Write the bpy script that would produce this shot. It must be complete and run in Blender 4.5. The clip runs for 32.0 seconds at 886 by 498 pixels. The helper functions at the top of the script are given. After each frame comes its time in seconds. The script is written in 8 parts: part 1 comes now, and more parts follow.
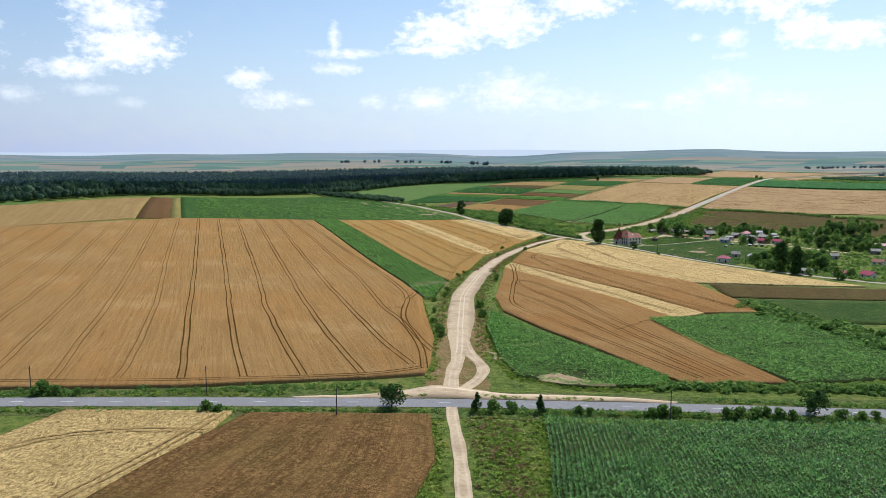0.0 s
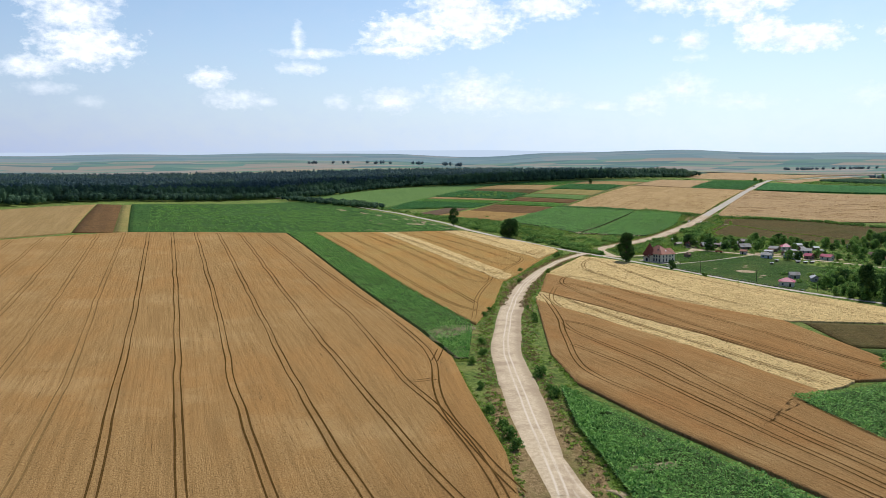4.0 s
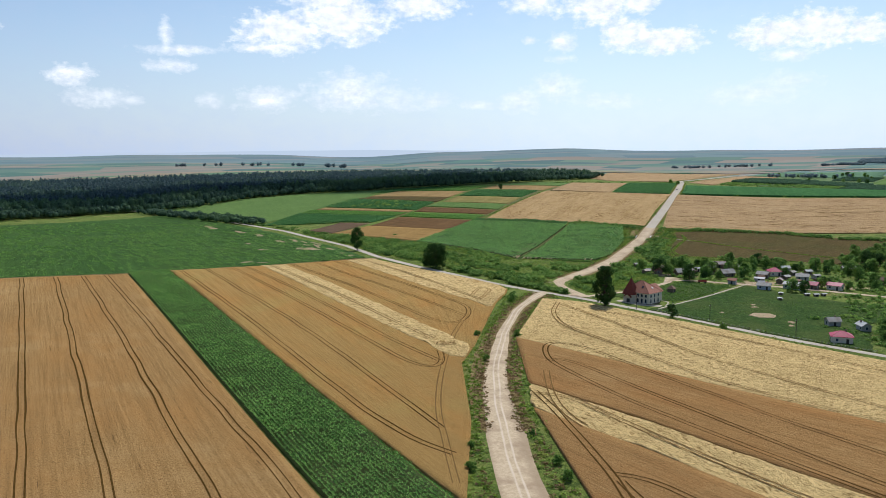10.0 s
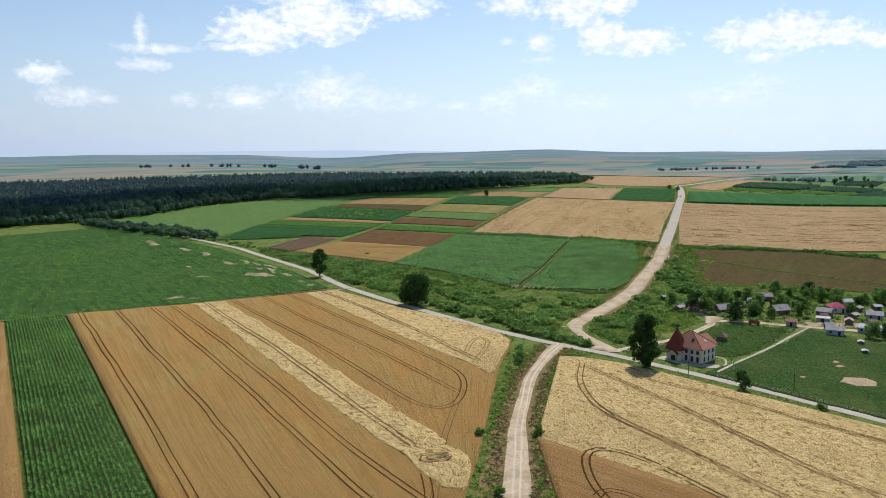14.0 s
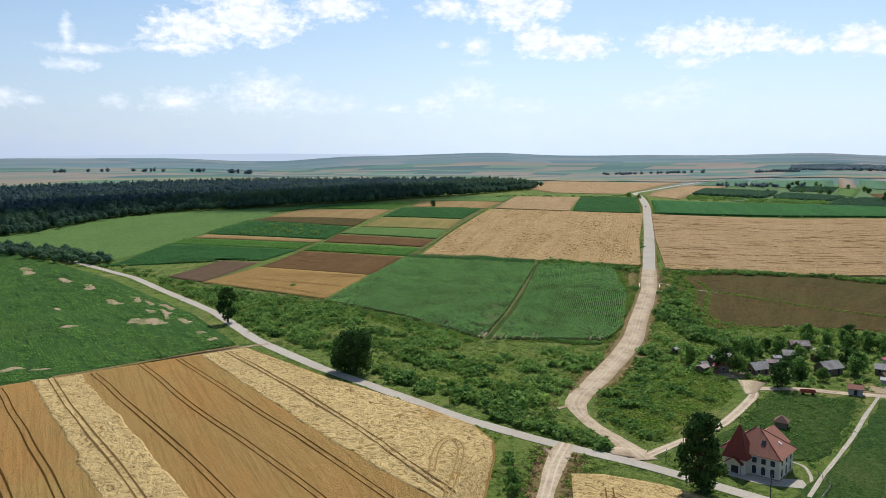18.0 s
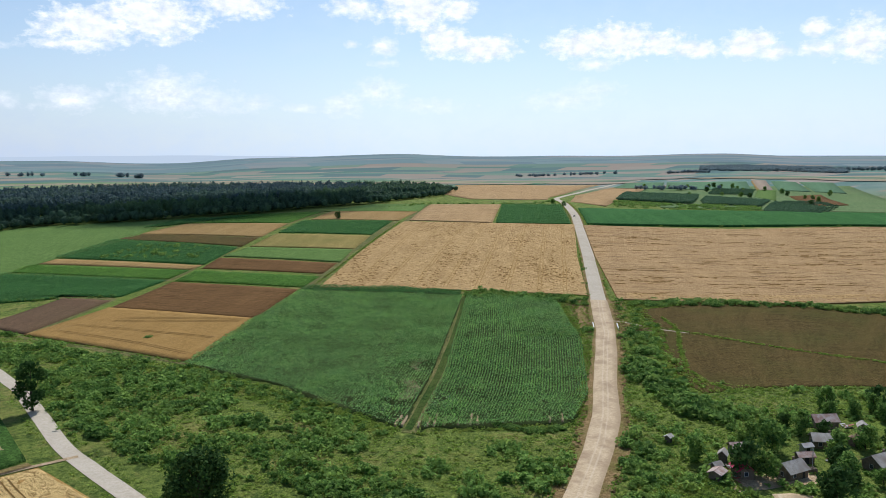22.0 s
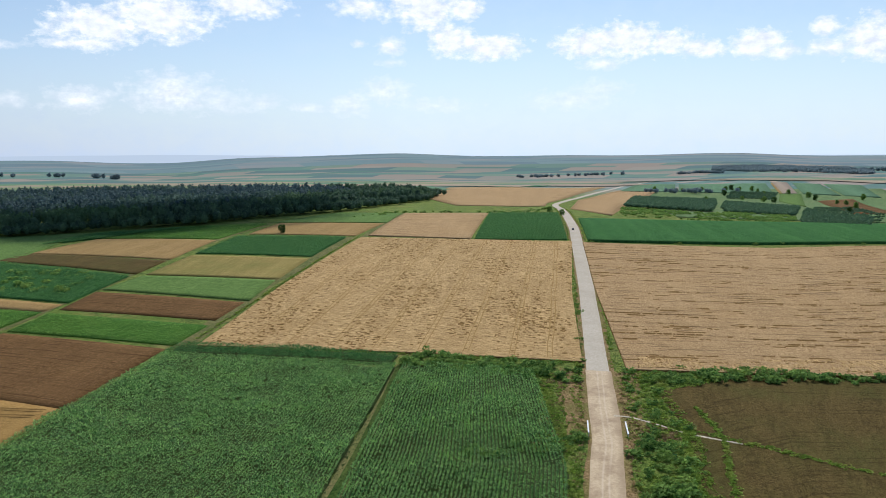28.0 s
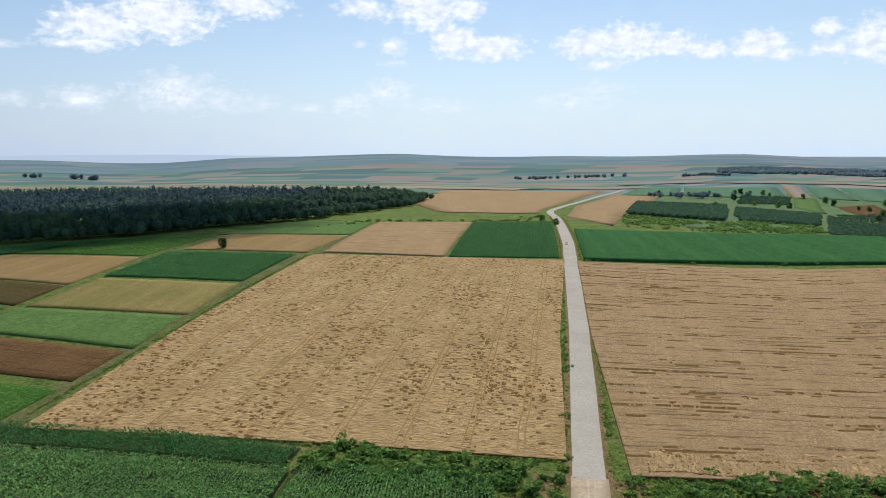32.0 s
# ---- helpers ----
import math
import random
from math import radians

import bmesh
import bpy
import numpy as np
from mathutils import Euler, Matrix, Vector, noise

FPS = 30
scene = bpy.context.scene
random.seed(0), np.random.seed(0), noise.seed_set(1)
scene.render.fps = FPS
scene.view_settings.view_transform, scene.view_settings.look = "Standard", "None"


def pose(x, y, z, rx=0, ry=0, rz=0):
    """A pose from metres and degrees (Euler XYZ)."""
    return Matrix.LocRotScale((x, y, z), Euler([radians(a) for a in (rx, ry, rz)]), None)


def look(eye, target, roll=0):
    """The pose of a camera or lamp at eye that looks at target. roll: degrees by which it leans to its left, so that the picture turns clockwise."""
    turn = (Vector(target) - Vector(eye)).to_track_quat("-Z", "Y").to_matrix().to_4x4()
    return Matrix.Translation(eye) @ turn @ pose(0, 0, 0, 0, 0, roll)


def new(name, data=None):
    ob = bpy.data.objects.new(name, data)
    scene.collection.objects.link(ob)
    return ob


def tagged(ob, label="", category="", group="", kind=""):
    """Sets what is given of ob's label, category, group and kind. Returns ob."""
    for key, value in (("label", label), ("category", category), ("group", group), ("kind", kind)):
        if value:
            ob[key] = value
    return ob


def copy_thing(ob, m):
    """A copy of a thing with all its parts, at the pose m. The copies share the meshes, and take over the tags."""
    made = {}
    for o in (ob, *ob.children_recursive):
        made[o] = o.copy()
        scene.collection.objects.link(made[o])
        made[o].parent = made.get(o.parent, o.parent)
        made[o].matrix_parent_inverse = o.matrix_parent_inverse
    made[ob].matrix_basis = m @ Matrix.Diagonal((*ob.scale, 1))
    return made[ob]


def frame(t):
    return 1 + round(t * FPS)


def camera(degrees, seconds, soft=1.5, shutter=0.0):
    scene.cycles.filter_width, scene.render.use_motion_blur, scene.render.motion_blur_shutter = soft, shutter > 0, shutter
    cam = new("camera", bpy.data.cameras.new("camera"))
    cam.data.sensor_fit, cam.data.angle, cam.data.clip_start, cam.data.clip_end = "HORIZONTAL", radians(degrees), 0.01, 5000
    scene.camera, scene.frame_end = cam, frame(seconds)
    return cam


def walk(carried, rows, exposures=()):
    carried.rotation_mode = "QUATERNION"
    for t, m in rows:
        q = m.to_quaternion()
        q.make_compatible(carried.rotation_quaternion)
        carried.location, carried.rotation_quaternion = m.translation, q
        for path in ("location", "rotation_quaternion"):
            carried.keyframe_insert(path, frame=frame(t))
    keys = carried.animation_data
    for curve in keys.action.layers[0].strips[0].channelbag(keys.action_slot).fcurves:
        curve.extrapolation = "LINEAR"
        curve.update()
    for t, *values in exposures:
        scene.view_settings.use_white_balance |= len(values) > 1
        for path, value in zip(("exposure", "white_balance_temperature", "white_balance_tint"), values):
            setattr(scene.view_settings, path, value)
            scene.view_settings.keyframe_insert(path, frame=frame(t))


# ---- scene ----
cam = camera(58.5, 32.0, soft=0.45)
METRES, EYE, TILT, LEAN, TURN = 840.0, 61.3, 0.0, 1.2, -16.6
ROWS = [
    (0.0, 0.0, 0.0, 0.0, 0.14, -6.64, -1.22),
    (0.5, -0.0027, 0.0158, -0.0, 0.14, -6.64, -1.4),
    (1.0, -0.0062, 0.0315, -0.0001, 0.01, -6.64, -1.53),
    (1.5, -0.0101, 0.0472, -0.0002, -0.56, -6.6, -1.51),
    (2.0, -0.0141, 0.0627, -0.0001, -0.67, -6.59, -1.47),
    (2.5, -0.0179, 0.0783, 0.0, -0.7, -6.61, -1.4),
    (3.0, -0.0216, 0.0938, 0.0003, -1.37, -6.61, -1.33),
    (3.5, -0.0254, 0.1095, 0.0006, -1.99, -6.58, -1.3),
    (5.5, -0.0381, 0.1722, 0.0022, -5.19, -6.48, -1.04),
    (6.0, -0.0405, 0.188, 0.0028, -7.21, -6.44, -0.96),
    (6.5, -0.0426, 0.2041, 0.0033, -8.14, -6.41, -0.9),
    (7.0, -0.0442, 0.22, 0.0037, -8.61, -6.4, -0.85),
    (7.5, -0.0449, 0.236, 0.0041, -9.31, -6.39, -0.78),
    (8.0, -0.0445, 0.252, 0.0045, -9.9, -6.37, -0.74),
    (8.5, -0.0436, 0.2682, 0.0049, -10.14, -6.39, -0.75),
    (9.0, -0.0423, 0.2844, 0.0054, -10.46, -6.43, -0.78),
    (9.5, -0.0407, 0.3005, 0.006, -10.75, -6.46, -0.8),
    (10.0, -0.0389, 0.3168, 0.0065, -11.07, -6.46, -0.81),
    (10.5, -0.0368, 0.3327, 0.0071, -11.44, -6.46, -0.81),
    (11.0, -0.0343, 0.3486, 0.0077, -11.81, -6.45, -0.83),
    (11.5, -0.0313, 0.3645, 0.0083, -12.2, -6.42, -0.83),
    (12.0, -0.0285, 0.3805, 0.0089, -12.38, -6.41, -0.88),
    (12.5, -0.0257, 0.3963, 0.0094, -12.42, -6.42, -0.89),
    (13.0, -0.0227, 0.4124, 0.0099, -12.45, -6.44, -0.91),
    (13.5, -0.0198, 0.4284, 0.0105, -12.56, -6.44, -0.93),
    (14.0, -0.0169, 0.4434, 0.0111, -12.66, -6.42, -0.95),
    (14.5, -0.014, 0.4595, 0.0115, -12.85, -6.39, -0.93),
    (16.5, -0.002, 0.5237, 0.0139, -14.92, -6.22, -1.0),
    (17.0, 0.0012, 0.5395, 0.0144, -15.58, -6.19, -0.99),
    (17.5, 0.0044, 0.5548, 0.0153, -16.24, -6.17, -0.98),
    (18.0, 0.0079, 0.5702, 0.016, -17.1, -6.15, -0.94),
    (18.5, 0.0114, 0.5856, 0.0169, -18.02, -6.13, -0.93),
    (19.0, 0.0154, 0.601, 0.0177, -19.41, -6.1, -0.88),
    (19.5, 0.0195, 0.6163, 0.0187, -21.08, -6.11, -0.85),
    (20.0, 0.0242, 0.6313, 0.0197, -22.71, -6.09, -0.78),
    (20.5, 0.0289, 0.6464, 0.0205, -23.55, -6.03, -0.72),
    (21.0, 0.034, 0.6612, 0.0212, -23.57, -6.03, -0.71),
    (21.5, 0.0399, 0.6758, 0.0216, -23.63, -6.05, -0.65),
    (22.0, 0.0484, 0.688, 0.0223, -23.62, -6.03, -0.69),
    (22.5, 0.0586, 0.6977, 0.0228, -23.59, -6.02, -0.65),
    (23.0, 0.0698, 0.7065, 0.023, -23.52, -6.05, -0.68),
    (23.5, 0.0801, 0.717, 0.0234, -23.46, -6.11, -0.75),
    (24.0, 0.0891, 0.7289, 0.0238, -23.39, -6.16, -0.81),
    (24.5, 0.0972, 0.7415, 0.0242, -23.31, -6.21, -0.85),
    (25.0, 0.1048, 0.7549, 0.0242, -23.24, -6.19, -0.86),
    (25.5, 0.112, 0.7687, 0.0244, -23.2, -6.17, -0.88),
    (27.5, 0.1399, 0.8199, 0.0255, -23.14, -6.1, -0.72),
    (28.0, 0.1501, 0.8294, 0.0256, -23.12, -6.08, -0.69),
    (28.5, 0.1611, 0.8385, 0.0257, -23.06, -6.1, -0.73),
    (29.0, 0.1706, 0.8491, 0.026, -23.01, -6.11, -0.82),
    (29.5, 0.179, 0.8611, 0.0262, -22.99, -6.13, -0.88),
    (30.0, 0.1875, 0.8733, 0.0266, -22.98, -6.12, -0.82),
    (30.5, 0.1962, 0.8856, 0.0269, -22.95, -6.08, -0.86),
    (31.0, 0.2041, 0.8985, 0.0273, -22.95, -6.06, -0.91),
    (31.5, 0.2115, 0.9118, 0.0277, -22.99, -6.06, -0.87),
    (32.0, 0.2184, 0.9253, 0.0282, -23.0, -6.05, -0.85),
]
walk(cam, [(t, pose(0, 0, EYE, TILT, LEAN, TURN) @ pose(METRES * x, METRES * y, METRES * z, 90 + pitch, roll, yaw)) for t, x, y, z, yaw, pitch, roll in ROWS], exposures=[(0.0, 0.2, 6100, 8), (4.0, 0.12, 6100, 8), (9.0, 0.05, 6100, 8), (26.0, 0.05, 6100, 8), (32.0, -0.06, 6100, 8)])

# ---- light: high sun ahead and to the east, hazy summer sky with cumulus ----
SUN_AZ, SUN_EL = 48.0, 50.0          # degrees: from +y towards +x, above the horizon
sun = new("sun", bpy.data.lights.new("sun", "SUN"))
sun.data.energy, sun.data.angle, sun.data.color = 3.9, radians(0.5), (1.0, 0.965, 0.93)
sun_way = Vector((math.sin(radians(SUN_AZ)) * math.cos(radians(SUN_EL)), math.cos(radians(SUN_AZ)) * math.cos(radians(SUN_EL)), math.sin(radians(SUN_EL))))
sun.matrix_world = look(sun_way * 900, (0, 0, 0))

# cumulus: azimuth, elevation, half width, half height (degrees), thickness
CLOUDS = [
    (-5.6, 9.2, 2.6, 1.4, 0.8), (-4.9, 7.1, 3, 1.26, 1), (-8.2, 5.7, 2.3, 0.64, 0.7), (-11.5, 4, 1.5, 0.49, 0.35), (-7.2, 4.4, 1.7, 0.36, 0.35),
    (-4.7, 3.6, 1.1, 0.37, 0.25), (2.8, 5.4, 1.3, 0.65, 0.75), (4.5, 4, 1.8, 0.66, 0.6), (6.5, 3.8, 0.8, 0.31, 0.35), (8.8, 8.2, 0.5, 0.91, 0.55),
    (9.9, 7.2, 2.7, 0.31, 0.5), (8.9, 6.1, 1.6, 0.39, 0.55), (16.5, 8.6, 2.8, 1.22, 1), (20.5, 9.4, 3.3, 1.32, 1), (15.9, 7.5, 2.4, 0.39, 0.8),
    (19.9, 10.6, 2.8, 0.52, 0.8), (26.1, 10.4, 2.9, 0.81, 0.9), (11.5, 3.9, 1, 0.55, 0.4), (15.3, 4, 2.2, 0.79, 0.5), (21.3, 4.5, 3, 1.38, 0.55),
    (24.3, 4, 2.4, 0.78, 0.35), (27.1, 3.9, 1.2, 0.58, 0.3), (30.1, 3.6, 1.2, 0.31, 0.4), (33.2, 3.8, 1.4, 0.79, 0.4), (35.6, 4.7, 1.8, 0.86, 0.4),
    (39.2, 3.7, 2.5, 0.48, 0.3), (48.8, 4, 3.1, 0.7, 0.3), (50.8, 4.8, 2, 0.58, 0.3), (34.1, 10.4, 1.8, 0.67, 0.7), (38.5, 10.5, 2.4, 1.49, 0.95),
    (41.3, 10.3, 1.2, 0.75, 0.9), (40.5, 8.2, 1.8, 0.99, 1), (43.3, 7.7, 2.4, 0.77, 1), (36.1, 7.8, 1, 0.61, 0.55), (33.9, 8, 0.6, 0.26, 0.5),
    (36.1, 6.7, 1, 0.27, 0.35), (50, 7.8, 2.2, 0.9, 1), (52.6, 8, 2.3, 1.05, 1), (55.3, 7.7, 1.5, 0.89, 1), (57.5, 7.2, 1.8, 0.59, 0.9),
    (60.9, 7.4, 1.8, 0.79, 0.95), (62.4, 6.8, 1.3, 0.5, 0.7), (65, 8.2, 0.8, 0.52, 0.85), (67.6, 7.2, 1.7, 1.19, 0.9), (65.7, 6.8, 1.6, 0.52, 0.7),
    (50.8, 6.4, 1.5, 0.38, 0.5), (-18, 7, 5, 1.5, 0.7), (-30, 9, 5, 2, 0.9), (78, 8, 5, 1.8, 0.8),
]


def build_world():
    world = bpy.data.worlds.new("sky")
    scene.world = world
    world.use_nodes = True
    nt = world.node_tree
    nt.nodes.clear()
    N = nt.nodes.new

    def math_node(op, a, b=None, c=None, clamp=False):
        n = N("ShaderNodeMath")
        n.operation, n.use_clamp = op, clamp
        for i, v in enumerate((a, b, c)):
            if v is None:
                continue
            if isinstance(v, (int, float)):
                n.inputs[i].default_value = v
            else:
                nt.links.new(v, n.inputs[i])
        return n.outputs[0]

    sky = N("ShaderNodeTexSky")
    sky.sky_type, sky.sun_disc = "NISHITA", False
    sky.sun_elevation, sky.sun_rotation = radians(SUN_EL), radians(SUN_AZ)
    sky.air_density, sky.dust_density, sky.ozone_density, sky.altitude = 1.0, 0.6, 1.6, 300
    tc = N("ShaderNodeTexCoord")
    sep = N("ShaderNodeSeparateXYZ")
    nt.links.new(tc.outputs["Generated"], sep.inputs[0])
    az = math_node("MULTIPLY", math_node("ARCTAN2", sep.outputs[0], sep.outputs[1]), 180 / math.pi)
    el = math_node("MULTIPLY", math_node("ARCSINE", sep.outputs[2]), 180 / math.pi)
    comb = N("ShaderNodeCombineXYZ")
    nt.links.new(az, comb.inputs[0])
    nt.links.new(math_node("MULTIPLY", el, 1.5), comb.inputs[1])
    nz = N("ShaderNodeTexNoise")
    nz.inputs["Scale"].default_value, nz.inputs["Detail"].default_value, nz.inputs["Roughness"].default_value = 0.55, 7.0, 0.6
    nt.links.new(comb.outputs[0], nz.inputs["Vector"])
    puff = N("ShaderNodeTexNoise")
    puff.inputs["Scale"].default_value, puff.inputs["Detail"].default_value, puff.inputs["Roughness"].default_value = 1.5, 6.0, 0.62
    nt.links.new(comb.outputs[0], puff.inputs["Vector"])
    rag = math_node("MULTIPLY_ADD", math_node("SUBTRACT", nz.outputs["Fac"], 0.5), 1.5, 1.12)
    rag = math_node("MULTIPLY_ADD", math_node("SUBTRACT", puff.outputs["Fac"], 0.5), 1.5, rag)
    place = N("ShaderNodeCombineXYZ")
    nt.links.new(az, place.inputs[0]), nt.links.new(el, place.inputs[1])
    total = None
    for a, e, wa, we, thick in CLOUDS:
        thick *= (0.8 if e < 5 else 1.0) * (0.88 if a < 12 else 1.0)
        spot = N("ShaderNodeMapping")
        nt.links.new(place.outputs[0], spot.inputs["Vector"])
        spot.inputs["Location"].default_value, spot.inputs["Scale"].default_value = (-a / (wa * 1.1), -e / (we * 1.15), 0), (1 / (wa * 1.1), 1 / (we * 1.15), 1)
        far = N("ShaderNodeVectorMath")
        far.operation = "LENGTH"
        nt.links.new(spot.outputs[0], far.inputs[0])
        dense = math_node("MULTIPLY", math_node("SUBTRACT", rag, far.outputs["Value"]), 1.7 * thick)
        total = dense if total is None else math_node("MAXIMUM", total, dense)
    total = math_node("MULTIPLY", total, 1.0, clamp=True)
    # thin veil that whitens the lower sky
    veil = math_node("MULTIPLY", math_node("POWER", math_node("SUBTRACT", 1.0, math_node("DIVIDE", el, 24.0), clamp=True), 3.0), 0.95)
    wisps = math_node("MULTIPLY", math_node("MULTIPLY_ADD", nz.outputs["Fac"], 2.0, -0.8, clamp=True), 0.18)
    bg = N("ShaderNodeBackground")
    bg.inputs["Strength"].default_value = 0.105
    under = sky.outputs[0]
    # the veil is duller and more violet away from the sun
    side = N("ShaderNodeMix")
    side.data_type = "RGBA"
    nt.links.new(math_node("MULTIPLY_ADD", az, 1 / 62.0, 0.40, clamp=True), side.inputs["Factor"])
    side.inputs[6].default_value, side.inputs[7].default_value = (3.45, 3.9, 5.8, 1), (6.9, 7.95, 9.2, 1)
    # clouds: bright billows, greyer folds and undersides
    fold = N("ShaderNodeTexNoise")
    fold.inputs["Scale"].default_value, fold.inputs["Detail"].default_value, fold.inputs["Roughness"].default_value = 1.1, 6.0, 0.6
    nt.links.new(comb.outputs[0], fold.inputs["Vector"])
    billow = N("ShaderNodeMix")
    billow.data_type = "RGBA"
    nt.links.new(math_node("MULTIPLY_ADD", fold.outputs["Fac"], 3.2, -1.05, clamp=True), billow.inputs["Factor"])
    billow.inputs[6].default_value, billow.inputs[7].default_value = (7.6, 7.9, 8.8, 1), (10.3, 10.3, 10.4, 1)
    for fac, tone in ((math_node("ADD", veil, wisps, clamp=True), side.outputs[2]), (total, billow.outputs[2])):
        mix = N("ShaderNodeMix")
        mix.data_type = "RGBA"
        nt.links.new(fac, mix.inputs["Factor"])
        nt.links.new(under, mix.inputs[6])
        if isinstance(tone, tuple):
            mix.inputs[7].default_value = (*tone, 1)
        else:
            nt.links.new(tone, mix.inputs[7])
        under = mix.outputs[2]
    nt.links.new(under, bg.inputs["Color"])
    out = N("ShaderNodeOutputWorld")
    nt.links.new(bg.outputs[0], out.inputs[0])


build_world()


# ---- materials ----
class Mat:
    """A small node builder."""

    def __init__(self, name):
        self.m = bpy.data.materials.new(name)
        self.m.use_nodes = True
        self.nt = self.m.node_tree
        self.nt.nodes.clear()
        self.geo = self.nt.nodes.new("ShaderNodeNewGeometry")
        self.uv = self.nt.nodes.new("ShaderNodeTexCoord").outputs["UV"]
        self.pos = self.geo.outputs["Position"]
        self.island = self.geo.outputs["Random Per Island"]

    def put(self, socket, v):
        if isinstance(v, (int, float)):
            socket.default_value = v
        elif isinstance(v, tuple):
            socket.default_value = (*v, 1) if len(v) == 3 and len(socket.default_value) == 4 else v
        else:
            self.nt.links.new(v, socket)

    def math(self, op, a, b=0.0, clamp=False):
        n = self.nt.nodes.new("ShaderNodeMath")
        n.operation, n.use_clamp = op, clamp
        self.put(n.inputs[0], a), self.put(n.inputs[1], b)
        return n.outputs[0]

    def scaled(self, vec, k):
        n = self.nt.nodes.new("ShaderNodeMapping")
        self.put(n.inputs["Vector"], vec)
        n.inputs["Scale"].default_value = k
        return n.outputs[0]

    def noise(self, scale, detail=3.0, rough=0.55, vec=None, stretch=None):
        n = self.nt.nodes.new("ShaderNodeTexNoise")
        v = self.pos if vec is None else vec
        if stretch:
            v = self.scaled(v, stretch)
        self.put(n.inputs["Vector"], v)
        n.inputs["Scale"].default_value, n.inputs["Detail"].default_value, n.inputs["Roughness"].default_value = scale, detail, rough
        return n.outputs["Fac"]

    def ramp(self, fac, lo, hi):
        n = self.nt.nodes.new("ShaderNodeMapRange")
        self.put(n.inputs["Value"], fac)
        n.inputs["From Min"].default_value, n.inputs["From Max"].default_value = lo, hi
        return n.outputs["Result"]

    def mix(self, fac, a, b):
        n = self.nt.nodes.new("ShaderNodeMix")
        n.data_type = "RGBA"
        self.put(n.inputs["Factor"], fac), self.put(n.inputs[6], a), self.put(n.inputs[7], b)
        return n.outputs[2]

    def bump(self, fac, strength, distance):
        n = self.nt.nodes.new("ShaderNodeBump")
        n.inputs["Strength"].default_value, n.inputs["Distance"].default_value = strength, distance
        self.put(n.inputs["Height"], fac)
        return n.outputs[0]

    def surface(self, color, rough=0.9, normal=None, metal=0.0, translucent=0.0, spec=0.2, nap=0.0, nap_tint=(1.0, 1.0, 1.0)):
        p = self.nt.nodes.new("ShaderNodeBsdfPrincipled")
        self.put(p.inputs["Base Color"], color), self.put(p.inputs["Roughness"], rough), self.put(p.inputs["Metallic"], metal)
        p.inputs["Specular IOR Level"].default_value = spec
        p.inputs["Sheen Weight"].default_value, p.inputs["Sheen Roughness"].default_value, p.inputs["Sheen Tint"].default_value = nap, 0.45, (*nap_tint, 1)
        if normal is not None:
            self.put(p.inputs["Normal"], normal)
        shader = p.outputs[0]
        if translucent:
            t = self.nt.nodes.new("ShaderNodeBsdfTranslucent")
            self.put(t.inputs["Color"], color)
            mx = self.nt.nodes.new("ShaderNodeMixShader")
            mx.inputs[0].default_value = translucent
            self.nt.links.new(shader, mx.inputs[1]), self.nt.links.new(t.outputs[0], mx.inputs[2])
            shader = mx.outputs[0]
        o = self.nt.nodes.new("ShaderNodeOutputMaterial")
        self.nt.links.new(shader, o.inputs[0])
        return self.m


def crop_mat(name, dark, light, stain, rows=0.0, row_gap=0.9, bump=0.25, patch=0.03, grain=1.6, stain_amt=0.5, dashes=0.0, cross=0.0, fleck=0.8):
    """Ground cover: broad patches, metre-scale mottling, sharp grain, and streaks along or across the sowing rows."""
    m = Mat(name)
    deep = tuple(v * 0.55 for v in dark)
    g = m.noise(grain * 0.45, 5, 0.85)
    c = m.mix(m.ramp(g, 0.41, 0.59), dark, light)
    c = m.mix(m.math("MULTIPLY", m.ramp(m.noise(patch, 4, 0.6), 0.42, 0.68), stain_amt), c, stain)
    c = m.mix(m.math("MULTIPLY", m.ramp(m.noise(0.2, 4, 0.7), 0.45, 0.7), 0.4), c, dark)
    c = m.mix(m.math("MULTIPLY", m.ramp(m.noise(grain * 1.1, 4, 0.8), 0.53, 0.58), fleck), c, deep)
    height = g
    if rows:
        s = m.noise(1.0, 4, 0.75, m.uv, (1.0 / row_gap, 0.08, 1))
        c = m.mix(m.math("MULTIPLY", m.ramp(s, 0.48, 0.58), rows), c, dark)
        s2 = m.noise(1.0, 3, 0.6, m.uv, (0.12, 0.006, 1))
        c = m.mix(m.math("MULTIPLY", m.ramp(s2, 0.45, 0.7), rows * 0.6), c, light)
        height = m.math("ADD", height, m.math("MULTIPLY", s, 0.6))
    if dashes:
        q = m.noise(1.0, 4, 0.7, m.uv, (0.33, 0.045, 1))
        where = m.ramp(m.noise(0.012, 3, 0.6), 0.40, 0.6)
        c = m.mix(m.math("MULTIPLY", m.math("MULTIPLY", m.ramp(q, 0.565, 0.60), where), dashes), c, deep)
    if cross:
        q = m.noise(1.0, 5, 0.75, m.uv, (0.02, 0.5, 1))
        c = m.mix(m.math("MULTIPLY", m.ramp(q, 0.55, 0.585), cross), c, deep)
    return m.surface(c, 0.95, m.bump(height, bump, 0.6), spec=0.03, nap=0.04, nap_tint=tuple(min(1.0, v / max(light) * 0.9 + 0.1) for v in light))


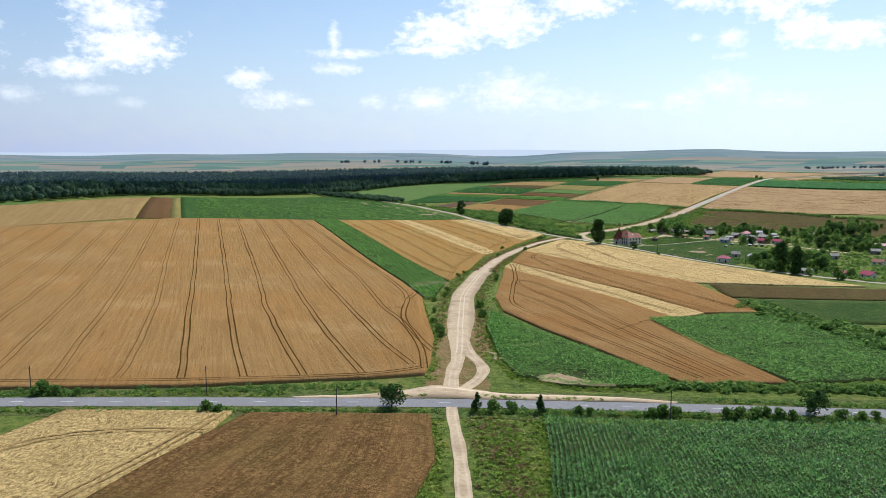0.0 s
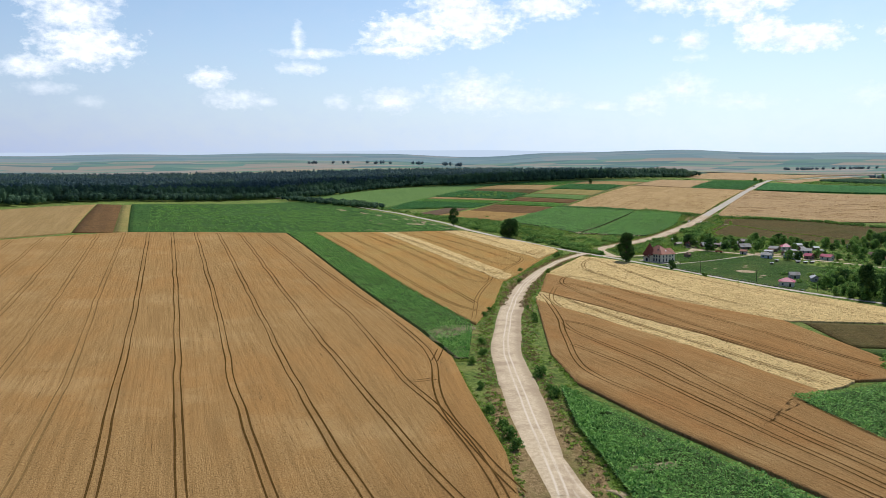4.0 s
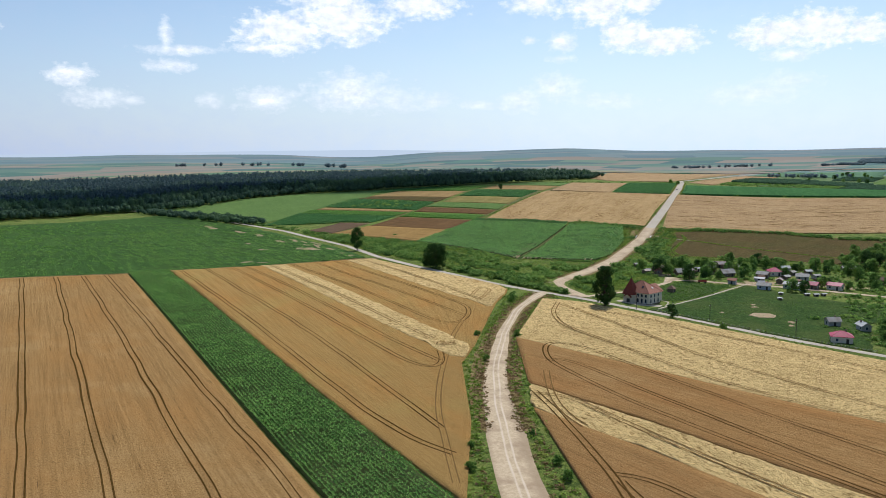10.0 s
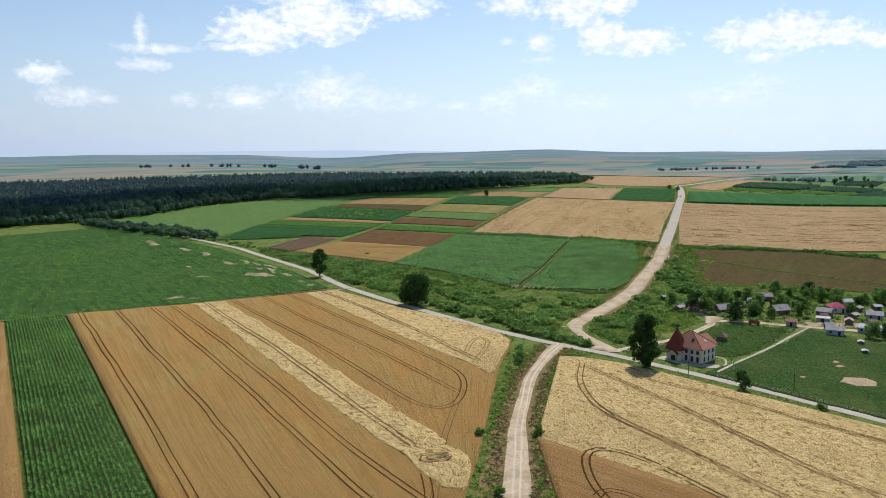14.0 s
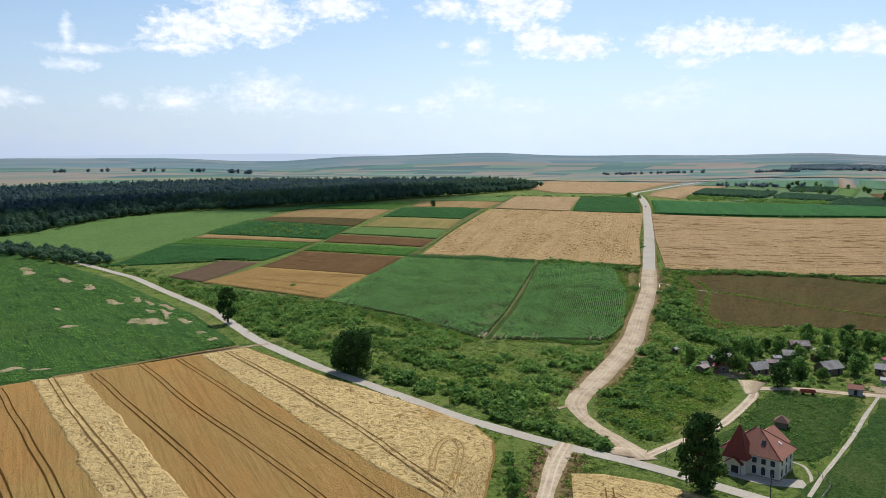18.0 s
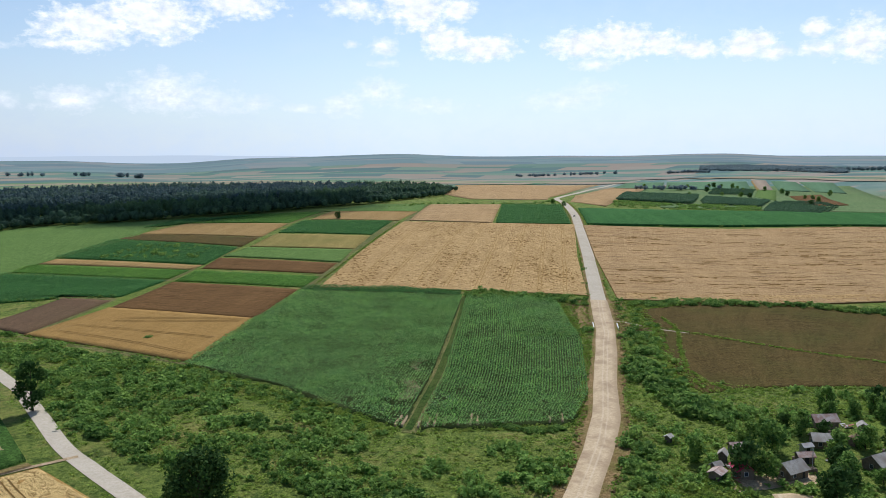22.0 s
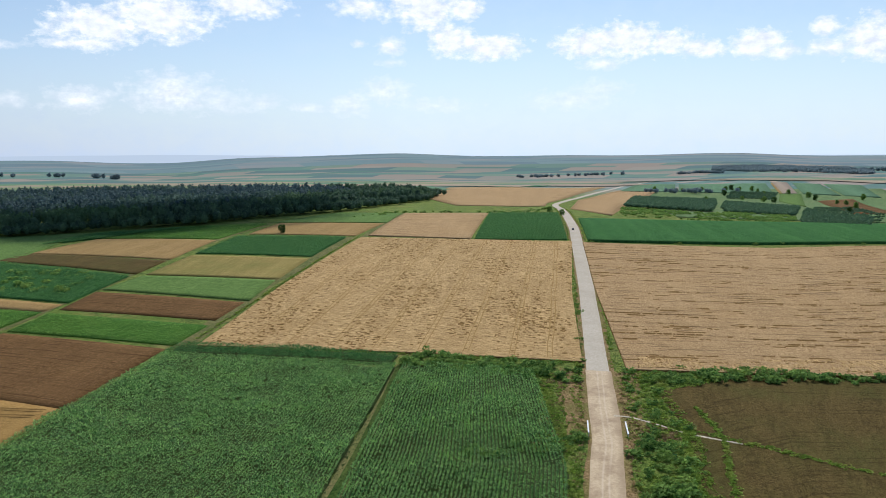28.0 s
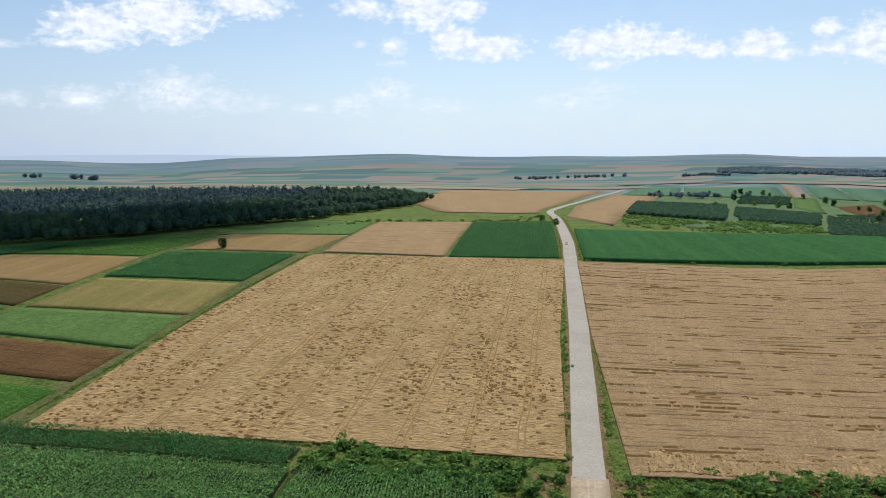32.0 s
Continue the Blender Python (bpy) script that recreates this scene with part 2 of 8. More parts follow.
def wheat_mat(name, dark, light, rust, pale, rows=0.5):
    """Standing ripe grain: an even nap of ears, faint drill rows with broken gaps, rusty and pale stains in broad drifts."""
    m = Mat(name)
    ears = m.noise(2.6, 4, 0.8, m.uv, (1.0, 0.7, 1))
    c = m.mix(m.ramp(ears, 0.36, 0.64), dark, light)
    drift = m.noise(1.0, 4, 0.65, m.uv, (0.035, 0.012, 1))
    c = m.mix(m.math("MULTIPLY", m.ramp(drift, 0.45, 0.62), 0.75), c, rust)
    c = m.mix(m.math("MULTIPLY", m.ramp(m.noise(0.02, 4, 0.65), 0.52, 0.68), 0.55), c, pale)
    drill = m.noise(1.0, 3, 0.6, m.uv, (0.9, 0.02, 1))
    c = m.mix(m.math("MULTIPLY", m.ramp(drill, 0.46, 0.60), rows), c, dark)
    gap = m.math("MULTIPLY", m.ramp(m.noise(1.0, 3, 0.7, m.uv, (1.5, 0.035, 1)), 0.60, 0.66), m.ramp(m.noise(1.0, 2, 0.5, m.uv, (0.5, 0.12, 1)), 0.5, 0.6))
    c = m.mix(m.math("MULTIPLY", gap, 0.75), c, tuple(v * 0.45 for v in dark))
    fleck = m.ramp(m.noise(1.5, 5, 0.85), 0.56, 0.61)
    c = m.mix(m.math("MULTIPLY", fleck, 0.7), c, tuple(v * 0.5 for v in dark))
    return m.surface(c, 0.95, m.bump(m.math("ADD", ears, m.math("MULTIPLY", drill, 0.8)), 0.9, 0.5), spec=0.0, nap=0.14, nap_tint=(1.0, 0.70, 0.36))


def lodged_mat(name, dark, light, deep, fine=(1.5, 0.5), fold=(0.85, 0.26), folds=0.8):
    """Flattened ripe grain: short swirled strokes of pale straw, fold shade painted dark between."""
    m = Mat(name)
    warp = m.noise(0.09, 3, 0.5)
    vec = m.nt.nodes.new("ShaderNodeVectorMath")
    vec.operation = "ADD"
    m.put(vec.inputs[0], m.uv)
    comb = m.nt.nodes.new("ShaderNodeCombineXYZ")
    m.put(comb.inputs[0], m.math("MULTIPLY", warp, 9.0)), m.put(comb.inputs[1], m.math("MULTIPLY", warp, -6.0))
    m.put(vec.inputs[1], comb.outputs[0])
    s = m.noise(1.0, 5, 0.7, vec.outputs[0], (*fine, 1))
    c = m.mix(m.ramp(s, 0.40, 0.58), dark, light)
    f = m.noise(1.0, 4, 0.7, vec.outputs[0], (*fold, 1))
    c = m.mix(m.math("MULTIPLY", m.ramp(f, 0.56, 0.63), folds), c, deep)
    c = m.mix(m.math("MULTIPLY", m.ramp(m.noise(0.05, 3, 0.6), 0.45, 0.65), 0.4), c, dark)
    return m.surface(c, 0.9, m.bump(m.math("ADD", s, f), 0.9, 0.9), spec=0.05)


def swirl_mat(name, dark, light, deep):
    """Grain beaten down into swirls: pale combed clumps, warm hollow shade painted between."""
    m = Mat(name)
    n = m.nt.nodes.new("ShaderNodeTexNoise")
    m.put(n.inputs["Vector"], m.scaled(m.uv, (1.0, 0.6, 1)))
    n.inputs["Scale"].default_value, n.inputs["Detail"].default_value, n.inputs["Roughness"].default_value, n.inputs["Distortion"].default_value = 0.42, 5.0, 0.66, 2.0
    s = n.outputs[0]
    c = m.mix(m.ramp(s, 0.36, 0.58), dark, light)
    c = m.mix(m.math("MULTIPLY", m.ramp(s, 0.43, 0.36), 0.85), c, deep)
    c = m.mix(m.math("MULTIPLY", m.ramp(m.noise(0.045, 3, 0.6), 0.5, 0.66), 0.35), c, dark)
    comb = m.noise(2.4, 4, 0.75)
    c = m.mix(m.math("MULTIPLY", m.ramp(comb, 0.54, 0.60), 0.45), c, dark)
    return m.surface(c, 0.92, m.bump(m.math("ADD", s, m.math("MULTIPLY", comb, 0.35)), 1.0, 1.1), spec=0.03)


def leaf_mat(name, dark, light, yellow, translucent=0.3, rough=0.75, spec=0.06, tufts=0.0):
    m = Mat(name)
    c = m.mix(m.island, dark, light)
    if tufts:
        c = m.mix(m.math("MULTIPLY", m.ramp(m.noise(0.55, 3, 0.75), 0.46, 0.56), tufts), c, tuple(v * 0.8 for v in dark))
    c = m.mix(m.math("MULTIPLY", m.ramp(m.noise(0.12, 3, 0.6), 0.5, 0.75), 0.55), c, yellow)
    return m.surface(c, rough, translucent=translucent, spec=spec)


def plain_mat(name, a, b, scale=2.0, rough=0.8, metal=0.0, bump=0.1, dirt=None, spec=0.2):
    m = Mat(name)
    c = m.mix(m.ramp(m.noise(scale, 5, 0.65), 0.3, 0.7), a, b)
    if dirt:
        c = m.mix(m.math("MULTIPLY", m.ramp(m.noise(scale * 0.25, 4, 0.6), 0.5, 0.72), 0.7), c, dirt)
    return m.surface(c, rough, m.bump(m.noise(scale * 4, 3), bump, 0.05), metal, spec=spec)


WHEAT = wheat_mat("ripe_wheat", (0.208, 0.111, 0.0373), (0.508, 0.301, 0.112), (0.386, 0.197, 0.0622), (0.49, 0.316, 0.132), 0.4)
WHEAT_M = wheat_mat("ripe_wheat_olive", (0.221, 0.128, 0.0355), (0.565, 0.34, 0.117), (0.443, 0.224, 0.064), (0.414, 0.302, 0.0933), 0.36)
WHEAT_B = wheat_mat("ripe_wheat_reddish", (0.202, 0.103, 0.0355), (0.499, 0.286, 0.108), (0.377, 0.183, 0.0604), (0.471, 0.298, 0.122))
WHEAT_C = crop_mat("ripe_wheat_rosy", (0.33, 0.205, 0.095), (0.56, 0.378, 0.188), (0.45, 0.285, 0.13), 0.4, 2.2, 0.9, 0.02, 1.8, 0.6, 0.0, 0.9)
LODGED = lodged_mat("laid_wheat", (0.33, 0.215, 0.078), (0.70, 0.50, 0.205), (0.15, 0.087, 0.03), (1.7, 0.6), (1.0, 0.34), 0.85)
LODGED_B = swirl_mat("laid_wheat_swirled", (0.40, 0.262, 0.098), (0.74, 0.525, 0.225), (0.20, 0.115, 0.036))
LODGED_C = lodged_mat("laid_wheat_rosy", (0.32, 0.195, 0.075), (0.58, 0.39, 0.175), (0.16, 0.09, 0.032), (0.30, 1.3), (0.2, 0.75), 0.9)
# soil of the ruts, darkened for the shade in a groove
TRACK = plain_mat("wheel_track_soil_shade", (0.050, 0.027, 0.008), (0.115, 0.062, 0.020), 0.9, 0.95, spec=0.0)
# darker straw for wheel ruts, and for shade painted on dent sides
RUTS_AND_SHADE = plain_mat("rut_straw_and_dent_shade", (0.13, 0.074, 0.026), (0.24, 0.142, 0.052), 1.2, 0.95, spec=0.0)
TRACK_PALE = plain_mat("pressed_straw", (0.24, 0.15, 0.055), (0.40, 0.26, 0.105), 1.2, 0.95, spec=0.0)
RAPE = crop_mat("ripe_rape", (0.105, 0.054, 0.018), (0.35, 0.20, 0.072), (0.15, 0.125, 0.035), 0.7, 0.9, 1.0, 0.05, 2.0)
BROWN = crop_mat("brown_crop", (0.10, 0.062, 0.036), (0.17, 0.105, 0.06), (0.13, 0.105, 0.045), 0.6, 1.6, 0.5)
BROWN_RED = crop_mat("reddish_soil", (0.105, 0.055, 0.019), (0.22, 0.122, 0.048), (0.125, 0.066, 0.026), 0.5, 1.6, 0.6, 0.03, 1.6, 0.5, 0.0, 0.8)
OLIVE = crop_mat("olive_brown_crop", (0.062, 0.043, 0.014), (0.162, 0.112, 0.037), (0.085, 0.090, 0.022), 0.5, 1.8, 0.8, 0.03, 1.8, 0.7, 0.0, 0.45)
BALK = crop_mat("dull_grass_balk", (0.075, 0.09, 0.024), (0.19, 0.19, 0.065), (0.26, 0.20, 0.09), 0, 1, 0.8, 0.08, 1.4, 0.6)
TAN = crop_mat("stubble", (0.25, 0.155, 0.055), (0.42, 0.275, 0.115), (0.27, 0.19, 0.07), 0.7, 1.6, 0.7, 0.03, 2.0)
GOLD = crop_mat("golden_grain", (0.26, 0.150, 0.045), (0.43, 0.265, 0.090), (0.33, 0.20, 0.066), 0.5, 1.6, 0.7, 0.03, 2.4)
TAN_GREEN = crop_mat("grassy_stubble", (0.20, 0.155, 0.045), (0.36, 0.275, 0.095), (0.13, 0.15, 0.035), 0.6, 1.6, 0.4, 0.03, 1.6, 0.6)
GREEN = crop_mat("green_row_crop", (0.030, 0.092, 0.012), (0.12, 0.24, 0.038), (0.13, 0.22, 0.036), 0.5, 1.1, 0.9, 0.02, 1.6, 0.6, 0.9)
# darker copy of GREEN, shade between the rows painted in
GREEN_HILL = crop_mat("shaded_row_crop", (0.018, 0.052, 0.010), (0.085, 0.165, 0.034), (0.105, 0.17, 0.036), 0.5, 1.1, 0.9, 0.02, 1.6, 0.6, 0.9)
GREEN_LIGHT = crop_mat("light_green_crop", (0.082, 0.142, 0.032), (0.165, 0.245, 0.066), (0.085, 0.15, 0.036), 0.35, 3.0, 0.6, 0.02, 0.8)
GREEN_DARK = crop_mat("dense_maize", (0.018, 0.078, 0.018), (0.085, 0.205, 0.055), (0.05, 0.14, 0.032), 0.6, 1.2, 1.0, 0.03, 1.6)
# floor under planted rows, its colour darkened for the shade between plants
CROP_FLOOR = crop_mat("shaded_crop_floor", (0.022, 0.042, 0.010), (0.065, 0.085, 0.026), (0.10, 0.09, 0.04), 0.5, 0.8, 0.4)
GRASS = crop_mat("rough_grass", (0.042, 0.075, 0.016), (0.135, 0.18, 0.046), (0.22, 0.175, 0.075), 0, 1, 0.9, 0.05, 1.2, 0.7)
MEADOW = crop_mat("meadow_grass", (0.017, 0.046, 0.009), (0.073, 0.118, 0.024), (0.115, 0.128, 0.034), 0, 1, 0.9, 0.05, 1.2, 0.6)
BARE = crop_mat("bare_pale_soil", (0.36, 0.25, 0.145), (0.52, 0.395, 0.25), (0.25, 0.2, 0.09), 0, 1, 0.3, 0.2)
ASPHALT = crop_mat("worn_asphalt", (0.235, 0.225, 0.22), (0.30, 0.29, 0.285), (0.21, 0.20, 0.195), 0.25, 1.1, 0.1, 0.08, 3.0)
CONCRETE = crop_mat("pale_concrete_paving", (0.44, 0.375, 0.285), (0.545, 0.475, 0.375), (0.37, 0.30, 0.22), 0.3, 1.4, 0.2, 0.06, 2.0, fleck=0.2)
PAINT = plain_mat("road_paint", (0.62, 0.62, 0.6), (0.75, 0.75, 0.73), 3.0, 0.7)


def gravel_mat(name, worn_amt):
    """Chalky gravel: two pale wheel runs, brownish loose margins, rough mottling."""
    m = Mat(name)
    c = m.mix(m.ramp(m.noise(1.0, 6, 0.8), 0.36, 0.64), (0.43, 0.315, 0.19), (0.60, 0.465, 0.305))
    c = m.mix(m.math("MULTIPLY", m.ramp(m.noise(0.12, 4, 0.65), 0.46, 0.66), 0.6), c, (0.27, 0.18, 0.11))
    sep = m.nt.nodes.new("ShaderNodeSeparateXYZ")
    m.put(sep.inputs[0], m.uv)
    drift = m.math("MULTIPLY", m.math("SUBTRACT", m.noise(1.0, 2, 0.5, m.uv, (0.0, 0.016, 1)), 0.5), 2.6)
    u = m.math("ADD", sep.outputs[0], drift)
    off = m.math("ABSOLUTE", m.math("SUBTRACT", m.math("ABSOLUTE", u), 0.85))
    worn = m.math("MULTIPLY", m.ramp(off, 0.42, 0.12), m.ramp(m.noise(1.0, 4, 0.7, m.uv, (1.4, 0.05, 1)), 0.3, 0.55))
    c = m.mix(m.math("MULTIPLY", worn, worn_amt), c, (0.66, 0.545, 0.405))
    loose = m.math("MULTIPLY", m.ramp(m.math("ABSOLUTE", m.math("ADD", u, m.math("MULTIPLY", m.noise(0.3, 4, 0.7), 1.5))), 3.2, 5.0), 0.6)
    c = m.mix(loose, c, (0.30, 0.215, 0.13))
    return m.surface(c, 0.95, m.bump(m.noise(2.0, 5, 0.75), 0.5, 0.2), spec=0.08)


GRAVEL = gravel_mat("chalky_gravel", 0.75)
GRAVEL_LOOSE = gravel_mat("loose_chalky_gravel", 0.35)
LEAF = leaf_mat("tree_leaf", (0.022, 0.06, 0.015), (0.088, 0.158, 0.04), (0.095, 0.155, 0.036), 0.36)
LEAF_FRUIT = leaf_mat("fruit_tree_leaf", (0.045, 0.115, 0.022), (0.21, 0.335, 0.075), (0.25, 0.35, 0.065), 0.48)
LEAF_BUSH = leaf_mat("bush_leaf", (0.08, 0.175, 0.036), (0.32, 0.47, 0.115), (0.40, 0.48, 0.10), 0.52)
LEAF_HEDGE = leaf_mat("hedge_leaf", (0.042, 0.115, 0.025), (0.27, 0.41, 0.10), (0.34, 0.43, 0.085), 0.5)
LEAF_WEED = leaf_mat("weed_leaf", (0.085, 0.165, 0.022), (0.33, 0.44, 0.075), (0.47, 0.44, 0.11), 0.45)
LEAF_DRY = leaf_mat("dry_weed_leaf", (0.16, 0.10, 0.045), (0.36, 0.25, 0.12), (0.22, 0.22, 0.06), 0.35)
SHOULDER = crop_mat("dry_weedy_shoulder", (0.17, 0.11, 0.045), (0.37, 0.25, 0.12), (0.13, 0.17, 0.03), 0.3, 1.5, 0.9, 0.12, 1.6, 0.7)
PATH = crop_mat("trodden_chalk", (0.46, 0.39, 0.28), (0.60, 0.52, 0.40), (0.38, 0.32, 0.2), 0, 1, 0.2, 0.2)
PASTURE = crop_mat("rough_pasture", (0.085, 0.14, 0.05), (0.18, 0.25, 0.10), (0.20, 0.22, 0.10), 0, 1, 0.6, 0.02, 0.5)
THIN_FLOOR = crop_mat("thinly_grown_soil", (0.13, 0.115, 0.05), (0.46, 0.36, 0.22), (0.06, 0.10, 0.022), 0.7, 0.9, 0.6, 0.16, 1.6, 0.9)
# green crop of the far slope, lightened and blued for haze
FAR_GREEN = crop_mat("far_green_crop", (0.085, 0.165, 0.085), (0.15, 0.245, 0.13), (0.13, 0.20, 0.11), 0.3, 4.0, 0.4, 0.01, 0.4)
LEAF_CORN = leaf_mat("maize_leaf", (0.026, 0.115, 0.024), (0.36, 0.63, 0.17), (0.25, 0.47, 0.10), 0.45, 0.5, 0.28, 0.55)
LEAF_CORN_B = leaf_mat("tall_maize_leaf", (0.028, 0.126, 0.025), (0.43, 0.70, 0.185), (0.29, 0.51, 0.11), 0.48, 0.5, 0.28, 0.4)
LEAF_ROW = leaf_mat("row_crop_leaf", (0.042, 0.14, 0.022), (0.32, 0.54, 0.105), (0.34, 0.50, 0.10), 0.45, tufts=0.45)
LEAF_MAIZE = leaf_mat("dark_maize_leaf", (0.018, 0.085, 0.022), (0.16, 0.34, 0.10), (0.09, 0.21, 0.055), 0.4)
LEAF_SUN = leaf_mat("sunflower_leaf", (0.03, 0.13, 0.018), (0.40, 0.66, 0.15), (0.26, 0.48, 0.09), 0.45, 0.65, 0.12, 0.55)
BARK = plain_mat("bark", (0.06, 0.045, 0.03), (0.11, 0.085, 0.06), 4.0, 0.95)


def forest_mat(name, dark, light, patch):
    m = Mat(name)
    c = m.mix(m.math("POWER", m.island, 1.6), dark, light)
    c = m.mix(m.math("MULTIPLY", m.ramp(m.noise(0.005, 3, 0.6), 0.5, 0.6), 0.6), c, patch)
    return m.surface(c, 0.8, translucent=0.35, spec=0.1)


# woods: crowns paled and blued for distance haze, the interior most
FOREST = forest_mat("woodland_leaves", (0.045, 0.085, 0.058), (0.125, 0.20, 0.105), (0.12, 0.20, 0.075))
FOREST_DEEP = forest_mat("haze_blued_crowns", (0.052, 0.090, 0.098), (0.115, 0.165, 0.16), (0.115, 0.18, 0.11))
# haze painted into the far crowns: paler and bluer than near leaves
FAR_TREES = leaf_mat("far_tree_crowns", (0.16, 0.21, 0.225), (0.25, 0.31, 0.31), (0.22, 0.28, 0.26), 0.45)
ORCHARD = leaf_mat("orchard_leaf", (0.06, 0.12, 0.07), (0.14, 0.235, 0.12), (0.16, 0.24, 0.11), 0.4)
WALL_CREAM = plain_mat("cream_render", (0.60, 0.54, 0.43), (0.68, 0.62, 0.51), 1.5, 0.9, 0, 0.1, (0.45, 0.39, 0.30))
WALL_WHITE = plain_mat("whitewash", (0.30, 0.285, 0.255), (0.46, 0.44, 0.40), 1.5, 0.9, 0, 0.1, (0.30, 0.27, 0.23))
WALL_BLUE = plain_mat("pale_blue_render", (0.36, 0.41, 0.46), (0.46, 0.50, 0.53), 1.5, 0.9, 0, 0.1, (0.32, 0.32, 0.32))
WALL_CLAY = plain_mat("clay_wall", (0.14, 0.10, 0.07), (0.27, 0.20, 0.14), 1.5, 0.95, 0, 0.2, (0.10, 0.08, 0.06))
# far stubble with the haze put into its tan
HAZE_STUBBLE = crop_mat("far_hazed_stubble", (0.30, 0.23, 0.165), (0.38, 0.30, 0.22), (0.28, 0.24, 0.16), 0.3, 4.0, 0.2, 0.01, 0.2)
ROOF_TILE = plain_mat("red_clay_tiles", (0.30, 0.115, 0.07), (0.42, 0.19, 0.12), 3.0, 0.8, 0, 0.4, (0.24, 0.12, 0.09))
ROOF_TILE_DARK = plain_mat("dark_red_tiles", (0.16, 0.035, 0.025), (0.23, 0.06, 0.04), 3.0, 0.7, 0, 0.4)
ROOF_MAGENTA = plain_mat("crimson_sheet_metal", (0.36, 0.025, 0.06), (0.46, 0.05, 0.10), 1.0, 0.45, 0.0, 0.1)
ROOF_GREY = plain_mat("weathered_fibre_cement", (0.28, 0.25, 0.215), (0.50, 0.455, 0.40), 0.9, 0.85, 0, 0.3, (0.18, 0.115, 0.08))
ROOF_PALE = plain_mat("zinc_sheet", (0.36, 0.345, 0.33), (0.52, 0.50, 0.48), 1.2, 0.6, 0.0, 0.1, (0.26, 0.15, 0.10))
ROOF_BROWN = plain_mat("brown_tiles", (0.15, 0.085, 0.055), (0.25, 0.15, 0.10), 2.5, 0.85, 0, 0.4)
ROOF_RUST = plain_mat("patched_rusty_sheet", (0.50, 0.45, 0.41), (0.30, 0.15, 0.105), 0.55, 0.75, 0, 0.3, (0.22, 0.11, 0.08))
GLASS = plain_mat("window_glass", (0.03, 0.035, 0.045), (0.06, 0.07, 0.085), 0.6, 0.08, 0.0, 0.0)
DARK = plain_mat("dark_opening", (0.03, 0.028, 0.026), (0.06, 0.055, 0.05), 2.0, 0.9)
FRAME_W = plain_mat("white_joinery", (0.62, 0.60, 0.56), (0.72, 0.70, 0.66), 3.0, 0.6)
WOOD = plain_mat("weathered_wood", (0.12, 0.09, 0.065), (0.22, 0.17, 0.12), 3.0, 0.9)
POLE = plain_mat("tarred_pole", (0.06, 0.05, 0.04), (0.12, 0.10, 0.085), 3.0, 0.9)
POLE_C = plain_mat("concrete_pole", (0.30, 0.29, 0.27), (0.40, 0.38, 0.36), 3.0, 0.9)
METAL = plain_mat("galvanised_steel", (0.40, 0.41, 0.42), (0.52, 0.53, 0.54), 2.0, 0.5, 0.6)
RUST_RED = plain_mat("faded_red_paint", (0.28, 0.05, 0.035), (0.36, 0.09, 0.06), 2.0, 0.6)
RUBBER = plain_mat("rubber", (0.02, 0.02, 0.02), (0.035, 0.035, 0.035), 3.0, 0.8)
CAR_PAINT = plain_mat("dark_car_paint", (0.05, 0.052, 0.06), (0.07, 0.072, 0.08), 1.0, 0.25)


# ---- the lie of the land: gentle swells on a 200 m lattice, hills rising to the skyline ----
SWELLS = np.array([
    [-1.8, -1.8, -1.6, -3.4, -2.7, -0.4, -0.1, -0.1, -0],
    [1.2, 2.8, 0.7, -0.6, -0.5, 1.1, -0.9, -1.2, -0.3],
    [3.2, -3, -6.5, -4.3, -7.5, 0.4, -2.2, -3.8, -1.4],
    [1.8, -0.8, 2.7, -1.5, -10.7, -2.5, 0.6, -3.1, -2.2],
    [0.3, 3.7, -1.9, -1.2, 4.3, -4.9, 4.9, 2.3, -0.1],
    [0.6, 9.3, -4.8, -9.3, 5.5, -2.8, 3.2, 2.9, 2.2],
    [-2.6, 5.1, -1.2, -3.2, 9.3, 5, 3.9, 2.1, 0.8],
    [-2.2, -0.3, -2.4, -3.1, 1.4, 3.5, 3.8, 1.7, 1.9],
    [-0.1, 0.2, -1, -1.7, 1, 3.9, 2.1, 2.2, 6.6],
    [0.2, 0.2, -0.2, -0.2, 2, 4, 2, 1.8, 4.5]
])


# crest of the hills: bearing in degrees, metres above the fields
SKYLINE = ((-60, -12, -5, 1, 9, 13, 17, 21, 25, 31, 36, 40, 45, 52, 59, 63, 69, 90), (60, 58, 66, 68, 76, 68, 58, 57, 74, 90, 92, 84, 76, 80, 82, 72, 62, 66))


def land(x, y):
    x, y = np.asarray(x, float), np.asarray(y, float)
    z = np.full(np.broadcast(x, y).shape, 6.0)
    for j in range(SWELLS.shape[0]):
        for i in range(SWELLS.shape[1]):
            z = z + SWELLS[j, i] * np.exp(-((x - (-300 + 200 * i)) ** 2 + (y - 200 * j) ** 2) / (2 * 190.0 ** 2))
    d = np.hypot(x - 300, y - 500)
    az = np.degrees(np.arctan2(x - 300, y - 500))
    s = np.clip((d - 1300) / 2700, 0, 1)
    top = np.interp(az, SKYLINE[0], SKYLINE[1])
    return z + (top + 3 * np.sin(np.radians(az) * 33)) * s ** 1.35 + s * (1 - s) * (30 * np.sin(d / 300 + 2.6 * np.sin(np.radians(az) * 2.3)) + 22 * np.sin(x / 330 + 1.5 * np.sin(y / 540)))


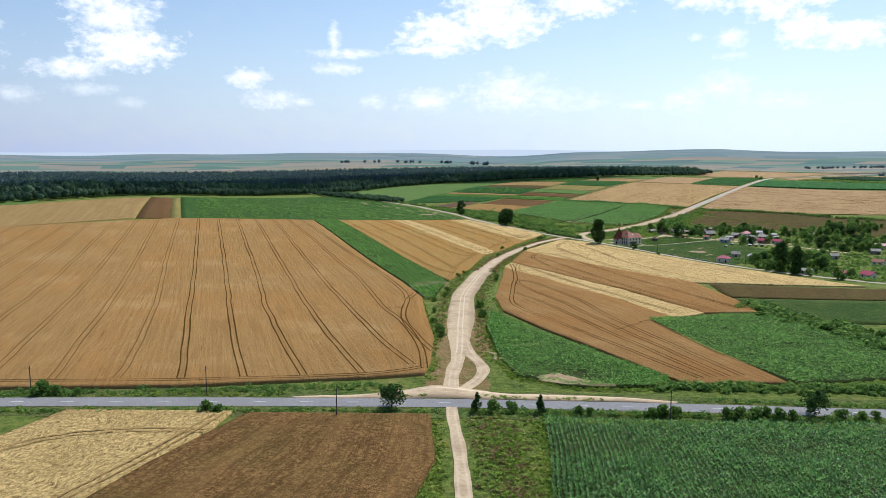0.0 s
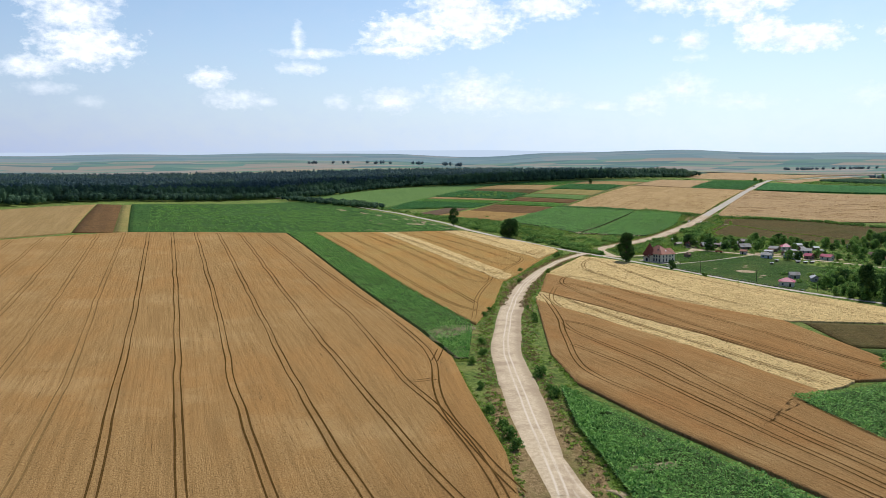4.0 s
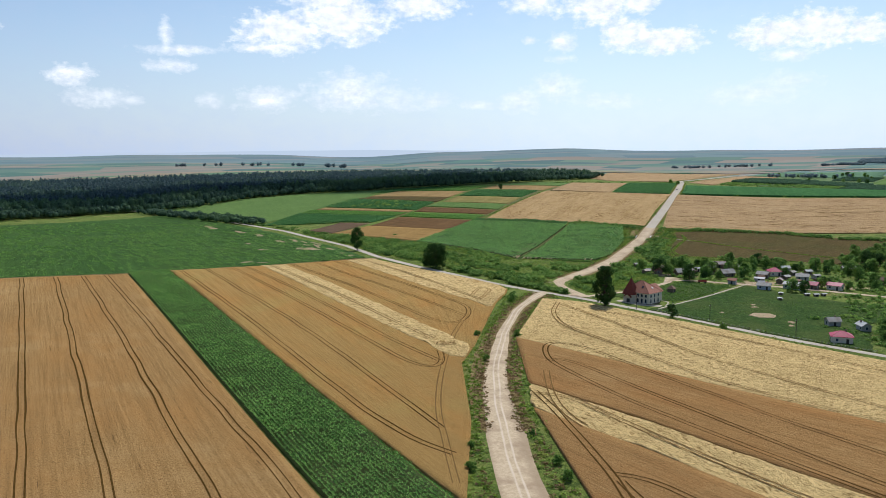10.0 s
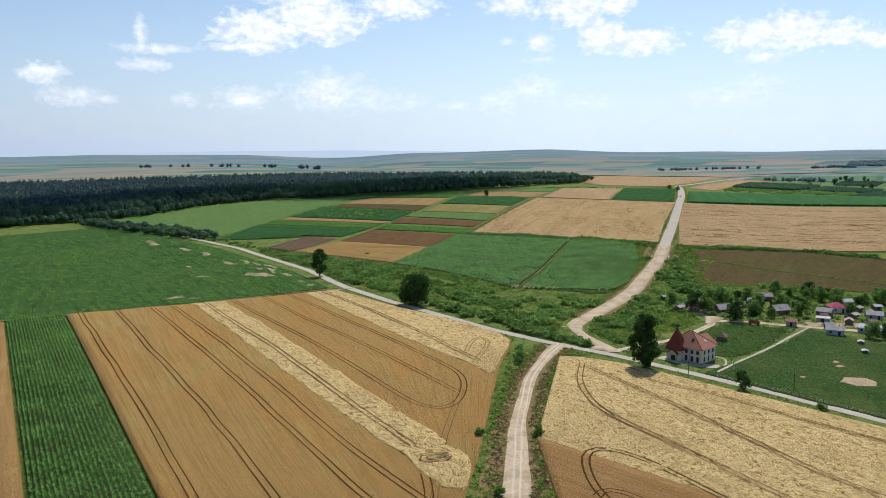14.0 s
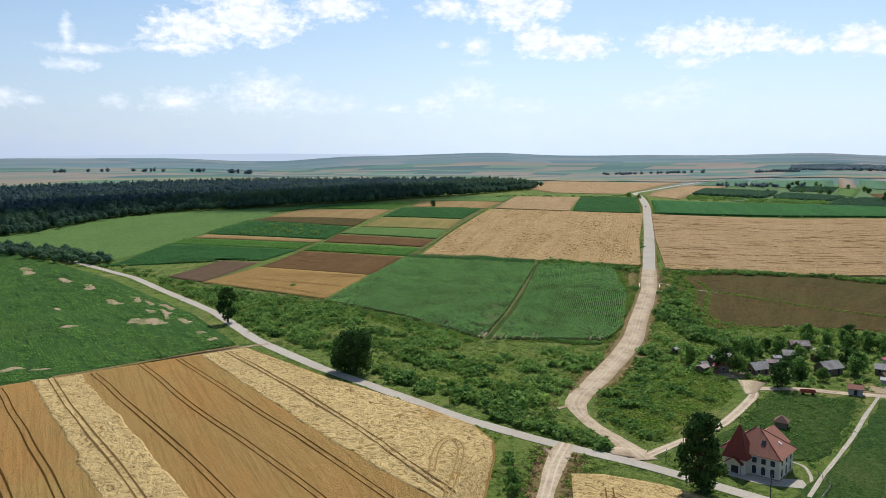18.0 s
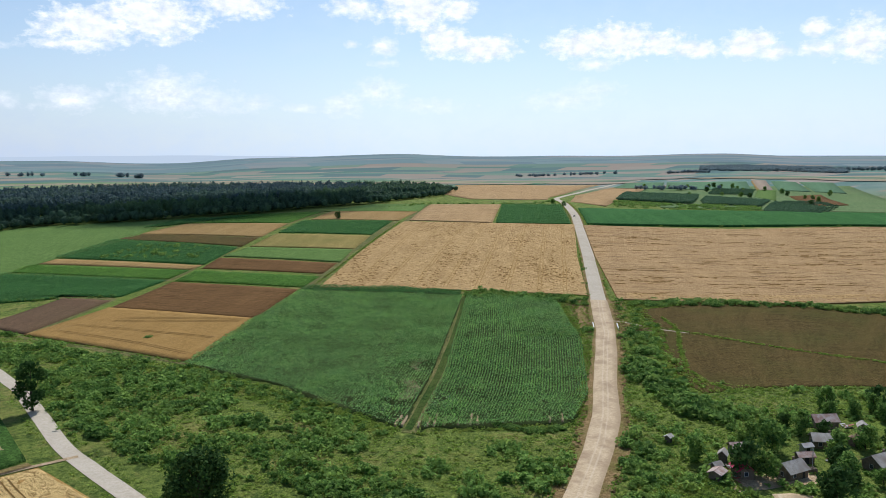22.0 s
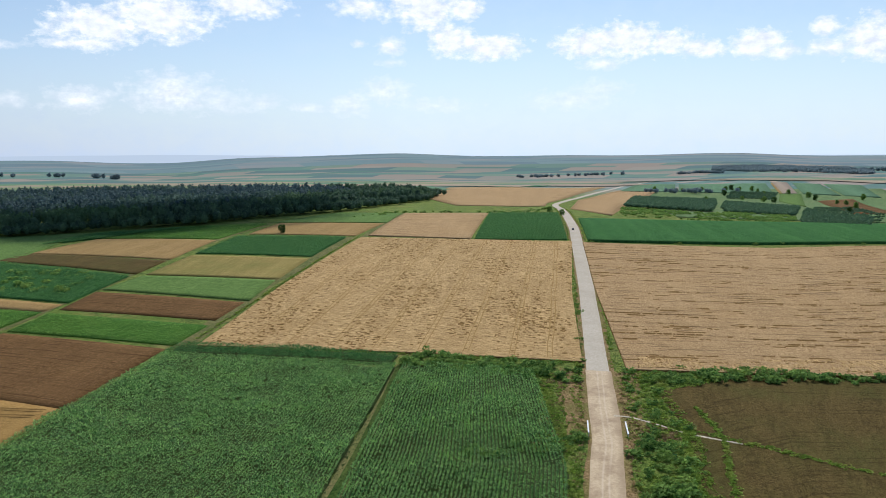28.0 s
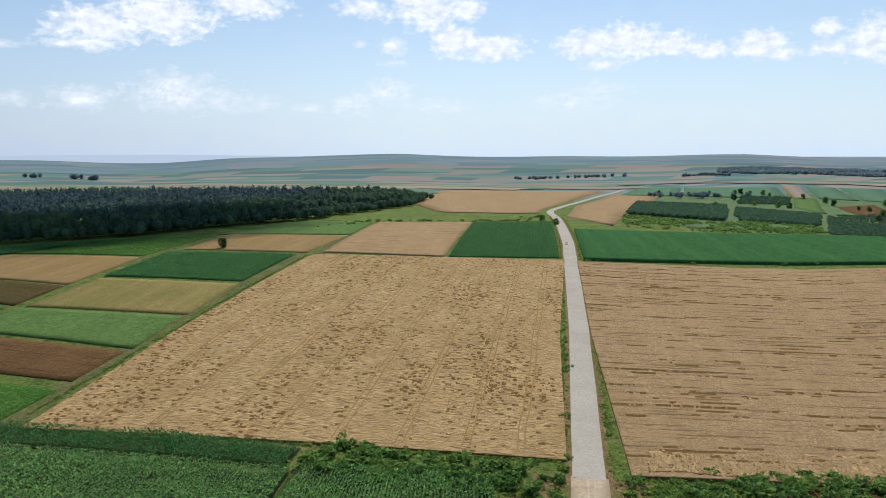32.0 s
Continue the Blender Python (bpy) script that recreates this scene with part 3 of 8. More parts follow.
def lattice(ix, iy, seed):
    h = (ix.astype(np.int64) * 374761393 + iy.astype(np.int64) * 668265263 + seed * 974634777) & 0x7FFFFFFF
    h = ((h ^ (h >> 13)) * 1274126177) & 0x7FFFFFFF
    return ((h ^ (h >> 16)) & 0xFFFF) / 65535.0


def vnoise(x, y, size, seed=0):
    """Smooth value noise, 0 to 1, with features of that size in metres."""
    fx, fy = np.asarray(x) / size, np.asarray(y) / size
    ix, iy = np.floor(fx), np.floor(fy)
    u, v = fx - ix, fy - iy
    u, v = u * u * (3 - 2 * u), v * v * (3 - 2 * v)
    a, b = lattice(ix, iy, seed), lattice(ix + 1, iy, seed)
    c, d = lattice(ix, iy + 1, seed), lattice(ix + 1, iy + 1, seed)
    return (a * (1 - u) + b * u) * (1 - v) + (c * (1 - u) + d * u) * v


# ---- building blocks ----
def mesh_of(name, verts, faces, mats, uvs=None, smooth=False, face_mats=None):
    """A mesh from arrays; faces all of one size."""
    verts, faces = np.asarray(verts, np.float32), np.asarray(faces, np.int32)
    me = bpy.data.meshes.new(name)
    n, k = faces.shape
    me.vertices.add(len(verts)), me.loops.add(n * k), me.polygons.add(n)
    me.vertices.foreach_set("co", verts.ravel())
    me.loops.foreach_set("vertex_index", faces.ravel())
    me.polygons.foreach_set("loop_start", np.arange(0, n * k, k, dtype=np.int32))
    if smooth:
        me.polygons.foreach_set("use_smooth", np.ones(n, bool))
    if face_mats is not None:
        me.polygons.foreach_set("material_index", np.asarray(face_mats, np.int32))
    if uvs is not None:
        layer = me.uv_layers.new(name="rows")
        layer.data.foreach_set("uv", np.asarray(uvs, np.float32)[faces.ravel()].ravel())
    for m in (mats if isinstance(mats, (list, tuple)) else [mats]):
        me.materials.append(m)
    me.update(calc_edges=True)
    return me


def put(name, me, parent=None, label="", category="", group="", kind="", m=None):
    ob = new(name, me)
    if m is not None:
        ob.matrix_basis = m
    if parent is not None:
        ob.parent = parent
    return tagged(ob, label, category, group, kind)


def resample(line, n):
    p = np.asarray(line, float)
    d = np.r_[0, np.cumsum(np.hypot(*np.diff(p, axis=0).T))]
    t = np.linspace(0, d[-1], n)
    return np.c_[np.interp(t, d, p[:, 0]), np.interp(t, d, p[:, 1])], d[-1]


def rounded(line, step=4.0, passes=3):
    """A polyline smoothed into an even curve."""
    p, length = resample(line, max(3, int(sum(math.dist(a, b) for a, b in zip(line, line[1:])) / step)))
    for _ in range(passes * 4):
        p[1:-1] = 0.25 * p[:-2] + 0.5 * p[1:-1] + 0.25 * p[2:]
    return p


def loft(sides, step):
    """Grid over the plan between successive side lines: xy, and metres across and along."""
    longest = max(resample(s, 2)[1] for s in sides)
    nv = max(2, int(longest / step) + 1)
    lines = [resample(s, nv)[0] for s in sides]
    cols, us, u0 = [], [], 0.0
    for k, (a, b) in enumerate(zip(lines, lines[1:])):
        width = np.mean(np.hypot(*(b - a).T))
        nu = max(1, int(width / step))
        for i in range(nu + (k == len(lines) - 2)):
            cols.append(a + (b - a) * i / nu), us.append(u0 + width * i / nu)
        u0 += width
    grid = np.array(cols)                                   # columns, along, xy
    v = np.linspace(0, longest, nv)
    uv = np.stack(np.broadcast_arrays(np.array(us)[:, None], v[None, :]), -1)
    return grid, uv


def grid_faces(nu, nv):
    i, j = np.meshgrid(np.arange(nu - 1), np.arange(nv - 1), indexing="ij")
    a = (i * nv + j).ravel()
    return np.c_[a, a + nv, a + nv + 1, a + 1]


def field(name, sides, tall, mat, label, category="field", step=5.0, rough=0.0, rough_size=3.0, lift=0.0, kind="structure", waver=0.0, dents=None):
    """A crop standing on the land: a sheet at the crop's height with its edges brought down to the soil."""
    g, uv = loft(sides, step)
    x, y = g[..., 0].copy(), g[..., 1].copy()
    if waver:
        x += (vnoise(x, y, 9, 3) - 0.5) * waver + (vnoise(x, y, 2.6, 13) - 0.5) * waver * 0.4
        y += (vnoise(x, y, 9, 4) - 0.5) * waver + (vnoise(x, y, 2.6, 14) - 0.5) * waver * 0.4
    z = land(x, y) + tall + lift
    if rough:
        inner = np.ones_like(z)
        inner[0], inner[-1], inner[:, 0], inner[:, -1] = 0.2, 0.2, 0.2, 0.2
        n = vnoise(uv[..., 0] * 1.0, uv[..., 1] * 0.45, rough_size, 7) + 0.6 * vnoise(uv[..., 0], uv[..., 1], rough_size * 0.45, 8)
        z += (n / 1.6 - 0.5) * rough * inner
    if dents:
        # hollows where the straw lies flat, with steep edges
        across, along_v, level, depth = dents
        n = 0.62 * vnoise(uv[..., 0] / across, uv[..., 1] / along_v, 1.0, 17) + 0.38 * vnoise(uv[..., 0] / across * 2.3, uv[..., 1] / along_v * 2.3, 1.0, 18)
        n += 0.34 * ((vnoise(uv[..., 0], uv[..., 1] * 0.12, 6, 19) if across < 5 else vnoise(uv[..., 0] * 0.12, uv[..., 1], 6, 19)) - 0.5) + 0.16 * (vnoise(uv[..., 0], uv[..., 1], 60, 20) - 0.5)
        s = np.clip((n - level) / 0.06, 0, 1)
        z -= depth * s * np.clip(1 - (n - level) * 2.2, 0.25, 1)
    if lift > 0.15:
        # the laid straw thins out towards its edge
        z[0] -= lift * 0.8
        z[-1] -= lift * 0.8
        z[1:-1, 0] -= lift * 0.8
        z[1:-1, -1] -= lift * 0.8
    nu, nv = z.shape
    verts = np.c_[x.ravel(), y.ravel(), z.ravel()]
    faces = grid_faces(nu, nv)
    idx = np.arange(nu * nv).reshape(nu, nv)
    rim = np.r_[idx[:, 0], idx[-1, 1:], idx[-2::-1, -1], idx[0, -2:0:-1]]
    low = verts[rim].copy()
    low[:, 2] = land(low[:, 0], low[:, 1]) - 0.3
    k = len(verts) + np.arange(len(rim))
    skirt = np.c_[rim, k, np.roll(k, -1), np.roll(rim, -1)]
    uvs = uv.reshape(-1, 2)
    kinds = None
    # steep dent sides and the skirt take the dark straw as painted shade
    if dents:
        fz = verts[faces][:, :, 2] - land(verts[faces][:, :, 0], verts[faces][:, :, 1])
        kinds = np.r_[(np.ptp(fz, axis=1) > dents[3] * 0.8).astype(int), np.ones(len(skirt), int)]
    me = mesh_of(name, np.r_[verts, low], np.r_[faces, skirt], [mat, RUTS_AND_SHADE] if dents else mat, np.r_[uvs, uvs[rim]], smooth=rough < 0.3 and not dents, face_mats=kinds)
    return put(name, me, label=label, category=category, kind=kind)


def ribbon(name, line, width, lift, mat, parent=None, label="", category="", kind="", crown=0.0, wob=0.0, across=2, edge_drop=0.0, sub=4.0, seed=1):
    """A strip laid along a line on the land (a road, a rut, a path)."""
    p = np.asarray(line, float)
    t = np.gradient(p, axis=0)
    t /= np.maximum(np.hypot(t[:, 0], t[:, 1]), 1e-6)[:, None]
    nrm = np.c_[t[:, 1], -t[:, 0]]
    v = np.r_[0, np.cumsum(np.hypot(*np.diff(p, axis=0).T))]
    w = np.broadcast_to(np.asarray(width, float), (len(p),))
    rows, uv = [], []
    for i in range(across):
        f = i / (across - 1) * 2 - 1
        half = w / 2 + (wob * (0.7 * vnoise(v, np.zeros_like(v), 37, seed + (f > 0)) + 0.3 * vnoise(v, np.zeros_like(v), 9.3, seed + 5 + (f > 0)) - 0.5) if abs(f) == 1 else 0)
        q = p + nrm * (f * half)[:, None]
        z = land(q[:, 0], q[:, 1]) + lift + crown * (1 - f * f) - (edge_drop if abs(f) == 1 else 0)
        rows.append(np.c_[q, z]), uv.append(np.c_[f * w / 2, v])
    return put(name, mesh_of(name, np.concatenate(rows), grid_faces(across, len(p)), mat, np.concatenate(uv)), parent, label, category, kind=kind)


def inside(poly, x, y):
    p = np.asarray(poly, float)
    hit = np.zeros(np.shape(x), bool)
    for (ax, ay), (bx, by) in zip(p, np.roll(p, -1, axis=0)):
        cross = ((ay > y) != (by > y)) & (x < (bx - ax) * (y - ay) / (by - ay + 1e-12) + ax)
        hit ^= cross
    return hit


def along(line, n, wide, seed):
    r = np.random.default_rng(seed)
    p, _ = resample(line, 400)
    i = r.integers(0, 399, n)
    return p[i] + r.normal(0, wide / 2, (n, 2))


# ---- ground: one sheet out to the skyline ----
def axis_lines(lo, hi, far_lo, far_hi, step):
    mid = np.arange(lo, hi + 1, step)
    out, d = [], step
    x = hi
    while x < far_hi:
        d = min(d * 1.09, 90.0)
        x += d
        out.append(x)
    left, d, x = [], step, lo
    while x > far_lo:
        d = min(d * 1.09, 90.0)
        x -= d
        left.append(x)
    return np.r_[left[::-1], mid, out]


def build_ground():
    xs, ys = axis_lines(-250, 1050, -3600, 4700, 9.0), axis_lines(60, 1450, -2500, 4700, 9.0)
    gx, gy = np.meshgrid(xs, ys, indexing="ij")
    z = land(gx, gy) - 0.06 + (vnoise(gx, gy, 25, 5) - 0.5) * 0.1
    verts = np.c_[gx.ravel(), gy.ravel(), z.ravel()]
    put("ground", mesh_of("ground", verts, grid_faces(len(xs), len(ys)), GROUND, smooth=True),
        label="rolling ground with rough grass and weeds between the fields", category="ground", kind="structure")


def ground_mat():
    """Rough grass near by; far off pastures and strips with haze painted in."""
    m = Mat("rough_grass_land")
    c = m.mix(m.ramp(m.noise(0.6, 6, 0.82), 0.38, 0.62), (0.065, 0.105, 0.020), (0.235, 0.285, 0.060))
    c = m.mix(m.math("MULTIPLY", m.ramp(m.noise(0.06, 5, 0.7), 0.52, 0.64), 0.8), c, (0.30, 0.26, 0.085))
    c = m.mix(m.math("MULTIPLY", m.ramp(m.noise(0.16, 4, 0.7), 0.54, 0.66), 0.7), c, (0.028, 0.06, 0.012))
    c = m.mix(m.math("MULTIPLY", m.ramp(m.noise(0.03, 3, 0.6), 0.54, 0.66), 0.6), c, (0.15, 0.23, 0.035))
    c = m.mix(m.math("MULTIPLY", m.ramp(m.noise(5.0, 3, 0.7), 0.5, 0.7), 0.5), c, (0.03, 0.05, 0.012))
    # far colours carry the haze, blended in by distance from 1250 m on
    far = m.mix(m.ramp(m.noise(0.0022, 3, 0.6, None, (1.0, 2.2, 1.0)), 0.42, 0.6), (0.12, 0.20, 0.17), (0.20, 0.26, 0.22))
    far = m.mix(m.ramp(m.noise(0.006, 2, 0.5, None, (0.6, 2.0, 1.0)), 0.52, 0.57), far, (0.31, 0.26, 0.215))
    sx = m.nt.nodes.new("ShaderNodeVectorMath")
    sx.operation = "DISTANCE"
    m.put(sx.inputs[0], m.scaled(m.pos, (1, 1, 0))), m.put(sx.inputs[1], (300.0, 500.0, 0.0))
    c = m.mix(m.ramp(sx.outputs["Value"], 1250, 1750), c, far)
    return m.surface(c, 0.95, m.bump(m.noise(1.2, 5, 0.75), 1.0, 0.9), spec=0.05)


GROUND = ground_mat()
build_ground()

# ---- roads ----
main_line = rounded([(-420, 268), (-250, 240), (-86.2, 212.0), (-49.5, 205.9), (2.4, 195.6), (56.5, 183.1), (110.7, 167.3), (158.9, 150.9), (201.5, 136.3), (420, 58)])
gravel_line = rounded([(60, 190), (68, 214), (75, 236), (82.3, 258.4), (97.0, 302.2), (117.0, 360.8), (146.0, 422.7), (172.3, 472.3), (184.6, 492.8), (222.3, 547.2), (254.1, 585.3), (281.9, 611.3), (296, 622)], 4, 1)
village_line = rounded([(150, 1400), (172.8, 1328.5), (235.7, 1134.7), (260.8, 1002.7), (267.3, 854.1), (262.4, 781.0), (266.9, 727.0), (281.8, 652.0), (291.8, 624.7), (304.2, 600.1), (311.7, 576.9), (322.6, 542.5), (333.4, 489.3), (350, 430), (372, 370), (420, 270)], 4, 1)
onward_line = rounded([(307.5, 602), (309.5, 608), (312.6, 619.5), (314.4, 628.8), (318.3, 639.0), (324.3, 648.2), (333, 654.8), (346.6, 662.4), (361, 671.0), (385, 685.4), (412, 703.9), (446, 731.1), (473, 752), (499, 772.4), (512, 783.8), (532.5, 802), (549, 816.8)], 3, 0)
paved_line = rounded([(548.2, 816.4), (647.8, 905.4), (834.7, 1076.7), (940, 1180), (966, 1206), (1000, 1240)], 5, 1)
far_line = rounded([(1000, 1240), (1040, 1285), (1080, 1322), (1180.2, 1387.6), (1371.1, 1498.9), (1710.9, 1700.3), (2204.6, 1906.6)], 12, 2)

ribbon("road_verge", main_line, 23.0, 0.02, GRASS, label="gravelly grass shoulder of the road", category="verge", kind="structure", wob=5.0, across=5)
main_road = ribbon("road_main", main_line, 7.2, 0.10, ASPHALT, label="grey asphalt country road with a dashed centre line", category="road", kind="structure", across=5, crown=0.06)
APRON = [[(18.8, 197.0), (30.0, 195.6), (38.9, 195.5), (48.3, 196.9), (56.1, 200.5), (60.6, 197.4), (66.1, 193.8), (73.6, 188.4), (93.2, 182.0), (103.6, 177.1), (113.5, 171.5)], [(18.7, 195.6), (29.6, 192.9), (37.9, 191.2), (46.3, 189.4), (52.4, 187.9), (57.3, 186.8), (62.8, 185.4), (71.5, 182.9), (91, 177.2), (101.6, 173.9), (112, 170.3)]]
ribbon("gravel_road", gravel_line[12:], np.interp(gravel_line[12:, 1], [236, 262, 290, 445, 480, 510, 550, 600, 622], [5.5, 8.5, 11.0, 11.0, 8.8, 6.8, 4.9, 4.4, 7.0]), 0.13, GRAVEL, label="pale chalky gravel road with wheel runs", category="road", kind="structure", across=5, wob=1.1, crown=0.05, edge_drop=0.12)
ribbon("road_shoulder", gravel_line[66:], np.interp(gravel_line[66:, 1], [430, 500, 560, 620], [17.0, 16.5, 15.0, 12.0]), 0.03, SHOULDER, label="dry weedy shoulder of the gravel road", category="verge", kind="structure", wob=4.0, across=3)
ribbon("road_shoulder", onward_line[20:], 15.5, 0.03, SHOULDER, label="dry weedy shoulder of the climbing road", category="verge", kind="structure", wob=5.0, across=3)
ribbon("road_shoulder", paved_line, 12.0, 0.03, SHOULDER, label="dry grassy shoulder of the paved road", category="verge", kind="structure", wob=2.0, across=3)
ribbon("road_shoulder", rounded([(60, 193), (68, 214), (77, 240), (88, 275), (100, 310)], 3, 1), 18.0, 0.025, SHOULDER, label="dry weedy ground round the fork", category="verge", kind="structure", wob=6.0, across=3)
ribbon("road_shoulder", onward_line[-22:], 27.0, 0.02, SHOULDER, label="dry brown bank by the culvert", category="verge", kind="structure", wob=9.0, across=3)
ribbon("gravel_fork", rounded([(58.6, 190.6), (60.8, 199), (66, 213), (71.7, 226), (79, 248), (86, 268)], 2, 1), 4.4, 0.12, GRAVEL_LOOSE, label="gravel branch of the fork", category="road", kind="structure", wob=1.6)
ribbon("gravel_fork", rounded([(60, 191.5), (63.5, 195), (70.5, 203.5), (75.8, 213), (77.6, 222), (78.5, 236), (84, 262)], 2, 1), 3.8, 0.115, GRAVEL_LOOSE, label="gravel branch curving round a grass island", category="road", kind="structure", wob=1.2)
field("gravel_apron", APRON, 0.0, GRAVEL, "gravel apron where the tracks meet the road", "road", 1.5, lift=0.13, waver=1.5)
ribbon("farm_track", rounded([(55.6, 180.5), (55.0, 178), (52.7, 169.5), (47.7, 149.7), (41.6, 127.5), (34, 100)], 2, 1), 3.0, 0.11, GRAVEL_LOOSE, label="narrow gravel farm track", category="track", kind="structure", wob=1.2)
ribbon("village_road", village_line, 5.2, 0.09, CONCRETE, label="narrow pale paved road past the fields", category="road", kind="structure", across=3, wob=0.8, crown=0.04)
ribbon("gravel_road_onward", onward_line, np.interp(np.arange(len(onward_line)), [0, 5, 9, 13, 17, 22, 30, 45, 90], [8.0, 6.0, 5.0, 5.2, 7.4, 8.0, 9.4, 10.4, 10.2]), 0.12, GRAVEL_LOOSE, label="wide chalky gravel road climbing from the village", category="road", kind="structure", across=5, wob=1.1, crown=0.05, edge_drop=0.12)
field("gravel_apron", [[(281, 607.5), (284.6, 611), (287, 612.8), (289.8, 612.2)], [(280, 609.5), (283.5, 614), (286.5, 619), (287.8, 625)]], 0.0, GRAVEL_LOOSE, "gravel spilling on to the paved road", "road", 1.0, lift=0.135, waver=0.8)
field("gravel_apron", [[(303.2, 612.3), (306.5, 613.2), (310.8, 610.8), (313.5, 607)], [(302, 609.5), (304, 606.6), (306.4, 603.5), (309, 602.5)]], 0.0, GRAVEL_LOOSE, "gravel mouth of the climbing road", "road", 1.0, lift=0.137, waver=0.8)
ribbon("paved_road", paved_line, 8.4, 0.14, CONCRETE, label="straight pale paved road between wheat fields", category="road", kind="structure", across=5, crown=0.05, wob=0.3)
ribbon("far_road", far_line, 8.0, 0.35, CONCRETE, label="pale road winding to the horizon", category="road", kind="structure", across=3)
ribbon("footpath", rounded([(322, 648), (317.9, 647.2), (310.9, 647.0), (303.6, 646.2), (296, 645)], 1.5, 1), 1.6, 0.10, BARE, label="short pale path off the bend", category="path", kind="structure", wob=0.8)
ribbon("side_road", rounded([(308, 603.6), (316, 605.4), (326, 606.9), (340, 608.4), (352.5, 610.8), (363, 614.6), (391, 625.6), (402, 637)], 2, 1), np.array([3.0]), 0.10, GRAVEL, label="unpaved side road into the village", category="road", kind="structure", wob=1.0)
ribbon("village_lane", rounded([(394, 632), (402, 628), (412, 622), (425, 608), (432.7, 601.5), (446.5, 588.7), (462, 566), (476, 540), (486, 505)], 2, 1), 4.4, 0.105, GRAVEL, label="dusty village lane between houses", category="road", kind="structure", wob=1.2)
ribbon("footpath", rounded([(326, 565), (342, 571), (356.2, 575.6), (377, 582.7), (406.3, 593.7), (432, 602.5)], 2, 1), 1.2, 0.16, PATH, label="trodden pale footpath across the meadow", category="path", kind="structure", wob=0.5)
# raised so that the camera sees it over the wheat's edge
ribbon("farm_track", rounded([(115, 743.4), (150, 750.8), (180, 757.3), (235, 770.6), (248, 772.2), (264, 772.8)], 3, 1), 1.9, 0.38, BARE, label="pale dirt track between the wheat and the green crop", category="track", kind="structure", wob=0.7, across=3, edge_drop=0.25)
ribbon("footpath", rounded([(384, 583), (372, 560), (362, 540), (352, 505)], 2, 1), 0.7, 0.05, TRACK, label="narrow trodden path through the meadow", category="path", kind="structure", wob=0.4)
ribbon("field_track", rounded([(517, 785), (520.5, 782), (521.8, 777.6), (522.6, 772), (523.3, 766.1), (524.3, 760.9), (526.6, 756.0), (530.5, 748)], 1.5, 1), 1.1, 0.14, PATH, label="pale trodden path off the culvert", category="track", kind="structure", wob=0.6)

# centre dashes of the main road
dash_len = 3.0
arc = np.r_[0, np.cumsum(np.hypot(*np.diff(main_line, axis=0).T))]
s = 2.0
while s < arc[-1] - 4:
    mid = [np.interp(s + k, arc, main_line[:, 0]) for k in (0, 1.5, dash_len)], [np.interp(s + k, arc, main_line[:, 1]) for k in (0, 1.5, dash_len)]
    if -120 < mid[0][0] < 240:
        ribbon("dash", np.c_[mid[0], mid[1]], 0.22, 0.175, PAINT, main_road)
    s += 11.4

# ---- fields ----
WEED_LINES = []
def tramlines(owner, lines, tall, gauge=1.9, wide=0.45, mat=None):
    """Wheel ruts as strip pairs on the crop, groove shade painted into their colour."""
    for line in lines:
        p = rounded(line, 5.0, 1)
        t = np.gradient(p, axis=0)
        t /= np.hypot(t[:, 0], t[:, 1])[:, None]
        for side in (-1, 1):
            q = p + np.c_[t[:, 1], -t[:, 0]] * side * gauge / 2
            q = q + (np.c_[vnoise(q[:, 1], q[:, 0], 18, 2), vnoise(q[:, 0], q[:, 1], 18, 9)] - 0.5) * 0.7
            ribbon("wheel_track", q, wide, tall + 0.05, mat or TRACK, owner, wob=0.3)


wheat_w = field("wheat_field", [[(-260, 246), (-260, 590)], [(-154, 232), (-154, 640)], [(-33, 214.2), (-30, 718)], [(-8, 210.6), (-8, 721)], [(42, 209.8), (42, 727)],
                                [(57, 211), (62.5, 225), (73.5, 259.9), (84, 310), (93.0, 349), (95.4, 400), (94.6, 467), (91.2, 731)]], 0.75, WHEAT, "large field of ripe golden wheat with tractor tramlines", "wheat field", 3.0, 0.12, 4.0)
for k in range(-15, 4):
    x = 7.0 + 16.2 * k
    foot = np.interp(x, [-240, -24, -9, 7, 22, 41, 56.5], [253, 220.4, 218, 216.5, 215.5, 214, 222])
    top = 722 + x * 0.1 if x > -24 else 716 - (-24 - x) * 0.58
    near, middle = {-2: (2.4, 3.2), -1: (0.5, 0.1), 0: (-0.5, -0.4), 1: (-1.1, -2.0), 2: (-1.0, -1.1), 3: (-1.6, -0.7)}.get(k, (0.6, 1.2))
    # left-hand ruts take the paler straw, a sunlit tone put into their colour
    tramlines(wheat_w, [[(x + 0.4, foot), (x + near, 255), (x + middle, 335), (x + 0.5, 465), (x - 0.2, top - 2)]], 0.75, mat=RUTS_AND_SHADE if k < -1 else TRACK)
tramlines(wheat_w, [[(58 + 0.3, 216), (66, 250), (69, 285), (70.2, 300), (69.4, 315), (69.6, 325), (70.2, 335), (70.8, 348.6), (73.5, 380), (75.5, 425), (73.5, 560), (68.5, 726)], [(69.8, 322), (71.4, 319.4), (73.7, 318.6), (76.4, 320.1), (79.1, 323.6)],
                    [(67, 238), (69.5, 285), (72.5, 301), (77.0, 318.1), (81.2, 330.9), (85.0, 344.6), (88.4, 365), (90.6, 400), (90.6, 440), (86, 560), (80, 728)], [(85.0, 344.6), (88, 352), (92.5, 361)],
                    [(-250, 254.5), (-150, 240), (-34, 220.2), (-23, 218.2), (-9, 216), (7, 215), (22, 213.8), (41, 212.4), (52.5, 214.4), (58, 218)]], 0.75)
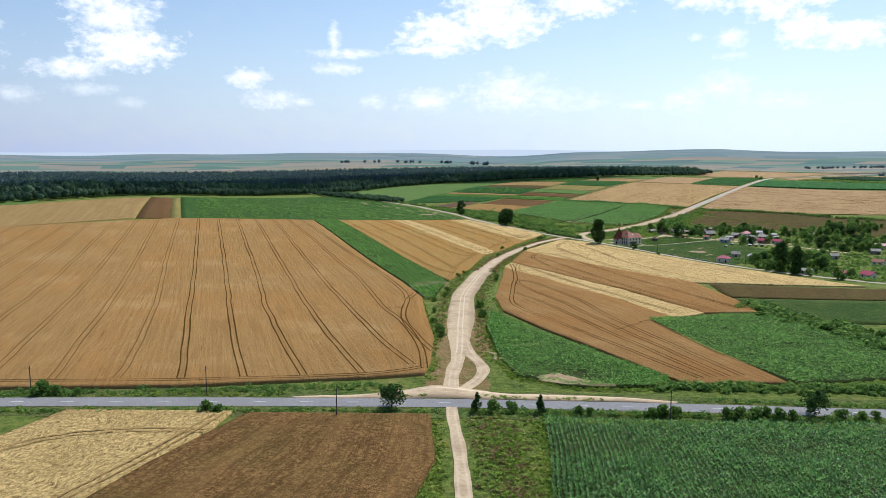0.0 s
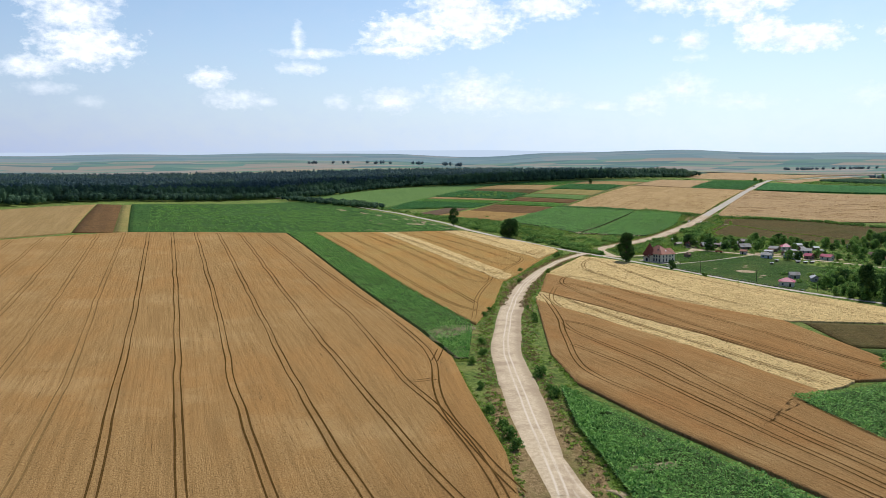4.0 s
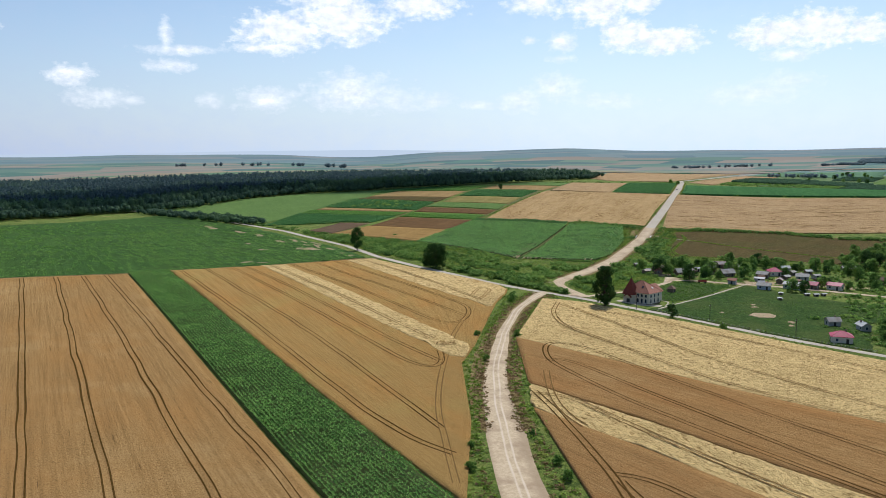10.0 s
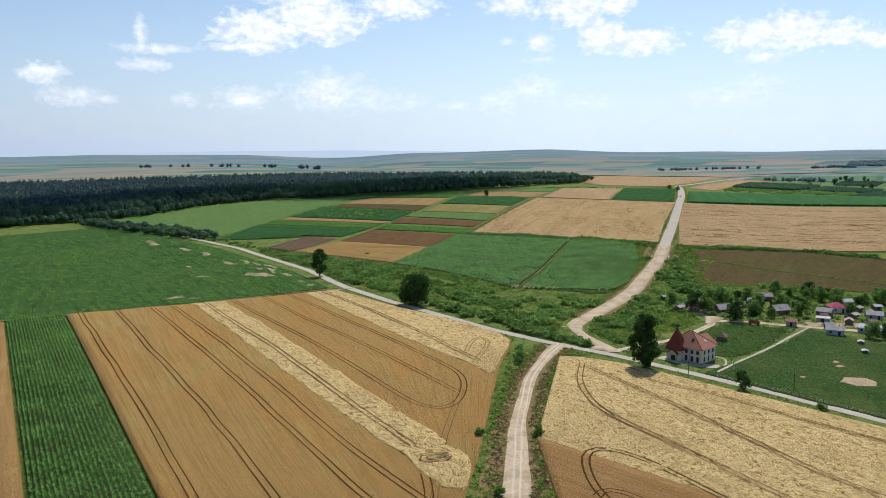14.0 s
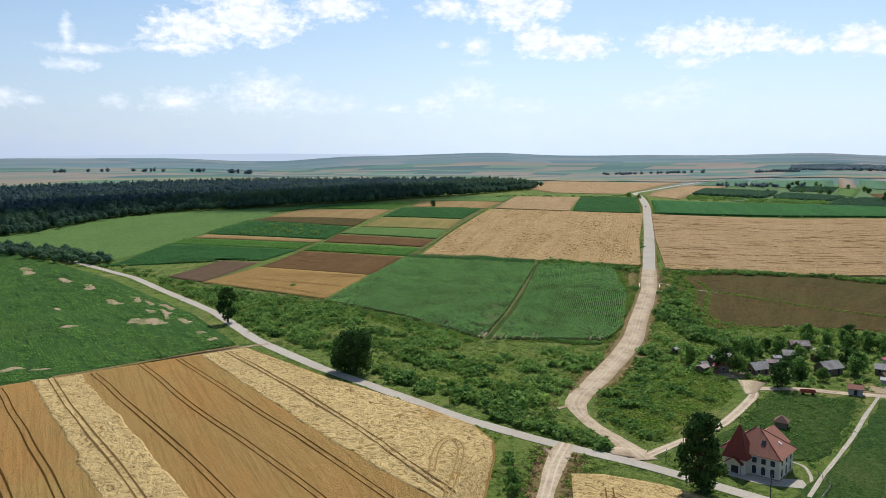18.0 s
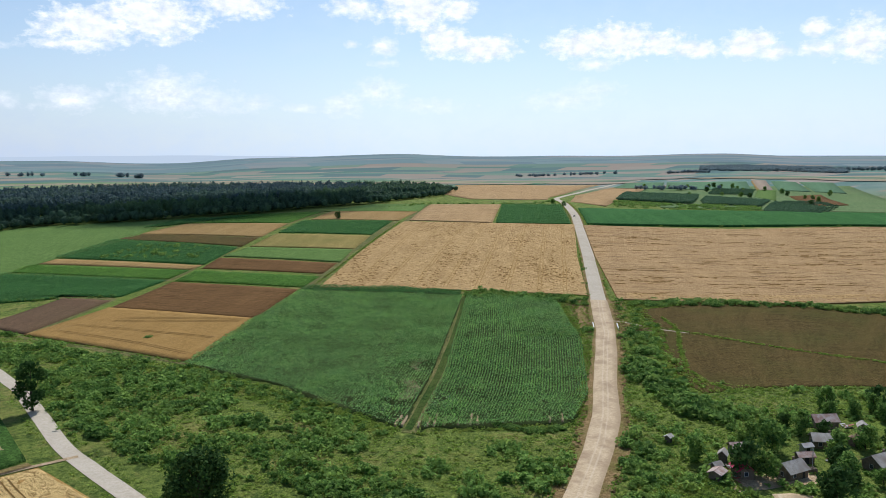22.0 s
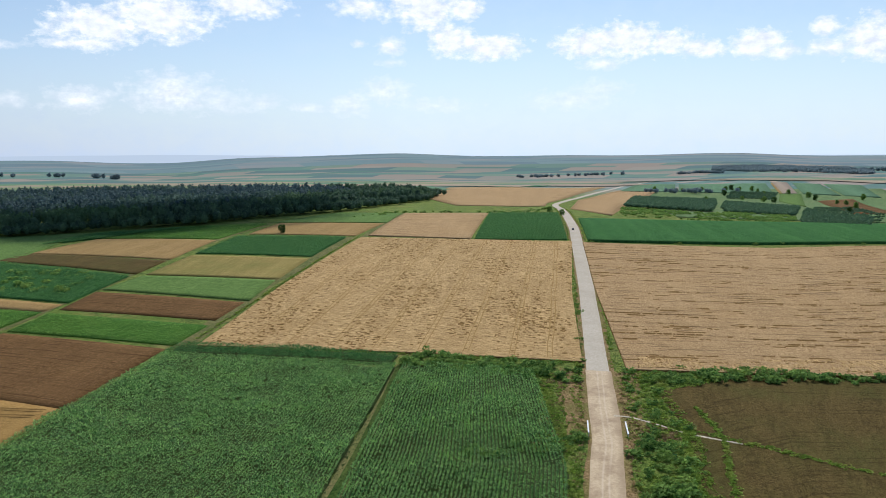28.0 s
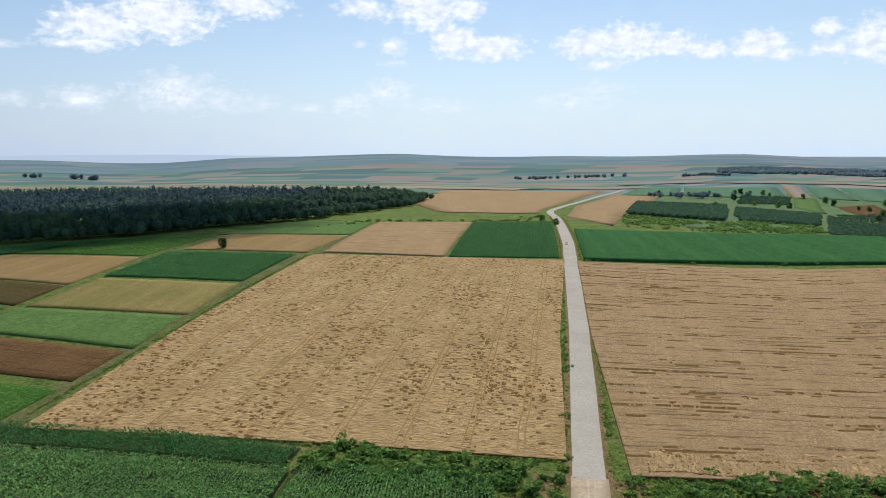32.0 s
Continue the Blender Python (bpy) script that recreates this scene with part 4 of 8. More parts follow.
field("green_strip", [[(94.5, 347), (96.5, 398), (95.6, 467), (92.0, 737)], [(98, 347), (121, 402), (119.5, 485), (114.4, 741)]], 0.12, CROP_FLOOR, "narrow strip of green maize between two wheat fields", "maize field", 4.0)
wheat_m = field("wheat_field", [[(122, 402), (120, 485), (115.4, 741.5)], [(150, 449), (160, 600), (180, 755)], [(178, 505), (215, 620), (235, 767)], [(196, 527), (225, 566), (252, 602.2), (270.5, 622.3), (277.5, 632), (280, 645), (275.8, 666.2), (262, 717), (253, 769)]], 0.7, WHEAT_M, "ripe golden wheat field beside the gravel road", "wheat field", 3.0, 0.12, 4.0)
tramlines(wheat_m, [[(121.0, 743), (125.1, 597.5), (125.6, 545), (126, 474), (128, 440), (133, 428)], [(136.6, 748), (138.5, 662), (142.0, 590), (141.8, 525), (141, 498.4), (140, 466), (139, 446)],
                    [(152.6, 748), (154.5, 690), (156.8, 644.3), (158.5, 574.2), (160.1, 517.4), (161.2, 503.7), (164.2, 498.5), (169.5, 503.0), (175.4, 514.1), (178.4, 522.8)], [(162.0, 748), (166.2, 657), (167.8, 585.7), (168.3, 544.5), (171.6, 510)],
                    [(192.3, 755), (194.6, 711), (198.6, 655), (200.4, 598.5), (200.8, 571), (203.5, 562), (208.7, 562.5), (216, 570), (224, 581), (230.5, 591.5), (232.5, 602), (231.5, 625), (230.3, 651), (227.5, 690), (224, 764)],
                    [(209.8, 762), (211.1, 705), (215.2, 656.5), (218.2, 614.8), (219.2, 590), (219.5, 577)]], 0.7)
tramlines(wheat_m, [[(125, 412), (146.3, 463.1), (162.7, 491.8), (179.5, 518.7), (193.4, 540.5), (203.6, 554.6), (213, 567), (223, 581)]], 0.7, gauge=1.6, wide=0.35, mat=RUTS_AND_SHADE)
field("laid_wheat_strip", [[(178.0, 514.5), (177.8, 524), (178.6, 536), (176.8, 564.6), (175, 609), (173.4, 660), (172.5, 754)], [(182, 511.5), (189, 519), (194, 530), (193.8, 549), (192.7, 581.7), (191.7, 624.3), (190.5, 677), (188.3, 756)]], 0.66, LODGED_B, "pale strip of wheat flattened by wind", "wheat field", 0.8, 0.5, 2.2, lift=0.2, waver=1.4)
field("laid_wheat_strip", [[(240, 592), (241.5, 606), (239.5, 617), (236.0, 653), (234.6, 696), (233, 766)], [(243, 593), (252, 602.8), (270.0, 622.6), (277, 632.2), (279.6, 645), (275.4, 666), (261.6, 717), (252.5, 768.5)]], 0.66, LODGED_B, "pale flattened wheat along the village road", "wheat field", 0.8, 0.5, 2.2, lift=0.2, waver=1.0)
tramlines(wheat_m, [[(178.4, 755), (178.8, 700), (181.8, 647.7), (182.5, 600.3), (183.2, 564.5), (184.1, 540)], [(244, 764), (246.7, 706), (247.5, 661), (247, 626), (246.4, 608)]], 0.98, mat=RUTS_AND_SHADE)
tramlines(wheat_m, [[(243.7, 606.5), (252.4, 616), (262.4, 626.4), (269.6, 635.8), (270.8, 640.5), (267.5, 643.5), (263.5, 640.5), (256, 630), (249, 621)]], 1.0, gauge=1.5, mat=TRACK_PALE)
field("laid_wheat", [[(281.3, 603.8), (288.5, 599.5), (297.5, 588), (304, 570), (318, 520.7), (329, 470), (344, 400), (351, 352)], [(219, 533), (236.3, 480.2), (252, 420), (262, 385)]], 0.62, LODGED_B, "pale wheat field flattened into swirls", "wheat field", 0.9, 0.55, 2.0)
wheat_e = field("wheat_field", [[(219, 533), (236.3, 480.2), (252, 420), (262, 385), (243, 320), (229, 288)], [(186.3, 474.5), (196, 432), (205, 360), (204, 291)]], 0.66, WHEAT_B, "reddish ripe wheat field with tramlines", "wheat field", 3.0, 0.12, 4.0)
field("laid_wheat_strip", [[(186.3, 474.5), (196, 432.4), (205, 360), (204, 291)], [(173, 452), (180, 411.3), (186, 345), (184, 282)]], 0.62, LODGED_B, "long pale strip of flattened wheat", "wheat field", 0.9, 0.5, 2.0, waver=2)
wheat_l = field("wheat_field", [[(173, 452), (180, 411.3), (186, 345), (184, 282), (170.5, 281), (154.5, 180)], [(128.0, 346), (118.3, 310.4), (119, 267.7), (123.0, 219.4), (124.5, 193), (126, 186)]], 0.66, WHEAT_B, "reddish ripe wheat field tapering to the road", "wheat field", 3.0, 0.12, 4.0)
tramlines(wheat_e, [[(204.7, 433.7), (204.3, 446.8), (206.2, 464.4), (208.4, 484.9), (209, 496), (214.4, 506.1), (222.5, 517.7), (228.2, 523.1), (233.0, 521.5), (235.4, 513.5), (235.9, 497.5), (235.4, 466.8), (235.2, 442.8), (233.4, 421.1), (233, 370), (228, 300)],
                    [(208.5, 495.5), (210.8, 500.1), (214.0, 502.0), (216.7, 499.1), (217.5, 489.7), (217.4, 468.2), (216.4, 448.9), (216.2, 429.3), (215, 401.2), (213, 352.6), (213, 294)], [(204.7, 434), (205.5, 400), (207, 350), (207, 296)]], 0.66)
tramlines(wheat_l, [[(183.0, 466.5), (173.2, 435.8), (161.5, 403.5), (152.2, 384.6), (143.8, 364.5), (133.5, 340.1), (129.0, 325.6), (128.2, 313.7), (129.5, 296.3), (131, 250), (133, 190)],
                    [(161.5, 402.0), (165.6, 402.6), (167.6, 396), (167.6, 383.7), (167.4, 360.0), (166.0, 335), (156, 283), (147, 190)], [(159.9, 398.1), (156.0, 387.7), (155.1, 373.6), (154.8, 350.4), (154.6, 327.1), (148, 270), (142, 190)],
                    [(142.8, 359.6), (143.9, 349.3), (145.0, 338.0), (144.7, 314.2), (140, 260), (137.5, 190)]], 0.66)
tramlines(wheat_l, [[(180.4, 463.7), (186.0, 463.6), (189.6, 460.2), (189.2, 450), (189.0, 430), (190, 386.9), (192, 345), (192, 290)], [(201, 485), (188.8, 466.5), (179.7, 450.8), (177.4, 446.4), (176.5, 432)]], 0.78, mat=RUTS_AND_SHADE)
tramlines(wheat_e, [[(283, 592), (264.7, 571.1), (253.5, 552), (251.0, 532.9), (251.3, 514.9), (250.1, 489.8), (249.2, 471.4), (248.5, 452.1), (250.5, 436.7), (255, 415), (262, 392)],
                    [(281.5, 589), (280.6, 569.8), (279.0, 542.0), (274.5, 506.3), (270.8, 483.6), (271, 458.0), (271.8, 434.6), (273, 385)],
                    [(288.7, 570.3), (299, 549.1), (304.0, 521.0), (308.0, 500.4), (312, 482.9), (315, 464.1), (318, 420), (316, 368)]], 0.84, mat=RUTS_AND_SHADE)
ring = [(183.8 + 5.6 * math.cos(k), 530.4 + 6.2 * math.sin(k)) for k in np.linspace(0, 6.2, 20)]
tramlines(wheat_m, [ring], 1.13, wide=0.55, mat=RUTS_AND_SHADE)
pale = field("pale_wheat", [[(-62, 150), (-33.1, 194.5)], [(-36, 120), (-1.7, 173.4), (3.5, 186)]], 0.7, LODGED, "pale trampled wheat plot", "wheat field", 0.8, 0.5, 1.8)
field("rape_field", [[(-30, 127), (-13.0, 155.0), (7.1, 183)], [(24, 112), (41.2, 144.8), (48.0, 173)]], 1.0, RAPE, "dark reddish-brown field of ripe rape", "rape field", 1.2, 0.5, 1.6)
tramlines(pale, [[(-40, 122), (-20, 150), (-4, 175), (1, 184)], [(-52, 158), (-36, 176), (-22, 178), (0, 172)]], 0.86, mat=TRACK_PALE)
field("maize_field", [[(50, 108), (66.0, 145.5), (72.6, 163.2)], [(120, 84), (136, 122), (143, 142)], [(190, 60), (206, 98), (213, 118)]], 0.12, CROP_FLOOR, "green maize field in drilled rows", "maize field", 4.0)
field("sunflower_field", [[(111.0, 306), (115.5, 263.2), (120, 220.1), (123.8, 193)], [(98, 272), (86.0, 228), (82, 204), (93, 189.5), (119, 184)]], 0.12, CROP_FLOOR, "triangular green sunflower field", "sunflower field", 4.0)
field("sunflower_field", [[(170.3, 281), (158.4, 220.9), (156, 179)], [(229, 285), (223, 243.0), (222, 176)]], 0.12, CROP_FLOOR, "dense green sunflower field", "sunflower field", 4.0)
field("dark_plot", [[(269, 381), (247, 332)], [(354, 341), (322, 306)]], 0.3, OLIVE, "dark brown plot of low crop", "field", 5.0)
field("meadow", [[(247, 330), (233, 262)], [(322, 304), (300, 240)], [(420, 262), (400, 200)]], 0.1, MEADOW, "green meadow behind the hedge", "meadow", 8.0)
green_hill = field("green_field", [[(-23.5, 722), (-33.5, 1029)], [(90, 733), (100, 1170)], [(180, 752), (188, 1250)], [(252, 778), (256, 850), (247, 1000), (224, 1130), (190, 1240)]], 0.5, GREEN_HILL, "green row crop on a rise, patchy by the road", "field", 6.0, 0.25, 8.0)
tramlines(green_hill, [[(-20, 812), (20, 815), (63.6, 820.6), (107.8, 828.3), (152.5, 842), (198.5, 855.5)]], 0.62, mat=CROP_FLOOR)
ribbon("field_track", rounded([(-30, 720), (42, 729.5), (91, 734.5), (115, 742.8), (180, 757), (235, 771), (252, 773.5)], 3, 1), 2.4, 0.52, SHOULDER, label="pale trodden track between the wheat and the green field", category="track", kind="structure", wob=1.0)
for line, wide in (([(438.5, 942), (514, 1017), (648, 1134)], 8.5), ([(349, 731), (394, 770), (494, 866)], 5.0), ([(286, 953), (327, 848)], 4.0), ([(328, 1034), (349, 1004), (290, 952)], 3.5), ([(323, 1033), (392, 1032), (472, 1104), (566, 1192), (648, 1264)], 5.0), ([(655, 1130), (724, 1198), (806, 1278)], 5.0), ([(773, 1027), (942, 1190)], 4.0)):
    ribbon("grass_balk", rounded(line, 4, 0), wide, 0.03, BALK, label="dull grassy balk between the plots", category="verge", kind="structure", wob=2.0, across=3)
field("brown_strip", [[(-60.4, 717), (-66, 1010)], [(-33.4, 721), (-42, 1012)]], 0.15, BROWN_RED, "reddish-brown ploughed strip", "field", 8.0)
field("stubble_strip", [[(-33, 721), (-41.5, 1012)], [(-24, 722), (-34, 1016)]], 0.2, TAN_GREEN, "narrow grassy stubble strip", "field", 8.0)
field("stubble_field", [[(-260, 595), (-300, 760)], [(-154.1, 642), (-170, 860)], [(-61.0, 716.6), (-67, 1000)]], 0.35, TAN, "pale stubble field on the rise", "field", 8.0)
field("green_field", [[(-420, 640), (-420, 800)], [(-300, 765), (-300, 860)], [(-170, 865), (-170, 950)]], 0.3, GREEN_LIGHT, "green field beside the woods", "field", 10.0)
field("light_green_field", [[(222, 1150), (170, 1330)], [(262, 1085), (330, 1470)], [(340, 1165), (420, 1480)], [(440, 1235), (520, 1350)]], 0.4, GREEN_LIGHT, "smooth light green field in the valley", "field", 10.0)
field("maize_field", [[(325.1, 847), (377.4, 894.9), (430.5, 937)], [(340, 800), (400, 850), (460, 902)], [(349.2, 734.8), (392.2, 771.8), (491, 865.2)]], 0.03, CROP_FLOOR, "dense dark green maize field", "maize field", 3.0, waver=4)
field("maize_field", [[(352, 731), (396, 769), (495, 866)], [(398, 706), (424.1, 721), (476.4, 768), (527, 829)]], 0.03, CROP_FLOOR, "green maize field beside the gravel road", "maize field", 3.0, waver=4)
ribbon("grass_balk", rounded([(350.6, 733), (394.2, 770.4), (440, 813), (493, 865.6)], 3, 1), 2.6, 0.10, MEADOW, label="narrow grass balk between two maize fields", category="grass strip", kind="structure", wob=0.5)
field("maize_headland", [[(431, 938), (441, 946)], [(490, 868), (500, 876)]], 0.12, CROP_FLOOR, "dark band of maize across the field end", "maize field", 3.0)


PLANTED = []


def plot(sides, tall, mat, label, category="field"):
    if mat in (GREEN, GREEN_DARK):
        PLANTED.append((sides, mat is GREEN_DARK))
        tall = 0.25
    return field("plot", sides, tall, mat, label, category, 5.0, 0.15, 5.0)


grain = plot([[(290, 952), (338.9, 983)], [(328.4, 850), (383.2, 901)]], 0.5, GOLD, "pale golden grain plot", "wheat field")
tramlines(grain, [[(303, 949), (322, 900), (333, 861)], [(313, 955), (336, 912), (352, 880)], [(330.3, 948), (353, 923), (375, 900)], [(336, 951), (357, 928), (379, 903)]], 0.55, wide=0.35, mat=RUTS_AND_SHADE)
plot([[(339.3, 983), (390, 1023)], [(383.6, 901), (433.5, 945)]], 0.2, BROWN_RED, "brown ploughed plot")
plot([[(392, 1025), (414, 1045)], [(438, 947), (461, 966)]], 1.0, GREEN, "narrow green plot")
plot([[(420, 1049), (445, 1075)], [(467, 972), (492, 994)]], 0.2, BROWN_RED, "reddish-brown plot")
plot([[(449, 1077), (477, 1096)], [(495, 995), (527, 1028)]], 0.5, GREEN_LIGHT, "light green plot")
plot([[(480, 1098), (525, 1139)], [(530, 1030), (575, 1073)]], 0.3, TAN_GREEN, "olive stubble plot")
plot([[(529, 1143), (586, 1199)], [(580, 1078), (644, 1136)]], 1.6, GREEN_DARK, "dark green maize plot", "maize field")
plot([[(597, 1203), (655, 1260)], [(653, 1138), (722, 1197)]], 0.3, TAN, "pale stubble plot")
plot([[(662, 1133), (805, 1275)], [(717, 1077), (876, 1228)]], 0.6, WHEAT_C, "rosy wheat plot", "wheat field")
plot([[(720, 1076), (877, 1227)], [(777, 1033), (938, 1188)]], 1.6, GREEN_DARK, "dark green maize plot beside the road", "maize field")
plot([[(257, 1067), (321, 1150)], [(323, 1034), (332, 1040), (352, 1006), (389, 1031)]], 1.2, GREEN_DARK, "dark green maize plot", "maize field")
plot([[(279, 991), (329, 1032)], [(290.5, 954), (346, 1002)]], 0.2, BROWN, "dark brown ploughed plot")
plot([[(324, 1156), (343, 1172)], [(391, 1033), (412, 1050)]], 1.0, GREEN, "narrow green plot")
plot([[(346, 1177), (362, 1186)], [(413, 1051), (424, 1059)]], 0.3, TAN, "narrow tan plot")
plot([[(364, 1190), (424, 1240)], [(427, 1060), (472, 1102)]], 0.8, GREEN_DARK, "mixed green plot with shrubs")
plot([[(428, 1240), (450, 1258)], [(476, 1104), (505, 1132)]], 0.4, OLIVE, "olive fallow plot")
plot([[(452, 1256), (508, 1288)], [(508, 1134), (564, 1190)]], 0.3, TAN, "pale tan stubble plot")
plot([[(470, 1300), (520, 1340)], [(512, 1290), (592, 1290)]], 0.6, GREEN_DARK, "dark green plot under the woods")
plot([[(514, 1288), (575, 1310)], [(568, 1194), (645, 1262)]], 0.6, GREEN, "green plot under the woods")
plot([[(650, 1266), (760, 1330)], [(728, 1200), (800, 1276)]], 0.4, GREEN_LIGHT, "green grassy plot")

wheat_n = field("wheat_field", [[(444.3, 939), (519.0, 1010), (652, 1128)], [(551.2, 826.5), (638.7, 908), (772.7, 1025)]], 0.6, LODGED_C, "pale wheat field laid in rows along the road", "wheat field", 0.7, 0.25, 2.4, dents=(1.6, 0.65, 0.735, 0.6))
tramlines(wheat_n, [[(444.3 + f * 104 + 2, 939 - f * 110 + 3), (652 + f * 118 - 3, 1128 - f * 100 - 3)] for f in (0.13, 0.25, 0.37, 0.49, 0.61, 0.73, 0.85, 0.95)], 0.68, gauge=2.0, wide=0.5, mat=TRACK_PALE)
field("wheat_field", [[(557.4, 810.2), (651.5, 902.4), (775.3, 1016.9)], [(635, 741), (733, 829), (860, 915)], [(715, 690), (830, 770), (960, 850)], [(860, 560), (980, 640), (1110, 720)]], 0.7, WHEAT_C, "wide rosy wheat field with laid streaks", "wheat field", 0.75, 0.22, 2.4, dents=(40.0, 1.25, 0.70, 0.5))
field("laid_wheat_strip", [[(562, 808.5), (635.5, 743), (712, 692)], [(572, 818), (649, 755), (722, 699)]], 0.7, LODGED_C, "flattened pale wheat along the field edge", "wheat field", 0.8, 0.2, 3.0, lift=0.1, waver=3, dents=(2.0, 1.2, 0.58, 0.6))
field("maize_belt", [[(783, 1018), (900, 1128)], [(875, 926), (975, 1035)], [(968, 856), (1060, 950)], [(1120, 730), (1230, 830)]], 1.7, GREEN_DARK, "long dark green maize belt", "maize field", 6.0, 0.3, 3.0)
field("brown_field", [[(460.7, 697), (464, 706.5), (473, 717), (489.3, 733.4), (508, 749.6), (526.8, 764.4), (543.5, 785), (549, 790)], [(481, 690), (510, 715), (560, 752), (597, 778)], [(499, 679), (545, 706), (590, 735), (628, 745)], [(520, 664), (556, 682), (600, 695), (645, 706)], [(600, 560), (640, 590), (690, 615), (735, 640)]], 0.08, OLIVE, "olive-brown field of low crop above the village", "field", 3.0, 0.2, 3.0)
for weeds, wide in (([(526, 766), (534, 741), (543, 710), (556, 678), (590, 600)], 3.2), ([(545, 773), (537, 762), (529.2, 753), (508, 738.4), (495, 728.5), (482, 717.8), (474, 705), (472.6, 694.6)], 1.6), ([(527, 765), (508, 750.4), (489, 734.4), (472, 717), (462, 704)], 2.6)):
    q = along(weeds, 420, wide * 0.5, int(wide * 100))
    WEED_LINES.append((q, wide))
field("far_field", [[(948, 1362), (1065, 1573), (1290, 1780)], [(1000, 1300), (1140, 1450), (1431, 1750)], [(1030, 1292), (1090, 1345), (1240, 1440), (1640, 1690)]], 0.5, WHEAT_C, "broad rosy wheat field below the hills", "wheat field", 25.0)
field("far_field", [[(1012, 1236), (1190, 1378), (1565, 1588)], [(960, 1136), (1109, 1233), (1643, 1558)]], 0.5, WHEAT_C, "rosy field beside the far road", "wheat field", 25.0)


# ---- crops planted row by row ----
def plants(name, sides, row, gap, tall, spread, mat, label, category, seed, base=0.0, bare=0.0, thin=(), wedge=0.36, leaves=5, streak=0.0):
    rng = np.random.default_rng(seed)
    lines = [resample(s, 64)[0] for s in sides]
    px, py = [], []
    for k, (a, b) in enumerate(zip(lines, lines[1:])):
        w = np.mean(np.hypot(*(b - a).T))
        for i in range(int(w / row)):
            c = a + (b - a) * (i + 0.5) / int(w / row)
            p, length = resample(c, max(2, int(resample(c, 2)[1] / gap)))
            px.append(p[:, 0]), py.append(p[:, 1])
    x, y = np.concatenate(px), np.concatenate(py)
    x, y = x + rng.normal(0, 0.07, len(x)), y + rng.normal(0, 0.07, len(x))
    keep = (rng.random(len(x)) > 0.05) & (vnoise(x, y, 1.7, seed + 31) + 0.5 * vnoise(x, y, 0.8, seed + 32) > 0.34)
    if streak:
        keep &= vnoise(x / 2.2, y / 13.0, 1.0, seed + 5) * (0.6 + 0.8 * vnoise(x, y, 70, seed + 6)) < streak
    if bare:
        keep &= vnoise(x, y, 14, seed) * 0.6 + vnoise(x, y, 4.5, seed + 1) * 0.4 < 1 - bare
    for tx, ty, tr in thin:
        keep &= rng.random(len(x)) > 0.6 * np.clip(1.25 - np.hypot(x - tx, y - ty) / tr + (vnoise(x, y, 5, 77) - 0.5) * 1.6, 0, 1)
    x, y = x[keep], y[keep]
    n = len(x)
    grow = (0.72 + 0.5 * vnoise(x, y, 11, seed + 2)) * rng.uniform(0.8, 1.2, n)
    z = land(x, y) + base
    th = rng.uniform(0, 2 * math.pi, n)[:, None] + np.arange(leaves)[None] * 2 * math.pi / leaves + rng.normal(0, 0.25, (n, leaves))
    r = spread * grow[:, None] * rng.uniform(0.75, 1.25, (n, leaves))
    top = tall * grow[:, None] * rng.uniform(0.55, 1.0, (n, leaves))
    cx, cy, cz = x[:, None] + 0 * th, y[:, None] + 0 * th, z[:, None] + tall * 0.62 * grow[:, None] + 0 * th
    a = np.stack([cx, cy, cz], -1)
    b = np.stack([x[:, None] + r * np.cos(th - wedge), y[:, None] + r * np.sin(th - wedge), z[:, None] + top], -1)
    c = np.stack([x[:, None] + r * np.cos(th + wedge), y[:, None] + r * np.sin(th + wedge), z[:, None] + top * 0.93], -1)
    v = np.stack([a, b, c], 2).reshape(-1, 3)
    return put(name, mesh_of(name, v, np.arange(len(v)).reshape(-1, 3), mat), label=label, category=category, kind="stuff")


plants("maize_plants", [[(50, 108), (66.0, 145.5), (72.6, 163.2)], [(120, 84), (136, 122), (143, 142)], [(165, 68), (184, 106), (190, 126)]], 1.0, 0.40, 1.8, 0.40, LEAF_CORN, "rows of green maize plants", "maize", 11, 0.12, 0.12)
plants("strip_maize", [[(94.5, 347), (96.5, 398), (95.6, 467), (92.0, 737)], [(98, 347), (121, 402), (119.5, 485), (114.4, 741)]], 1.1, 0.45, 1.6, 0.42, LEAF_SUN, "rows of green maize in the narrow strip", "maize", 12, 0.12, 0.06, ((108, 396, 9), (101, 384, 8), (97, 352, 7)))
plants("sunflower_plants", [[(111.0, 306), (115.5, 263.2), (120, 220.1), (123.8, 193)], [(98, 272), (86.0, 228), (82, 204), (93, 189.5), (119, 184)]], 1.15, 0.5, 1.5, 0.52, LEAF_SUN, "leafy green sunflower plants", "sunflower", 13, 0.12, 0.10, ((97, 197, 8), (91, 200, 6), (86, 229, 5), (96, 245, 4), (103, 245, 4)))
plants("sunflower_plants", [[(170.3, 281), (158.4, 220.9), (156, 179)], [(229, 285), (223, 243.0), (222, 176)]], 1.15, 0.5, 1.5, 0.52, LEAF_SUN, "leafy green sunflower plants", "sunflower", 14, 0.12, 0.08)
plants("maize_plants", [[(325.1, 847), (377.4, 894.9), (430.5, 937)], [(340, 800), (400, 850), (460, 902)], [(349.2, 734.8), (392.2, 771.8), (491, 865.2)]], 1.05, 0.44, 1.9, 0.45, LEAF_CORN_B, "rows of tall green maize plants", "maize", 15, 0.12, 0.06, ((349, 740, 6), (362, 752, 5), (378, 766, 6), (396, 780, 5), (352, 765, 5)))
